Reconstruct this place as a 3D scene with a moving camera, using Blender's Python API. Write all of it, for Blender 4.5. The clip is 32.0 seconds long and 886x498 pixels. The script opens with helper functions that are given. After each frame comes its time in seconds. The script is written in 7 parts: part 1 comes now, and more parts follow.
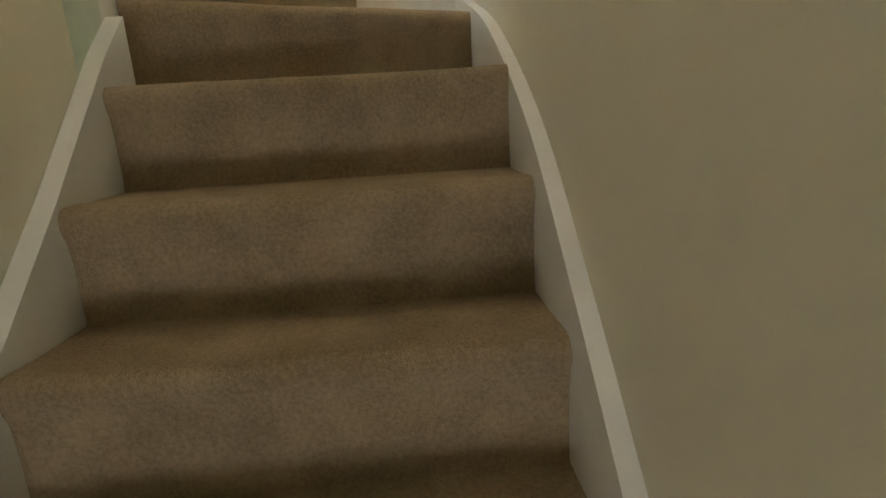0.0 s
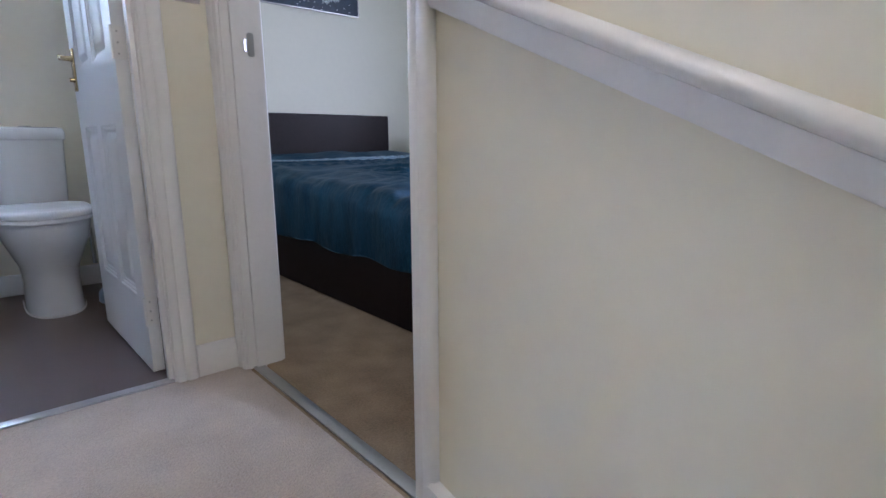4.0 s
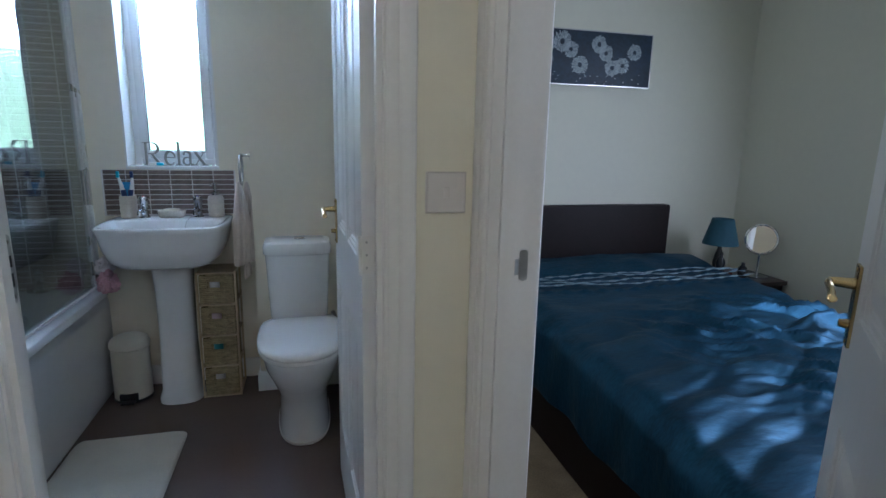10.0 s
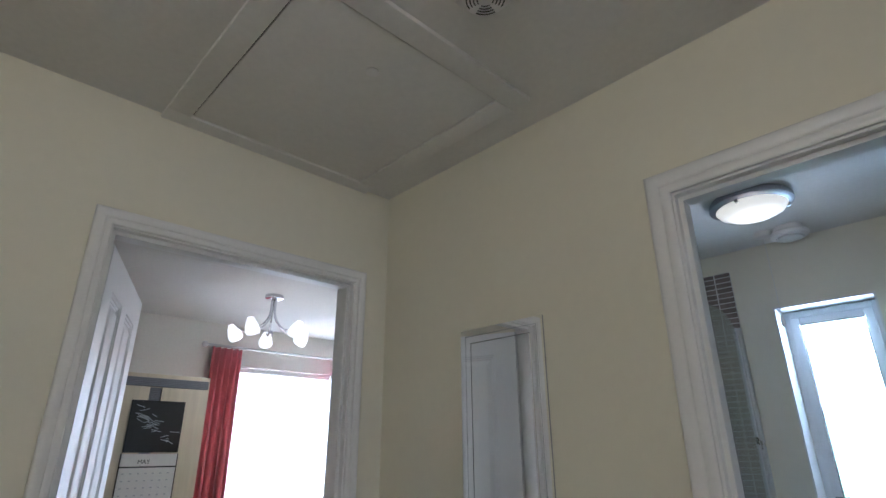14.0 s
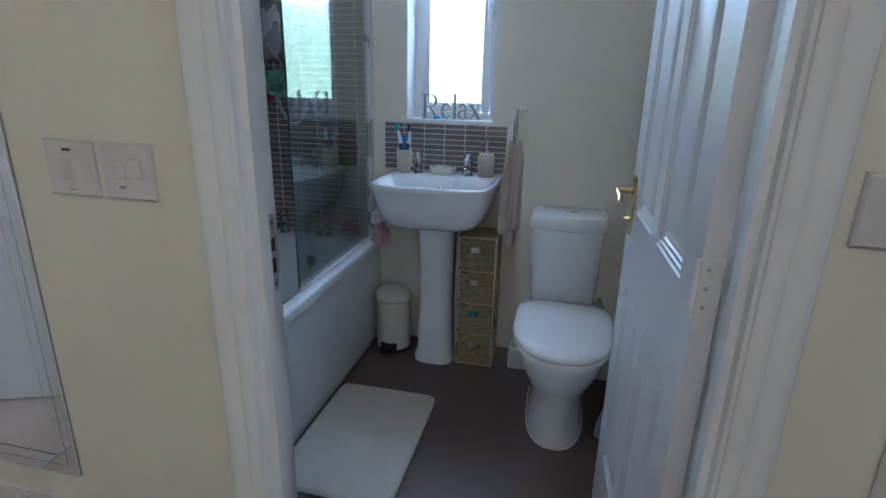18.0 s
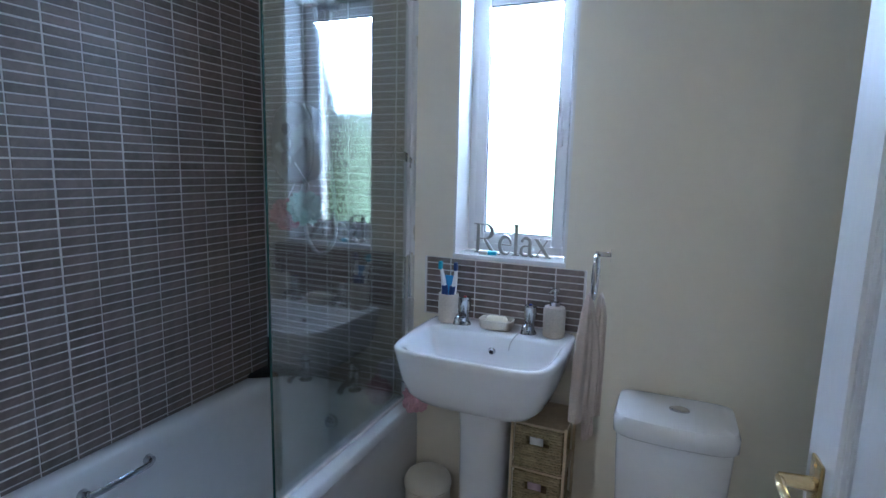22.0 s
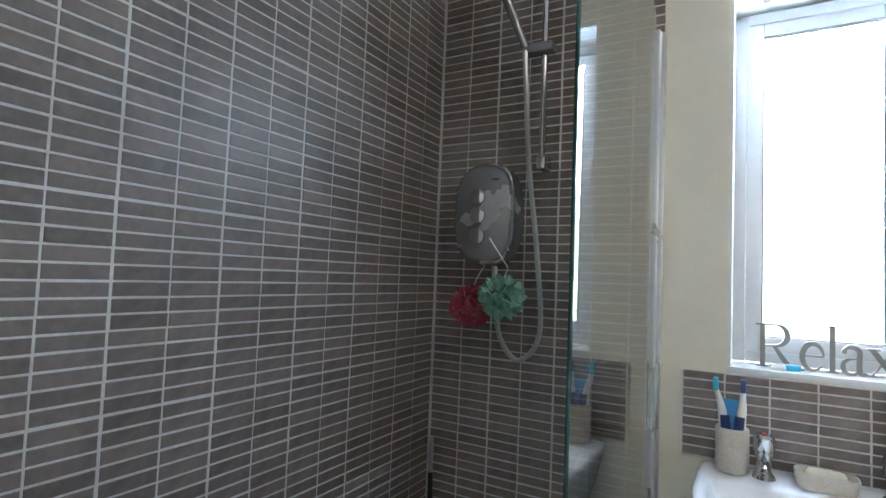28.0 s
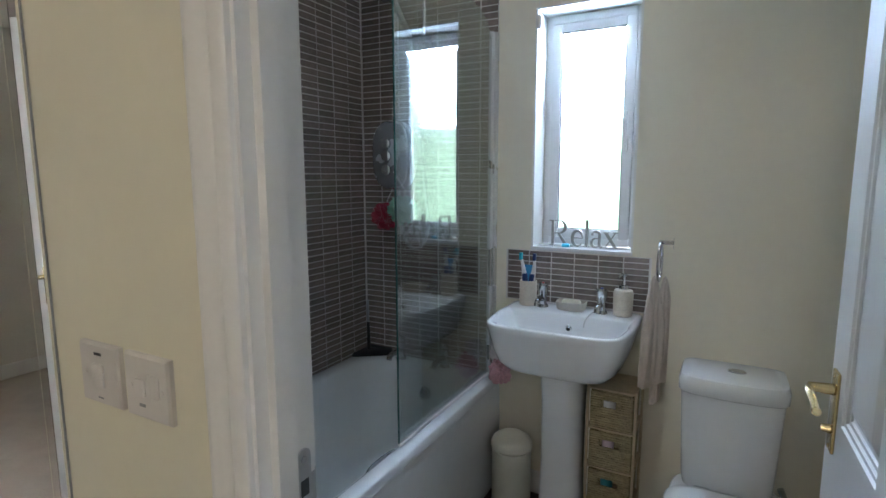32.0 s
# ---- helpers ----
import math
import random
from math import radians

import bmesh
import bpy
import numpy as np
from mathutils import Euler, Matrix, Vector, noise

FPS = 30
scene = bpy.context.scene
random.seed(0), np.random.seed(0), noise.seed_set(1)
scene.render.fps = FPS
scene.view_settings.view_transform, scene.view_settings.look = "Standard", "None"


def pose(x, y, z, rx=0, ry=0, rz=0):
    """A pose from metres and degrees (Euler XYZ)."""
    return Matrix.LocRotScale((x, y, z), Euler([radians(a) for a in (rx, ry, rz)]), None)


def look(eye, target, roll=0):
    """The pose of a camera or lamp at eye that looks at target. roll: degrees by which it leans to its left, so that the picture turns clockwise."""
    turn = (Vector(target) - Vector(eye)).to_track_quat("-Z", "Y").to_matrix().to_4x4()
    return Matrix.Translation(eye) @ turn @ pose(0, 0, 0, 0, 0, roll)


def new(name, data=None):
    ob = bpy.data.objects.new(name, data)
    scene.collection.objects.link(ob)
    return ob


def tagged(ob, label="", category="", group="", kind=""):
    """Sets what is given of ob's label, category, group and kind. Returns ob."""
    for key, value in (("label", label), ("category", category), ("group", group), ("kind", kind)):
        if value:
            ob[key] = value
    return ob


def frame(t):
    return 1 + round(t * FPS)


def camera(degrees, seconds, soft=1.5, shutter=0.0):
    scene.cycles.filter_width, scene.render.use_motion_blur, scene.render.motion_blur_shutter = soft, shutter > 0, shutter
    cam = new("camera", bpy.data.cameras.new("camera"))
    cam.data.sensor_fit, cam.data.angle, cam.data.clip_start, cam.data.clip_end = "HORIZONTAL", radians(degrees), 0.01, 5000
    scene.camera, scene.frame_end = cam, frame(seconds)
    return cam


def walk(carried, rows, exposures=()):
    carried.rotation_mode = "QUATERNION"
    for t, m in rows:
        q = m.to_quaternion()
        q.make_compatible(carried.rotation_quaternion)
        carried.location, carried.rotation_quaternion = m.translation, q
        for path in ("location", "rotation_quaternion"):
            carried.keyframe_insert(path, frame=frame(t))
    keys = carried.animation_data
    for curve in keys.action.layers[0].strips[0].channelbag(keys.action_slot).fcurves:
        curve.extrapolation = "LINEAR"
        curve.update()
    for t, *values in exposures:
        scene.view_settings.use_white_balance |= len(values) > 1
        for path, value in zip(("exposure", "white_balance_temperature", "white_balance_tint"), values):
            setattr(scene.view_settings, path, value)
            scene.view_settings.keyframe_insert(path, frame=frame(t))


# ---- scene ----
cam = camera(80.2, 32.0)
PATH = [
    (0, (-1.14, -1.783, -0.672), (0.796, -1.882, -1.162), -3.5),
    (0.6, (-0.928, -1.73, -0.426), (1.018, -1.916, -0.851), -0.6),
    (1, (-0.795, -1.734, -0.271), (1.155, -1.914, -0.679), -1.4),
    (1.3, (-0.687, -1.732, -0.185), (1.278, -1.814, -0.575), -1.4),
    (1.5, (-0.615, -1.73, -0.118), (1.36, -1.747, -0.436), -1.4),
    (2, (-0.403, -1.749, 0.077), (1.549, -1.505, -0.288), -2.2),
    (2.5, (-0.216, -1.75, 0.271), (1.619, -1.026, -0.06), -1.8),
    (4.5, (0.446, -1.591, 0.865), (1.364, 0.129, 0.422), -0.5),
    (5.2, (0.518, -1.406, 1.042), (0.745, 0.53, 0.593), 0.0),
    (5.5, (0.52, -1.294, 1.076), (0.612, 0.656, 0.641), 0.7),
    (6, (0.521, -1.127, 1.258), (0.152, 0.795, 0.844), -0.5),
    (6.5, (0.506, -1.152, 1.276), (-0.377, 0.604, 0.906), -1.1),
    (7, (0.466, -1.189, 1.26), (-0.934, 0.187, 0.875), -0.2),
    (7.5, (0.441, -1.228, 1.261), (-1.155, -0.096, 0.845), 0.2),
    (8, (0.408, -1.233, 1.258), (-1.148, -0.056, 0.819), 0.7),
    (8.5, (0.41, -1.185, 1.268), (-0.849, 0.305, 0.828), 0.8),
    (9, (0.425, -1.146, 1.265), (-0.402, 0.625, 0.841), 1.3),
    (9.5, (0.488, -1.091, 1.261), (0.357, 0.864, 0.862), 1.8),
    (10, (0.527, -1.07, 1.255), (1.024, 0.825, 0.852), 1.2),
    (10.3, (0.528, -1.08, 1.26), (1.13, 0.786, 0.867), 1.0),
    (10.5, (0.529, -1.09, 1.272), (1.129, 0.78, 0.894), 1.0),
    (11, (0.514, -1.09, 1.296), (0.595, 0.875, 0.936), 0.8),
    (11.5, (0.506, -1.1, 1.319), (-0.247, 0.743, 1.132), 0.7),
    (12, (0.49, -1.168, 1.364), (-0.688, 0.442, 1.5), 0.4),
    (12.3, (0.473, -1.181, 1.384), (-0.822, 0.305, 1.722), -0.3),
    (12.5, (0.469, -1.174, 1.41), (-0.864, 0.255, 1.834), -0.3),
    (13, (0.461, -1.203, 1.435), (-0.859, 0.145, 2.101), -0.3),
    (13.5, (0.455, -1.216, 1.445), (-0.859, 0.071, 2.23), -0.5),
    (15.5, (0.323, -1.12, 1.279), (-1.111, 0.274, 1.234), 0.3),
    (16, (0.327, -1.09, 1.251), (-0.924, 0.448, 0.993), 0.8),
    (16.5, (0.347, -1.078, 1.221), (-0.537, 0.683, 0.88), 1.6),
    (17, (0.409, -1.056, 1.197), (-0.111, 0.83, 0.781), 1.4),
    (17.5, (0.421, -0.893, 1.234), (-0.028, 0.978, 0.687), 0.7),
    (18, (0.436, -0.678, 1.278), (0.022, 1.181, 0.67), 1.3),
    (18.5, (0.438, -0.541, 1.325), (0.009, 1.286, 0.633), 1.2),
    (19, (0.407, -0.345, 1.367), (-0.08, 1.43, 0.586), 0.8),
    (19.5, (0.408, -0.208, 1.359), (-0.164, 1.561, 0.622), 0.7),
    (20, (0.437, -0.123, 1.352), (-0.491, 1.53, 0.691), 0.2),
    (20.5, (0.468, -0.072, 1.387), (-0.596, 1.539, 0.826), 0.6),
    (21, (0.484, -0.059, 1.416), (-0.609, 1.576, 1.005), 0.7),
    (21.5, (0.459, -0.054, 1.416), (-0.596, 1.617, 1.104), 1.1),
    (22, (0.417, -0.033, 1.415), (-0.355, 1.787, 1.112), 1.4),
    (22.5, (0.326, 0.025, 1.388), (-0.082, 1.935, 0.957), 1.8),
    (23, (0.25, 0.051, 1.359), (0.17, 1.93, 0.678), 1.6),
    (23.5, (0.197, 0.065, 1.34), (0.286, 1.842, 0.427), 1.7),
    (24, (0.152, 0.067, 1.334), (0.328, 1.769, 0.298), 1.8),
    (24.5, (0.124, 0.071, 1.353), (0.262, 1.764, 0.298), 1.8),
    (25, (0.071, 0.108, 1.364), (-0.023, 1.849, 0.385), 1.1),
    (25.5, (-0.007, 0.154, 1.373), (-0.582, 1.905, 0.55), 0.6),
    (26, (-0.098, 0.212, 1.37), (-1.104, 1.849, 0.695), 0.0),
    (26.5, (-0.138, 0.231, 1.35), (-1.21, 1.888, 0.845), 0.0),
    (28.5, (-0.258, 0.191, 1.305), (-1.275, 1.949, 1.481), 2.2),
    (29, (-0.215, 0.159, 1.385), (-1.286, 1.893, 1.428), 1.5),
    (29.5, (-0.126, 0.138, 1.398), (-1.218, 1.847, 1.273), 1.6),
    (30, (0.019, 0.108, 1.401), (-1.046, 1.785, 1.096), 1.0),
    (30.5, (0.173, 0.046, 1.381), (-0.658, 1.814, 0.95), 1.1),
    (31, (0.403, -0.109, 1.363), (-0.424, 1.676, 0.962), 0.5),
    (31.5, (0.459, -0.241, 1.39), (-0.349, 1.567, 1.067), 0.8),
    (32, (0.428, -0.393, 1.404), (-0.514, 1.357, 1.128), -0.1),
]
EXPOSURES = [(0.0, 1.2, 7000, 11), (0.6, 1.7, 6450, 19), (1.0, 1.75, 6250, 22), (2.0, 1.55, 5650, 28), (4.5, 0.6, 5300, 25), (6.0, 0.55, 5250, 22), (7.0, 0.4, 5200, 22), (8.0, 0.03, 5350, 22), (9.0, -0.08, 5250, 20), (10.0, 0.1, 5200, 17), (11.0, 0.43, 5300, 19), (12.0, 0.5, 5300, 17), (13.0, 0.05, 5450, 17), (16.0, -0.35, 5050, 22), (17.0, -0.1, 5100, 20), (18.0, 0.2, 5100, 20), (19.0, 0.38, 5120, 20), (20.0, 0.42, 5150, 20), (21.0, 0.52, 5250, 21), (22.0, 0.32, 5250, 22), (23.0, 0.07, 5250, 23), (24.0, 0.52, 5250, 22), (25.0, 0.88, 5700, 20), (26.0, 0.9, 5850, 22), (29.0, 0.93, 6200, 18), (30.0, 0.93, 6100, 21), (31.0, 0.53, 5850, 20), (32.0, 0.35, 5850, 18)]
walk(cam, [(t, look(eye, target, roll)) for t, eye, target, roll in PATH], EXPOSURES)

# ---- light ----
scene.render.film_transparent = False
world = bpy.data.worlds.new("sky")
scene.world = world
world.use_nodes = True
_n, _l = world.node_tree.nodes, world.node_tree.links
_sky = _n.new("ShaderNodeTexSky")
_sky.sky_type, _sky.sun_disc = "NISHITA", False
SUN_EL, SUN_AZ = radians(48), radians(-68)
_sky.sun_elevation, _sky.sun_rotation = SUN_EL, SUN_AZ
_sky.air_density, _sky.dust_density, _sky.ozone_density = 1.0, 3.0, 1.0
_n["Background"].inputs["Strength"].default_value = 0.15
_l.new(_sky.outputs[0], _n["Background"].inputs["Color"])

sun = new("sun", bpy.data.lights.new("sun", "SUN"))
sun.data.energy, sun.data.angle, sun.data.color = 4.0, radians(0.6), (1.0, 0.95, 0.88)
_d = Vector((math.sin(SUN_AZ) * math.cos(SUN_EL), math.cos(SUN_AZ) * math.cos(SUN_EL), math.sin(SUN_EL)))
sun.matrix_world = look(_d * 20, (0, 0, 0))


def area_light(name, m, w, h, power, color):
    ob = new(name, bpy.data.lights.new(name, "AREA"))
    ob.data.shape, ob.data.size, ob.data.size_y = "RECTANGLE", w, h
    ob.data.energy, ob.data.color = power, color
    ob.matrix_world = m
    return ob


def bulb_light(name, at, power, color, radius=0.03):
    ob = new(name, bpy.data.lights.new(name, "POINT"))
    ob.data.energy, ob.data.color, ob.data.shadow_soft_size = power, color, radius
    ob.location = at
    return ob


DAY = (0.58, 0.80, 1.0)
WARM = (1.0, 0.90, 0.74)

area_light("bathroom_window_light", look((-0.086, 1.928, 1.82), (-0.086, 0.728, 1.30)), 0.27, 0.38, 80, DAY)
area_light("bright_bedroom_window_light", look((-4.06, 1.02, 1.495), (-2.0, 0.9, 1.4)), 0.98, 1.14, 180, (0.80, 0.90, 1.0))
area_light("dark_bedroom_window_light", look((3.30, -0.06, 1.45), (1.9, -0.06, 0.6)), 0.9, 1.0, 23, (0.92, 0.95, 1.0))
area_light("hall_door_light", look((-3.985, -1.375, -1.80), (-1.0, -1.55, -0.9)), 0.66, 0.76, 7, (0.90, 0.95, 1.0))

# ---- plan ----
XW, XE, YN, YS, CEIL = -1.165, 0.888, 1.735, -2.01, 2.40
RISE = 0.195
NEWEL_X, NEWEL_Y = -0.035, -1.135
RAIL_Y = -1.048
POST_X, POST_Y = 0.090, -1.140
EDGE_Y = -1.10


# ---- materials ----
def _principled(name):
    m = bpy.data.materials.new(name)
    m.use_nodes = True
    return m, m.node_tree.nodes, m.node_tree.links, m.node_tree.nodes["Principled BSDF"]


def surf(name, color, rough=0.5, var=0.06, scale=3.0, fine=60.0, bump=0.08, bscale=180.0, metal=0.0, spec=0.5,
         coat=0.0, sheen=0.0, tint=None, rvar=0.08, per_object=0.0, per_island=0.0, stretch=(1, 1, 1)):
    """A painted, moulded or woven surface: colour varies at two scales, roughness and relief too."""
    m, n, l, b = _principled(name)
    tc, mp = n.new("ShaderNodeTexCoord"), n.new("ShaderNodeMapping")
    mp.inputs["Scale"].default_value = stretch
    l.new(tc.outputs["Object"], mp.inputs["Vector"])
    big, small, rel = (n.new("ShaderNodeTexNoise") for _ in range(3))
    for t, s, d in ((big, scale, 4), (small, fine, 3), (rel, bscale, 3)):
        t.inputs["Scale"].default_value, t.inputs["Detail"].default_value = s, d
        l.new(mp.outputs[0], t.inputs["Vector"])
    add = n.new("ShaderNodeMath")
    add.operation = "ADD"
    l.new(big.outputs["Fac"], add.inputs[0])
    l.new(small.outputs["Fac"], add.inputs[1])
    last = add.outputs[0]
    if per_object or per_island:
        info, mul, add2 = n.new("ShaderNodeObjectInfo" if per_object else "ShaderNodeNewGeometry"), n.new("ShaderNodeMath"), n.new("ShaderNodeMath")
        per_object = per_object or per_island
        mul.operation, add2.operation = "MULTIPLY_ADD", "ADD"
        mul.inputs[1].default_value, mul.inputs[2].default_value = per_object, -per_object / 2
        l.new(info.outputs["Random"] if "Random" in info.outputs else info.outputs["Random Per Island"], mul.inputs[0])
        l.new(last, add2.inputs[0])
        l.new(mul.outputs[0], add2.inputs[1])
        last = add2.outputs[0]
    ramp = n.new("ShaderNodeMapRange")
    ramp.inputs["From Min"].default_value, ramp.inputs["From Max"].default_value = 0.6, 1.4
    l.new(last, ramp.inputs["Value"])
    mix = n.new("ShaderNodeMix")
    mix.data_type = "RGBA"
    lo = tint or tuple(c * (1 - 2 * var) for c in color)
    hi = tuple(min(1, c * (1 + var)) for c in color)
    mix.inputs["A"].default_value, mix.inputs["B"].default_value = (*lo, 1), (*hi, 1)
    l.new(ramp.outputs[0], mix.inputs["Factor"])
    l.new(mix.outputs["Result"], b.inputs["Base Color"])
    rr = n.new("ShaderNodeMapRange")
    rr.inputs["To Min"].default_value, rr.inputs["To Max"].default_value = max(0.02, rough - rvar), min(1, rough + rvar)
    l.new(big.outputs["Fac"], rr.inputs["Value"])
    l.new(rr.outputs[0], b.inputs["Roughness"])
    if bump:
        bp = n.new("ShaderNodeBump")
        bp.inputs["Strength"].default_value, bp.inputs["Distance"].default_value = bump, 0.004
        l.new(rel.outputs["Fac"], bp.inputs["Height"])
        l.new(bp.outputs[0], b.inputs["Normal"])
    b.inputs["Metallic"].default_value, b.inputs["Specular IOR Level"].default_value = metal, spec
    b.inputs["Coat Weight"].default_value, b.inputs["Sheen Weight"].default_value = coat, sheen
    return m


def glow(name, color, strength):
    m, n, l, b = _principled(name)
    b.inputs["Base Color"].default_value = (0.8, 0.8, 0.8, 1)
    b.inputs["Emission Color"].default_value, b.inputs["Emission Strength"].default_value = (*color, 1), strength
    return m


def glassy(name, color=(1, 1, 1), rough=0.0, ior=1.45, thin=True, relief=0.0):
    """Pane glass: clear with a mirror's gloss by Fresnel; relief makes it patterned."""
    m, n, l, b = _principled(name)
    n.remove(b)
    out = n["Material Output"]
    lw, pw, fres, clear, gloss, mix = (n.new("ShaderNode" + k) for k in ("LayerWeight", "Math", "Math", "BsdfTransparent", "BsdfGlossy", "MixShader"))
    lw.inputs["Blend"].default_value = 0.5
    pw.operation, fres.operation, fres.use_clamp = "POWER", "MULTIPLY_ADD", True
    pw.inputs[1].default_value = 4.0
    fres.inputs[1].default_value, fres.inputs[2].default_value = 0.7, ((ior - 1) / (ior + 1)) ** 2 * 1.3
    l.new(lw.outputs["Facing"], pw.inputs[0])
    l.new(pw.outputs[0], fres.inputs[0])
    clear.inputs["Color"].default_value = (*color, 1)
    gloss.inputs["Roughness"].default_value = rough
    l.new(fres.outputs[0], mix.inputs["Fac"])
    l.new(clear.outputs[0], mix.inputs[1])
    l.new(gloss.outputs[0], mix.inputs[2])
    l.new(mix.outputs[0], out.inputs["Surface"])
    return m


WALL = surf("cream_paint", (0.80, 0.76, 0.62), 0.62, 0.014, 0.8, 30, 0.05, 260, spec=0.3)
BATHWALL = surf("ivory_paint", (0.84, 0.79, 0.66), 0.6, 0.014, 0.8, 30, 0.05, 260, spec=0.3)
BEDWALL = surf("pale_green_paint", (0.76, 0.75, 0.64), 0.62, 0.014, 0.8, 30, 0.05, 260, spec=0.3)
CEILP = surf("white_ceiling_paint", (0.78, 0.76, 0.71), 0.8, 0.03, 2, 50, 0.08, 220, spec=0.2)
GLOSS = surf("white_gloss_paint", (0.82, 0.81, 0.78), 0.32, 0.02, 3, 90, 0.0, 90, rvar=0.03)
DOORP = surf("white_door_paint", (0.82, 0.82, 0.81), 0.3, 0.02, 4, 200, 0.06, 400, rvar=0.05, stretch=(1, 1, 0.12))
CARPET = surf("beige_carpet", (0.56, 0.48, 0.40), 0.95, 0.12, 7, 130, 1.0, 210, spec=0.1, sheen=0.3)
STAIRCARPET = surf("brown_carpet", (0.38, 0.29, 0.185), 0.95, 0.20, 9, 150, 0.9, 340, spec=0.05, sheen=0.08)
VINYL = surf("brown_vinyl", (0.125, 0.090, 0.078), 0.30, 0.05, 5, 120, 0.0, 90, spec=0.45, rvar=0.0)
CERAMIC = surf("white_ceramic", (0.83, 0.84, 0.84), 0.09, 0.01, 3, 30, 0.0, rvar=0.03, coat=0.3)
ACRYLIC = surf("white_acrylic", (0.82, 0.83, 0.83), 0.16, 0.015, 3, 30, 0.0, rvar=0.05)
PLASTIC = surf("white_plastic", (0.78, 0.76, 0.73), 0.35, 0.02, 8, 60, 0.0)
SWITCHP = surf("aged_white_plastic", (0.70, 0.66, 0.62), 0.35, 0.02, 8, 60, 0.0)
UPVC = surf("white_window_plastic", (0.84, 0.85, 0.86), 0.3, 0.015, 4, 50, 0.0)
CHROME = surf("chrome", (0.56, 0.57, 0.59), 0.08, 0.02, 6, 80, 0.0, metal=1.0, rvar=0.04)
STEEL = surf("brushed_steel", (0.55, 0.55, 0.54), 0.3, 0.05, 6, 120, 0.02, 200, metal=1.0)
BRASS = surf("polished_brass", (0.60, 0.47, 0.24), 0.2, 0.06, 12, 90, 0.0, metal=1.0, rvar=0.07)
TILE = surf("brown_tile", (0.222, 0.180, 0.158), 0.42, 0.15, 9, 60, 0.12, 60, rvar=0.10, per_object=0.5, tint=(0.142, 0.113, 0.099))
TILE_REST = surf("brown_tile_field", (0.222, 0.180, 0.158), 0.42, 0.15, 9, 60, 0.12, 60, rvar=0.10, per_island=0.5, tint=(0.142, 0.113, 0.099))
GROUT = surf("pale_grout", (0.72, 0.69, 0.65), 0.85, 0.10, 9, 140, 0.3, 300, spec=0.2)
STONE = surf("beige_resin", (0.60, 0.54, 0.45), 0.55, 0.10, 10, 160, 0.15, 200)
TOWEL = surf("cream_towel", (0.72, 0.62, 0.54), 0.95, 0.10, 8, 220, 1.0, 340, spec=0.1, sheen=0.4)
MATPILE = surf("cream_bath_mat", (0.70, 0.66, 0.57), 0.95, 0.08, 6, 240, 1.0, 420, spec=0.1, sheen=0.3)
BLACK = surf("black_plastic", (0.02, 0.02, 0.022), 0.35, 0.15, 8, 90, 0.03, 200)
MIRROR = surf("mirror_silver", (0.92, 0.93, 0.93), 0.01, 0.0, 1, 1, 0.0, metal=1.0, rvar=0.0)
SCREENGLASS = glassy("shower_screen_glass", (0.80, 0.86, 0.86), 0.0, 2.35)
PANEGLASS = glassy("window_glass", (0.96, 0.98, 0.98), 0.02, 1.45)


# ---- building helpers ----
def link_mesh(name, bm, material, parent=None, label="", smooth=None):
    me = bpy.data.meshes.new(name)
    bmesh.ops.recalc_face_normals(bm, faces=bm.faces)
    if smooth is not None:
        for f in bm.faces:
            f.smooth = True
        for e in bm.edges:
            e.smooth = len(e.link_faces) != 2 or e.calc_face_angle(0) < radians(smooth)
    bm.to_mesh(me)
    bm.free()
    if isinstance(material, (list, tuple)):
        for m in material:
            me.materials.append(m)
    else:
        me.materials.append(material)
    ob = new(name, me)
    if parent is not None:
        ob.parent = parent
    if label:
        ob["label"] = label
    return ob


def part(name, bm, material, parent, label="", smooth=35):
    return link_mesh(name, bm, material, parent, label, smooth)


def boxes(*spans, bevel=0.0, seg=2):
    """A bmesh of boxes (x0, y0, z0, x1, y1, z1), edges rounded."""
    bm = bmesh.new()
    for x0, y0, z0, x1, y1, z1 in spans:
        m = Matrix.Translation(((x0 + x1) / 2, (y0 + y1) / 2, (z0 + z1) / 2)) @ Matrix.Diagonal((abs(x1 - x0), abs(y1 - y0), abs(z1 - z0), 1))
        bmesh.ops.create_cube(bm, size=1, matrix=m)
    if bevel:
        bmesh.ops.bevel(bm, geom=bm.edges[:], offset=bevel, segments=seg, affect="EDGES", profile=0.6)
    return bm


def rings(loops, closed=True, cap=True):
    """Skin between loops of points of equal length."""
    bm = bmesh.new()
    rows = [[bm.verts.new(p) for p in loop] for loop in loops]
    k = len(rows[0])
    for a, b in zip(rows, rows[1:]):
        for i in range(k if closed else k - 1):
            j = (i + 1) % k
            bm.faces.new((a[i], a[j], b[j], b[i]))
    if cap and closed:
        bm.faces.new(rows[0][::-1])
        bm.faces.new(rows[-1])
    return bm


def lathe(profile, at=(0, 0, 0), seg=28, cap=True, squash=1.0):
    """Turned shape about z: (radius, height) pairs."""
    return rings([[(at[0] + r * math.cos(2 * math.pi * i / seg), at[1] + squash * r * math.sin(2 * math.pi * i / seg), at[2] + h) for i in range(seg)] for r, h in profile], cap=cap)


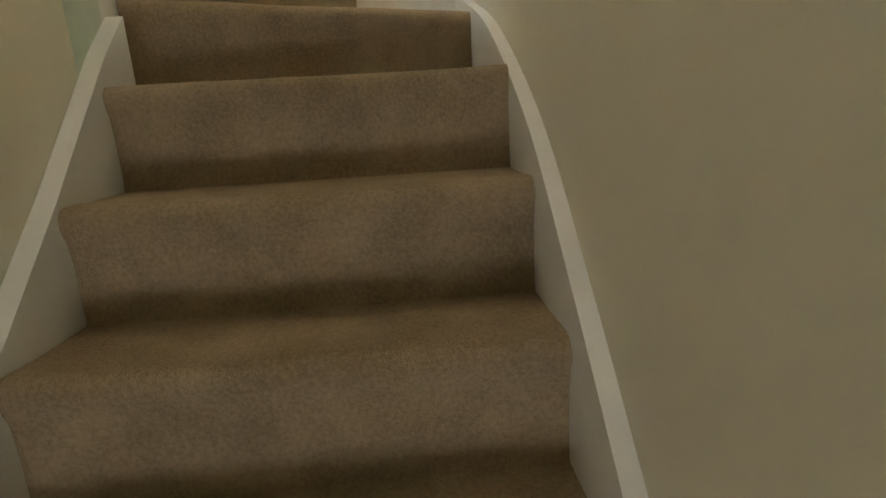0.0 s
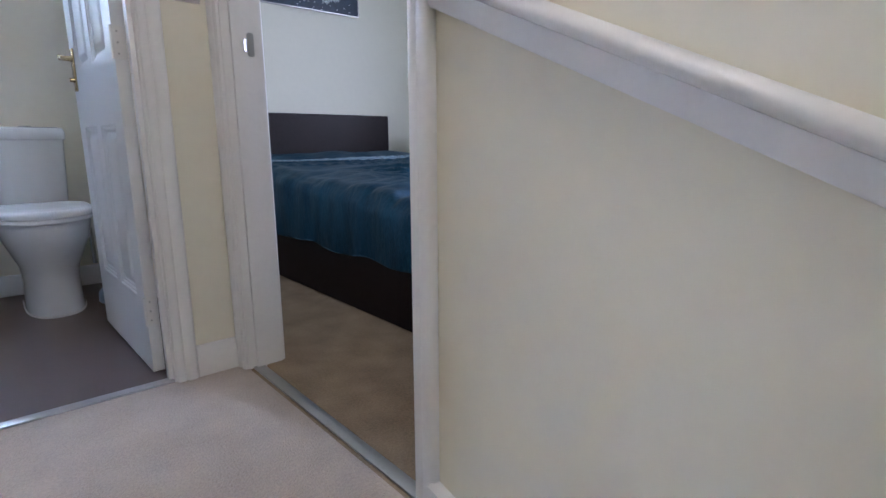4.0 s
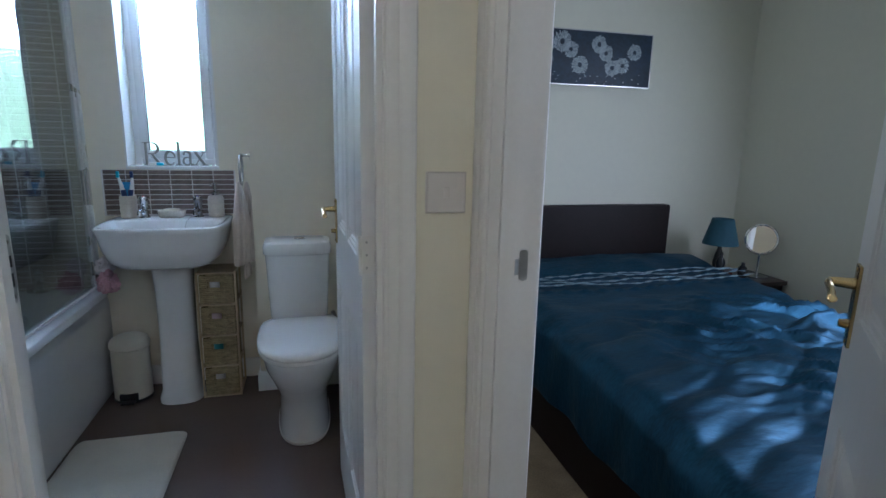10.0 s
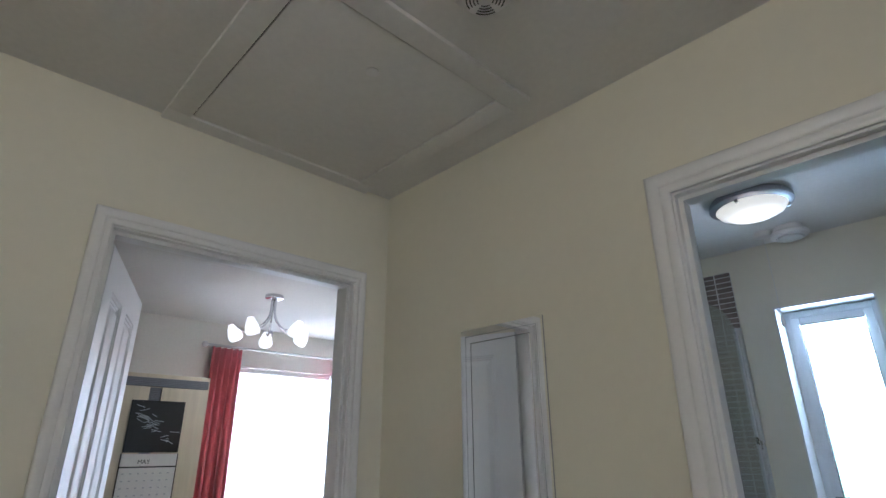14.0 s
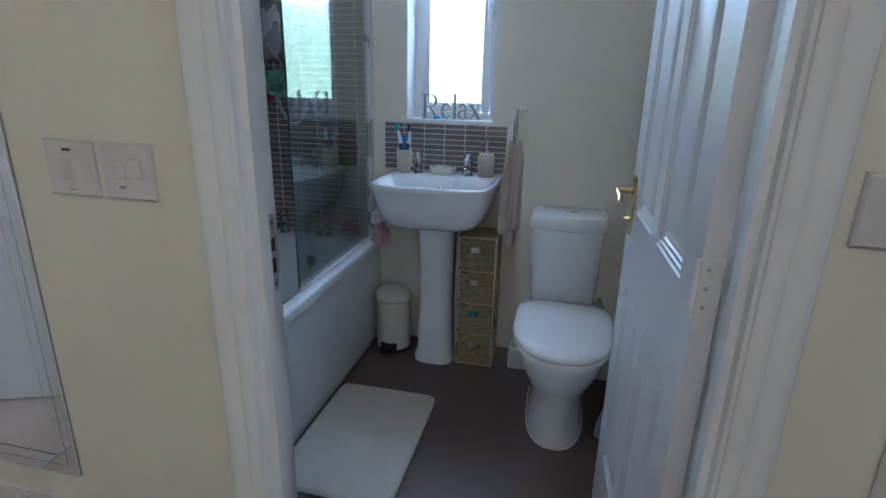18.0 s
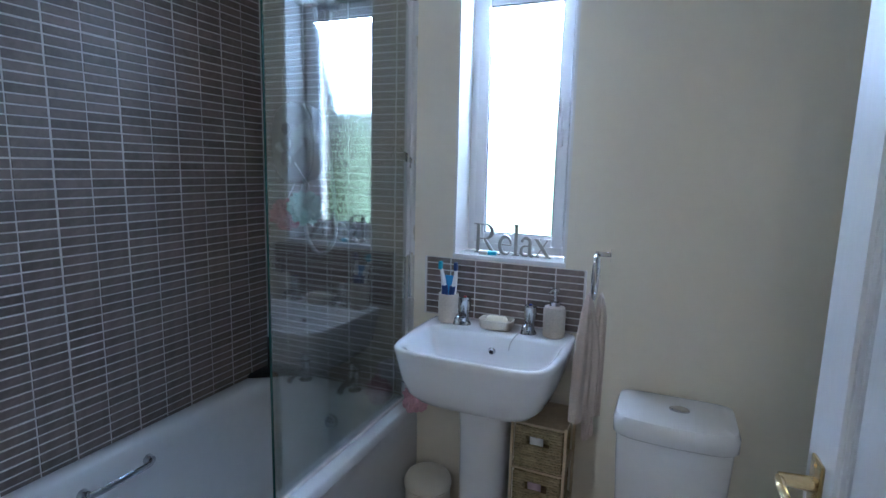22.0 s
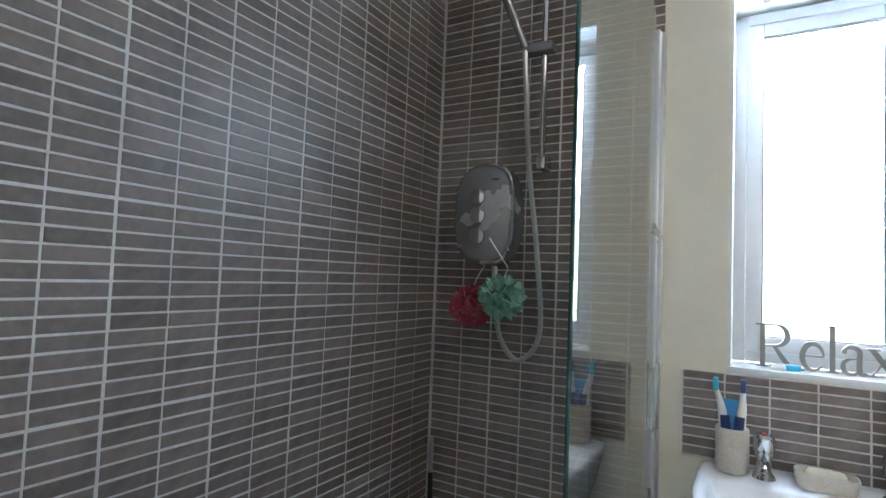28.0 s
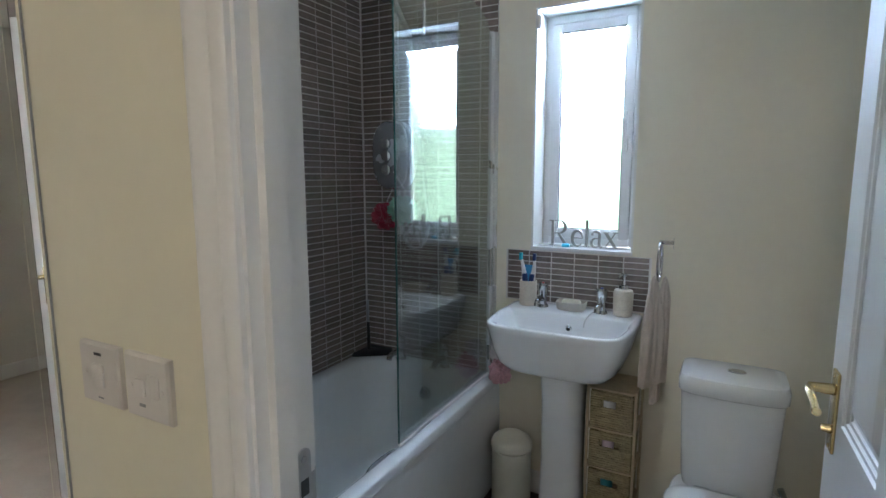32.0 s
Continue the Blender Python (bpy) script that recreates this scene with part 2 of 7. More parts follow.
def super_loop(cx, cy, z, rx, ry, power=2.6, seg=40, yf=1.0):
    """A rounded outline; yf scales the side towards -y."""
    out = []
    for i in range(seg):
        a = 2 * math.pi * i / seg
        c, s = math.cos(a), math.sin(a)
        x = rx * math.copysign(abs(c) ** (2 / power), c)
        y = ry * math.copysign(abs(s) ** (2 / power), s)
        out.append((cx + x, cy + (y if y > 0 else y * yf), z))
    return out


def tube(points, radius, seg=10, cap=True):
    """A round bar along points."""
    pts = [Vector(p) for p in points]
    loops, up = [], Vector((0.13, 0.21, 0.97))
    for i, p in enumerate(pts):
        d = (pts[min(i + 1, len(pts) - 1)] - pts[max(i - 1, 0)]).normalized()
        if abs(d.dot(up)) > 0.95:
            up = Vector((0.9, 0.3, 0.1))
        s = d.cross(up).normalized()
        u = s.cross(d)
        r = radius[i] if isinstance(radius, (list, tuple)) else radius
        loops.append([p + r * (math.cos(2 * math.pi * k / seg) * s + math.sin(2 * math.pi * k / seg) * u) for k in range(seg)])
    return rings(loops, cap=cap)


def curve_pts(pts, n=8):
    """Smooth line through points (Catmull-Rom)."""
    p = [Vector(q) for q in pts]
    p = [2 * p[0] - p[1], *p, 2 * p[-1] - p[-2]]
    out = []
    for i in range(1, len(p) - 2):
        for k in range(n):
            t = k / n
            out.append(0.5 * (2 * p[i] + (p[i + 1] - p[i - 1]) * t + (2 * p[i - 1] - 5 * p[i] + 4 * p[i + 1] - p[i + 2]) * t * t + (3 * p[i] - p[i - 1] - 3 * p[i + 1] + p[i + 2]) * t ** 3))
    out.append(p[-2])
    return out


def merge(bm, other):
    me = bpy.data.meshes.new("tmp")
    other.to_mesh(me)
    other.free()
    bm.from_mesh(me)
    bpy.data.meshes.remove(me)
    return bm


def thing(name, label, category, at=(0, 0, 0), group="", kind="", turn=0.0):
    ob = new(name)
    ob.empty_display_size = 0.05
    ob.matrix_world = pose(*at, 0, 0, turn)
    return tagged(ob, label, category, group, kind)


def structure(name, bm, material, label, category="wall", smooth=None):
    return tagged(link_mesh(name, bm, material, None, "", smooth), label, category, kind="structure")


def wall_span(axis, face, back, a0, a1, z0, z1, holes=()):
    """Boxes of a wall along axis 'x' or 'y' between face and back, with holes (a0, a1, z0, z1) through it."""
    cuts = sorted({a0, a1, *(h[0] for h in holes), *(h[1] for h in holes)})
    bm = bmesh.new()
    lo, hi = min(face, back), max(face, back)
    for p, q in zip(cuts, cuts[1:]):
        zs = [z0]
        for h in sorted((h for h in holes if h[0] <= p + 1e-6 and h[1] >= q - 1e-6), key=lambda h: h[2]):
            zs += [h[2], h[3]]
        zs.append(z1)
        for u, v in zip(zs[::2], zs[1::2]):
            if v - u > 1e-4:
                span = (p, lo, u, q, hi, v) if axis == "x" else (lo, p, u, hi, q, v)
                merge(bm, boxes(span))
    bmesh.ops.remove_doubles(bm, verts=bm.verts, dist=1e-5)
    return bm

# ---- structure ----
BX0, BX1, BTOP = -0.02, 0.68, 2.0          # bathroom door opening
E0, E1 = -0.94, -0.062                    # dark bedroom door opening, along y
W0, W1 = -0.944, -0.155                    # bright bedroom door opening, along y
WX0, WX1, WZ0, WZ1 = -0.293, 0.118, 1.097, 2.07   # bathroom window
BOX_X, BOX_Y = 0.279, 1.545              # pipe boxing behind the toilet
FLOOR_T = 0.28
B2_X, B2_Y0, B2_Y1 = -3.95, -2.0, 1.735   # bright bedroom
B1_X, B1_Y0 = 3.2, -2.6                  # dark bedroom
LOW = -RISE * 13
IN_WALL = -1.19
HEAD = 0.637                              # headroom opening over the lower flight

structure("wall_north", wall_span("x", 0, 0.077, XW, XE, 0, CEIL, [(BX0 - 0.03, BX1 + 0.03, 0, BTOP + 0.03)]), [WALL], "cream painted landing wall with the bathroom doorway")
_bm = wall_span("y", XE, XE + 0.1, YS - 0.1, YN, LOW, CEIL, [(E0 - 0.03, E1 + 0.03, -0.02, BTOP + 0.03)])
structure("wall_east", _bm, WALL, "cream painted wall beside the stairs and bedroom door")
structure("wall_west", wall_span("y", XW, XW - 0.1, YS, YN, -0.3, CEIL, [(YS, -1.2, -0.3, HEAD), (W0 - 0.03, W1 + 0.03, -0.02, BTOP + 0.03)]), WALL, "cream painted landing wall with the bright bedroom's doorway")
structure("wall_south", wall_span("x", YS, YS - 0.1, -4.0, XE, LOW, CEIL), WALL, "cream painted wall along the staircase")
structure("wall_outer", wall_span("x", YN, YN + 0.28, B2_X - 0.1, B1_X + 0.1, LOW, CEIL, [(WX0, WX1, WZ0, WZ1)]), BATHWALL, "ivory painted outer wall with the bathroom window")
# inner skins in the rooms' own paint
structure("wall_bathroom_inner", wall_span("x", 0.077, 0.085, XW + 0.012, XE - 0.01, 0, CEIL, [(BX0 - 0.03, BX1 + 0.03, 0, BTOP + 0.03)]), BATHWALL, "ivory painted bathroom side of the door wall")
structure("wall_bathroom_east", wall_span("y", XE - 0.01, XE - 0.002, 0.085, BOX_Y, 0, CEIL), BATHWALL, "ivory painted bathroom side wall")
structure("wall_bedroom_skin", wall_span("y", XE + 0.1, XE + 0.108, B1_Y0, YN, 0, CEIL, [(E0 - 0.03, E1 + 0.03, 0, BTOP + 0.03)]), BEDWALL, "pale grey-green painted bedroom wall by the door")
structure("wall_bedroom_north", wall_span("x", YN - 0.008, YN, XE + 0.108, B1_X, 0, CEIL), BEDWALL, "pale grey-green painted wall behind the bed")
structure("pipe_boxing", boxes((BOX_X, BOX_Y, 0, XE - 0.0095, YN, CEIL)), BATHWALL, "ivory painted pipe boxing behind the toilet")

# floors and ceilings
structure("floor_landing", boxes((XW, EDGE_Y + 0.02, -FLOOR_T, XE, 0.0, 0.0), (XW, NEWEL_Y - 0.045, -FLOOR_T, NEWEL_X + 0.045, EDGE_Y + 0.02, 0.0), (XW - 0.045, W0 - 0.03, -0.02, XW, W1 + 0.03, 0.0)), CARPET, "beige carpet on the landing floor", "floor")
structure("floor_bathroom", boxes((XW, 0.0, -FLOOR_T, XE, YN, -0.002)), VINYL, "dark brown vinyl bathroom floor", "floor")
structure("floor_bright_bedroom", boxes((B2_X, -1.1, -FLOOR_T, XW - 0.1, B2_Y1, 0.0), (B2_X, B2_Y0, -FLOOR_T, -2.7, -1.1, 0.0), (XW - 0.1, W0 - 0.03, -0.02, XW - 0.045, W1 + 0.03, 0.0)), CARPET, "beige bedroom carpet", "floor")
structure("floor_dark_bedroom", boxes((XE + 0.1, B1_Y0, -FLOOR_T, B1_X, YN, 0.0), (XE, E0 - 0.03, -0.02, XE + 0.1, E1 + 0.03, 0.0)), STAIRCARPET, "brown bedroom carpet", "floor")
structure("ceiling", boxes((B2_X - 0.1, B1_Y0, CEIL, B1_X + 0.1, YN + 0.28, CEIL + 0.1)), CEILP, "white painted ceiling", "ceiling")

# the two bedrooms' other walls; the bright one's window looks west
B2WIN = (0.52, 1.52, 0.91, 2.08)
structure("wall_window_side", wall_span("y", B2_X, B2_X - 0.28, B2_Y0, YN, -FLOOR_T, CEIL, [B2WIN]), surf("white_paint", (0.8, 0.77, 0.70), 0.6, 0.03), "off-white painted bedroom wall with the wide window")
structure("wall_bright_bedroom_south", wall_span("x", B2_Y0, B2_Y0 - 0.1, B2_X, XW - 0.1, 0, CEIL), WALL, "cream painted bedroom wall")
structure("wall_dark_bedroom_east", wall_span("y", B1_X, B1_X + 0.28, B1_Y0, YN, 0, CEIL, [(-0.53, 0.41, 0.92, 2.0)]), BEDWALL, "pale grey-green bedroom side wall with a window")
structure("wall_dark_bedroom_south", wall_span("x", B1_Y0, B1_Y0 - 0.1, XE, B1_X, 0, CEIL), BEDWALL, "pale grey-green bedroom wall")
# boxed headroom over the lower flight, standing in the bright bedroom
structure("stair_bulkhead", boxes((-2.7, YS + 0.001, HEAD, XW - 0.1, -1.1, HEAD + 0.06), (-2.6, -1.2, 0.0, XW - 0.1, -1.1, HEAD), (-2.7, YS + 0.001, 0.0, -2.6, -1.1, HEAD)), WALL, "cream painted boxing over the stairs")
structure("stair_soffit", rings([[(XW - 0.1, y, HEAD - 0.002), (XW - 0.1, y, HEAD - 0.09), (-2.75, y, -0.93), (-2.75, y, -0.84)] for y in (YS + 0.001, -1.2)]), WALL, "cream painted sloping soffit over the lower flight", "ceiling")
# lower hall
structure("floor_hall", boxes((-4.0, YS, LOW - 0.1, XE, 0.1, LOW)), STAIRCARPET, "brown carpet in the hall below", "floor")
structure("wall_hall_end", wall_span("y", -4.0, -4.1, YS, 0.1, LOW, -FLOOR_T, [(-1.75, -1.0, LOW + 0.3, LOW + 1.15)]), WALL, "cream painted hall wall below the stairs")
structure("window_hall", boxes((-4.06, -1.75, LOW + 0.3, -4.05, -1.0, LOW + 1.15)), glow("bright_frosted_pane", (0.9, 0.96, 1.0), 2.0), "bright frosted pane at the end of the hall", "window")
structure("wall_hall_side", wall_span("x", IN_WALL, IN_WALL + 0.08, -1.6, -0.09, LOW, -FLOOR_T), WALL, "cream painted wall under the landing")
structure("wall_hall_north", wall_span("x", 0.1, 0.2, -4.0, -1.6, LOW, -FLOOR_T), WALL, "cream painted hall wall")
structure("wall_hall_return", wall_span("y", -1.6, -1.5, IN_WALL + 0.08, 0.1, LOW, -FLOOR_T), WALL, "cream painted hall wall")

# ground outside
SKYGLOW = glow("bright_sky", (0.86, 0.94, 1.0), 7.0)
# daylight on the garden is put into its green as emission
HEDGEGLOW = glow("glowing_garden", (0.52, 0.80, 0.50), 3.2)
structure("backdrop_sky", boxes((-14, 24, 5.2, 14, 24.1, 24)), glow("north_sky", (0.72, 0.88, 1.0), 24.0), "white bright sky beyond the window", "backdrop")
structure("backdrop_garden", boxes((-14, 24, LOW - 0.3, 14, 24.1, 5.2)), HEDGEGLOW, "pale green garden beyond the window, its daylight put in as glow", "backdrop")
structure("backdrop_street", boxes((-20.1, -10, LOW - 0.3, -20, 14, 16)), SKYGLOW, "white bright sky beyond the bedroom window", "backdrop")
GRASS = surf("lawn_grass", (0.10, 0.17, 0.05), 0.9, 0.3, 0.5, 8, 0.4, 30, spec=0.2)
structure("ground", boxes((-300, -300, LOW - 0.4, 300, 300, LOW - 0.3)), GRASS, "green lawn outside the house", "ground")


def door_frame(name, axis, a0, a1, face, back, label, wide=1.0):
    """Lining and architraves round an opening in a wall along axis; face is the landing side."""
    t = thing(name, label, "door frame", kind="structure")
    sgn = 1 if back > face else -1
    p, q = face - 0.003 * sgn, back + 0.003 * sgn

    def sp(u0, v0, z0, u1, v1, z1):
        return (u0, v0, z0, u1, v1, z1) if axis == "x" else (v0, u0, z0, v1, u1, z1)
    part("lining", boxes(sp(a0 - 0.03, p, 0, a0, q, BTOP + 0.03), sp(a1, p, 0, a1 + 0.03, q, BTOP + 0.03), sp(a0, p, BTOP, a1, q, BTOP + 0.03)), GLOSS, t)
    mid = face + (back - face) * 0.2
    part("door_stop", boxes(sp(a0, mid, 0, a0 + 0.012, mid + 0.03 * sgn, BTOP), sp(a1 - 0.012, mid, 0, a1, mid + 0.03 * sgn, BTOP), sp(a0 + 0.012, mid, BTOP - 0.012, a1 - 0.012, mid + 0.03 * sgn, BTOP)), GLOSS, t)
    for f, s in ((face, -sgn), (back, sgn)):
        bm = bmesh.new()
        # stepped and rounded moulding swept round the opening, with mitred corners
        prof = [(0.006, 0.0), (0.006, 0.010), (0.012, 0.015), (0.024, 0.015), (0.030, 0.011), (0.036, 0.017), (0.050, 0.020), (0.060, 0.018), (0.066, 0.010), (0.066, 0.0)]
        rows = []
        for d, h in prof:
            d *= wide
            y = f + s * (h + 0.001)
            rows.append([(a0 - d, y, 0), (a0 - d, y, BTOP + d), (a1 + d, y, BTOP + d), (a1 + d, y, 0)])
        vs = [[bm.verts.new(v if axis == "x" else (v[1], v[0], v[2])) for v in r] for r in rows]
        for r0, r1 in zip(vs, vs[1:]):
            for i in range(3):
                bm.faces.new((r0[i], r0[i + 1], r1[i + 1], r1[i]))
        part("architrave", bm, GLOSS, t, smooth=50)
    return t


door_frame("door_frame_1", "x", BX0, BX1, 0.0, 0.085, "white gloss door frame of the bathroom")
door_frame("door_frame_2", "y", E0, E1, XE, XE + 0.108, "white gloss door frame of the dark bedroom")
door_frame("door_frame_3", "y", W0, W1, XW, XW - 0.1, "white gloss door frame of the bright bedroom", 0.78)


def skirting(name, spans, label="white painted skirting board"):
    t = thing(name, label, "skirting", kind="structure")
    for x0, y0, x1, y1, nx, ny in spans:
        # moulded board along (x0, y0)-(x1, y1), standing out along (nx, ny)
        prof = [(0.0, 0.0), (0.014, 0.0), (0.014, 0.075), (0.011, 0.082), (0.011, 0.090), (0.006, 0.098), (0.0, 0.10)]
        bm = rings([[(x + nx * d, y + ny * d, h) for d, h in prof] for x, y in ((x0, y0), (x1, y1))])
        part("board", bm, GLOSS, t)
    return t


skirting("baseboard", [(XW, 0, BX0 - 0.067, 0, 0, -1), (BX1 + 0.067, 0, XE, 0, 0, -1), (XW, W1 + 0.053, XW, 0, 1, 0)])
skirting("baseboard_bathroom", [(BOX_X, BOX_Y, XE - 0.02, BOX_Y, 0, -1), (-0.42, YN, BOX_X, YN, 0, -1), (XE - 0.01, 0.9, XE - 0.01, BOX_Y, -1, 0), (BOX_X, YN, BOX_X, BOX_Y - 0.014, -1, 0)])
skirting("baseboard_bright_bedroom", [(B2_X, B2_Y0, B2_X, YN, 1, 0), (XW - 0.1, W1 + 0.07, XW - 0.1, YN, -1, 0)])
skirting("baseboard_dark_bedroom", [(XE + 0.108, YN - 0.008, B1_X, YN - 0.008, 0, -1), (B1_X, B1_Y0, B1_X, YN, -1, 0)])
for nm, sp in (("threshold_1", (BX0, 0.0, 0, BX1, 0.035, 0.006)), ("threshold_2", (XE + 0.01, E0, 0, XE + 0.045, E1, 0.006)), ("threshold_3", (XW - 0.06, W0, 0, XW - 0.025, W1, 0.006))):
    structure(nm, boxes(sp, bevel=0.002), STEEL, "narrow metal carpet threshold strip in the doorway", "threshold strip", 35)

# ---- stairs ----
stairs = thing("staircase", "carpeted winder staircase with white strings, newel and guard rail", "staircase", kind="structure")


def tread(outline, top):
    """The body of a step: a plan outline standing on the step below."""
    bm = bmesh.new()
    lo = [bm.verts.new((x, y, top - RISE - 0.01)) for x, y in outline]
    hi = [bm.verts.new((x, y, top)) for x, y in outline]
    k = len(outline)
    for i in range(k):
        bm.faces.new((lo[i], lo[(i + 1) % k], hi[(i + 1) % k], hi[i]))
    bm.faces.new(hi)
    bm.faces.new(lo[::-1])
    return bm


# carpet drawn over riser and nosing: (out from the riser, down from the tread)
WRAP = [(-0.05, 0.06), (-0.05, -0.0015), (-0.03, -0.0025), (-0.012, -0.003), (0.0, -0.002), (0.009, 0.002), (0.016, 0.009), (0.019, 0.018), (0.019, 0.029), (0.015, 0.042), (0.010, 0.055), (0.007, 0.075), (0.006, 0.11), (0.006, 0.15), (0.008, RISE - 0.008), (0.012, RISE - 0.001), (-0.05, RISE - 0.001)]


def step(outline, top, front):
    """front: the two plan points of the riser, in outline order."""
    part("step", tread(outline, top), STAIRCARPET, stairs)
    a, b = Vector((*front[0], 0)), Vector((*front[1], 0))
    d = (b - a).normalized()
    n = Vector((d.y, -d.x, 0))
    loops = []
    for k in range(25):
        p = a.lerp(b, k / 24)
        sag = 0.0025 * noise.noise(p * 7 + Vector((0, 0, top * 9))) - 0.002 * math.sin(math.pi * k / 24)
        loops.append([p + n * (o + (0.0018 * noise.noise(p * 11 + Vector((0, 0, (top - h) * 11))) if o > 0 else 0)) + Vector((0, 0, top - h + (sag if -0.03 < o and h < 0.06 else 0))) for o, h in WRAP])
    part("carpet_wrap", rings(loops), STAIRCARPET, stairs, smooth=70)


N2_Y, N3_X, N4_X, GOING = -1.632, 0.47, -0.077, 0.200
IN_Y = -1.228                              # inner string
IX, IY = POST_X + 0.045, POST_Y - 0.045   # newel's outer corner
SX, SY = XE - 0.028, YS + 0.028           # faces of the wall strings
# landing edge, then the three winders, then the straight flight
step([(IX, EDGE_Y), (IX, EDGE_Y + 0.03), (SX, EDGE_Y + 0.03), (SX, EDGE_Y)], 0.0, ((IX, EDGE_Y), (SX, EDGE_Y)))
step([(IX, IY + 0.05), (SX, N2_Y), (SX, EDGE_Y + 0.03), (IX, EDGE_Y + 0.03)], -RISE, ((IX, IY + 0.05), (SX, N2_Y)))
step([(IX - 0.02, IY), (N3_X, SY), (SX, SY), (SX, N2_Y + 0.03), (IX, IY + 0.04)], -2 * RISE, ((IX - 0.02, IY), (N3_X, SY)))
step([(N4_X, IN_Y), (N4_X, SY), (N3_X + 0.03, SY), (IX, IY + 0.01)], -3 * RISE, ((N4_X, IN_Y), (N4_X, SY)))
for i in range(1, 10):
    x = N4_X - GOING * i
    step([(x, IN_Y), (x, SY), (x + GOING + 0.03, SY), (x + GOING + 0.03, IN_Y)], -(3 + i) * RISE, ((x, IN_Y), (x, SY)))


def string_board(pts, thick, name="string"):
    """A board: a closed outline of 3D points, with thickness along the vector thick."""
    return rings([pts, [tuple(Vector(p) + Vector(thick)) for p in pts]])


def sloped(name, line, depth, thick, mat=GLOSS, label=""):
    """A raking board whose top edge follows line."""
    pts = [*line, *[(x, y, z - depth) for x, y, z in reversed(line)]]
    return part(name, string_board(pts, thick), mat, stairs, label, 30)


sloped("wall_string", curve_pts([(SX, E0 - 0.06, 0.10), (SX, EDGE_Y, 0.07), (SX, -1.30, -0.025), (SX, -1.60, -0.14), (SX, YS + 0.001, -0.268)], 5), 0.42, (XE - SX - 0.001, 0, 0))
sloped("wall_string", [*curve_pts([(XE - 0.002, SY, -0.258), (0.5, SY, -0.365), (0.224, SY, -0.45), (-0.02, SY, -0.56), (-0.265, SY, -0.705), (-0.48, SY, -0.890), (-0.70, SY, -1.100)], 5), (N4_X - GOING * 9, SY, -12 * RISE + 0.095)], 0.42, (0, YS - SY + 0.001, 0))
sloped("inner_string", [(0.04, IN_Y, -0.44), (-0.053, IN_Y, -0.521), (-0.288, IN_Y, -0.768), (N4_X - GOING * 9, IN_Y, -12 * RISE + 0.02)], 0.36, (0, 0.035, 0))
# newels at the turn
part("winder_post", boxes((POST_X - 0.045, POST_Y - 0.045, -4.3 * RISE, POST_X + 0.045, POST_Y + 0.044, 0.035), bevel=0.006), GLOSS, stairs)
part("newel_post", boxes((NEWEL_X - 0.045, NEWEL_Y - 0.045, 0.001, NEWEL_X + 0.045, NEWEL_Y + 0.045, 0.925), bevel=0.004), GLOSS, stairs)
part("newel_cap", rings([super_loop(NEWEL_X, NEWEL_Y, z, r, r, 7, 32) for z, r in ((0.920, 0.046), (0.925, 0.054), (0.943, 0.055), (0.951, 0.051), (0.955, 0.040))]), GLOSS, stairs)
# landing guard
part("apron", boxes((XW + 0.002, NEWEL_Y - 0.063, -0.30, NEWEL_X - 0.1, NEWEL_Y - 0.046, 0.004), bevel=0.003), GLOSS, stairs)
part("base_rail", boxes((XW + 0.002, RAIL_Y - 0.03, 0.004, NEWEL_X - 0.045, RAIL_Y + 0.03, 0.04), bevel=0.004), GLOSS, stairs)
_prof = [(-0.034, 0.0), (0.034, 0.0), (0.036, 0.02), (0.033, 0.045), (0.022, 0.058), (0.0, 0.062), (-0.022, 0.058), (-0.033, 0.045), (-0.036, 0.02)]
part("handrail", rings([[(x, RAIL_Y + y, 0.81 + z) for y, z in _prof] for x in (XW + 0.03, NEWEL_X - 0.045)]), GLOSS, stairs, smooth=50)
part("half_newel", boxes((XW + 0.002, RAIL_Y - 0.04, 0.0, XW + 0.032, RAIL_Y + 0.04, 0.93), bevel=0.003), GLOSS, stairs)
part("half_newel_cap", boxes((XW + 0.002, RAIL_Y - 0.045, 0.925, XW + 0.045, RAIL_Y + 0.045, 0.955), bevel=0.006), GLOSS, stairs)
for i in range(9):
    x = XW + 0.14 + i * 0.103
    part("baluster", lathe([(0.016, 0), (0.016, 0.14), (0.020, 0.15), (0.013, 0.17), (0.011, 0.3), (0.016, 0.5), (0.012, 0.62), (0.02, 0.64), (0.016, 0.66), (0.016, 0.775)], (x, RAIL_Y, 0.038), 12), GLOSS, stairs)
# wall handrail rising to the bedroom door
rail = thing("wall_handrail", "white painted handrail on a backing board beside the stairs", "handrail")
HR0, HR1 = (-0.99, 0.915), (-1.90, 0.51)   # (y, z) of the top and foot
_prof = [(0.001, 0.0475), (0.014, 0.0475), (0.026, 0.049), (0.033, 0.0525), (0.037, 0.058), (0.038, 0.064), (0.036, 0.070), (0.031, 0.0755), (0.024, 0.0785), (0.014, 0.079), (0.001, 0.076)]
part("rail", rings([[(XE - d - 0.0005, y, z + h) for d, h in _prof] for y, z in (HR0, HR1)]), GLOSS, rail, smooth=40)
part("backing_strip", rings([[(XE - d, y, z + h) for d, h in ((0.001, 0.012), (0.012, 0.012), (0.015, 0.017), (0.015, 0.0472), (0.001, 0.0472))] for y, z in (HR0, HR1)]), GLOSS, rail, smooth=40)

# ---- bathroom ----
RIM = 0.525
BATH_X = -0.416           # outer edge of the bath
bath = thing("bathtub", "white acrylic bathtub with side panel and chrome grips", "bathtub", (-0.78, 0.9, 0))


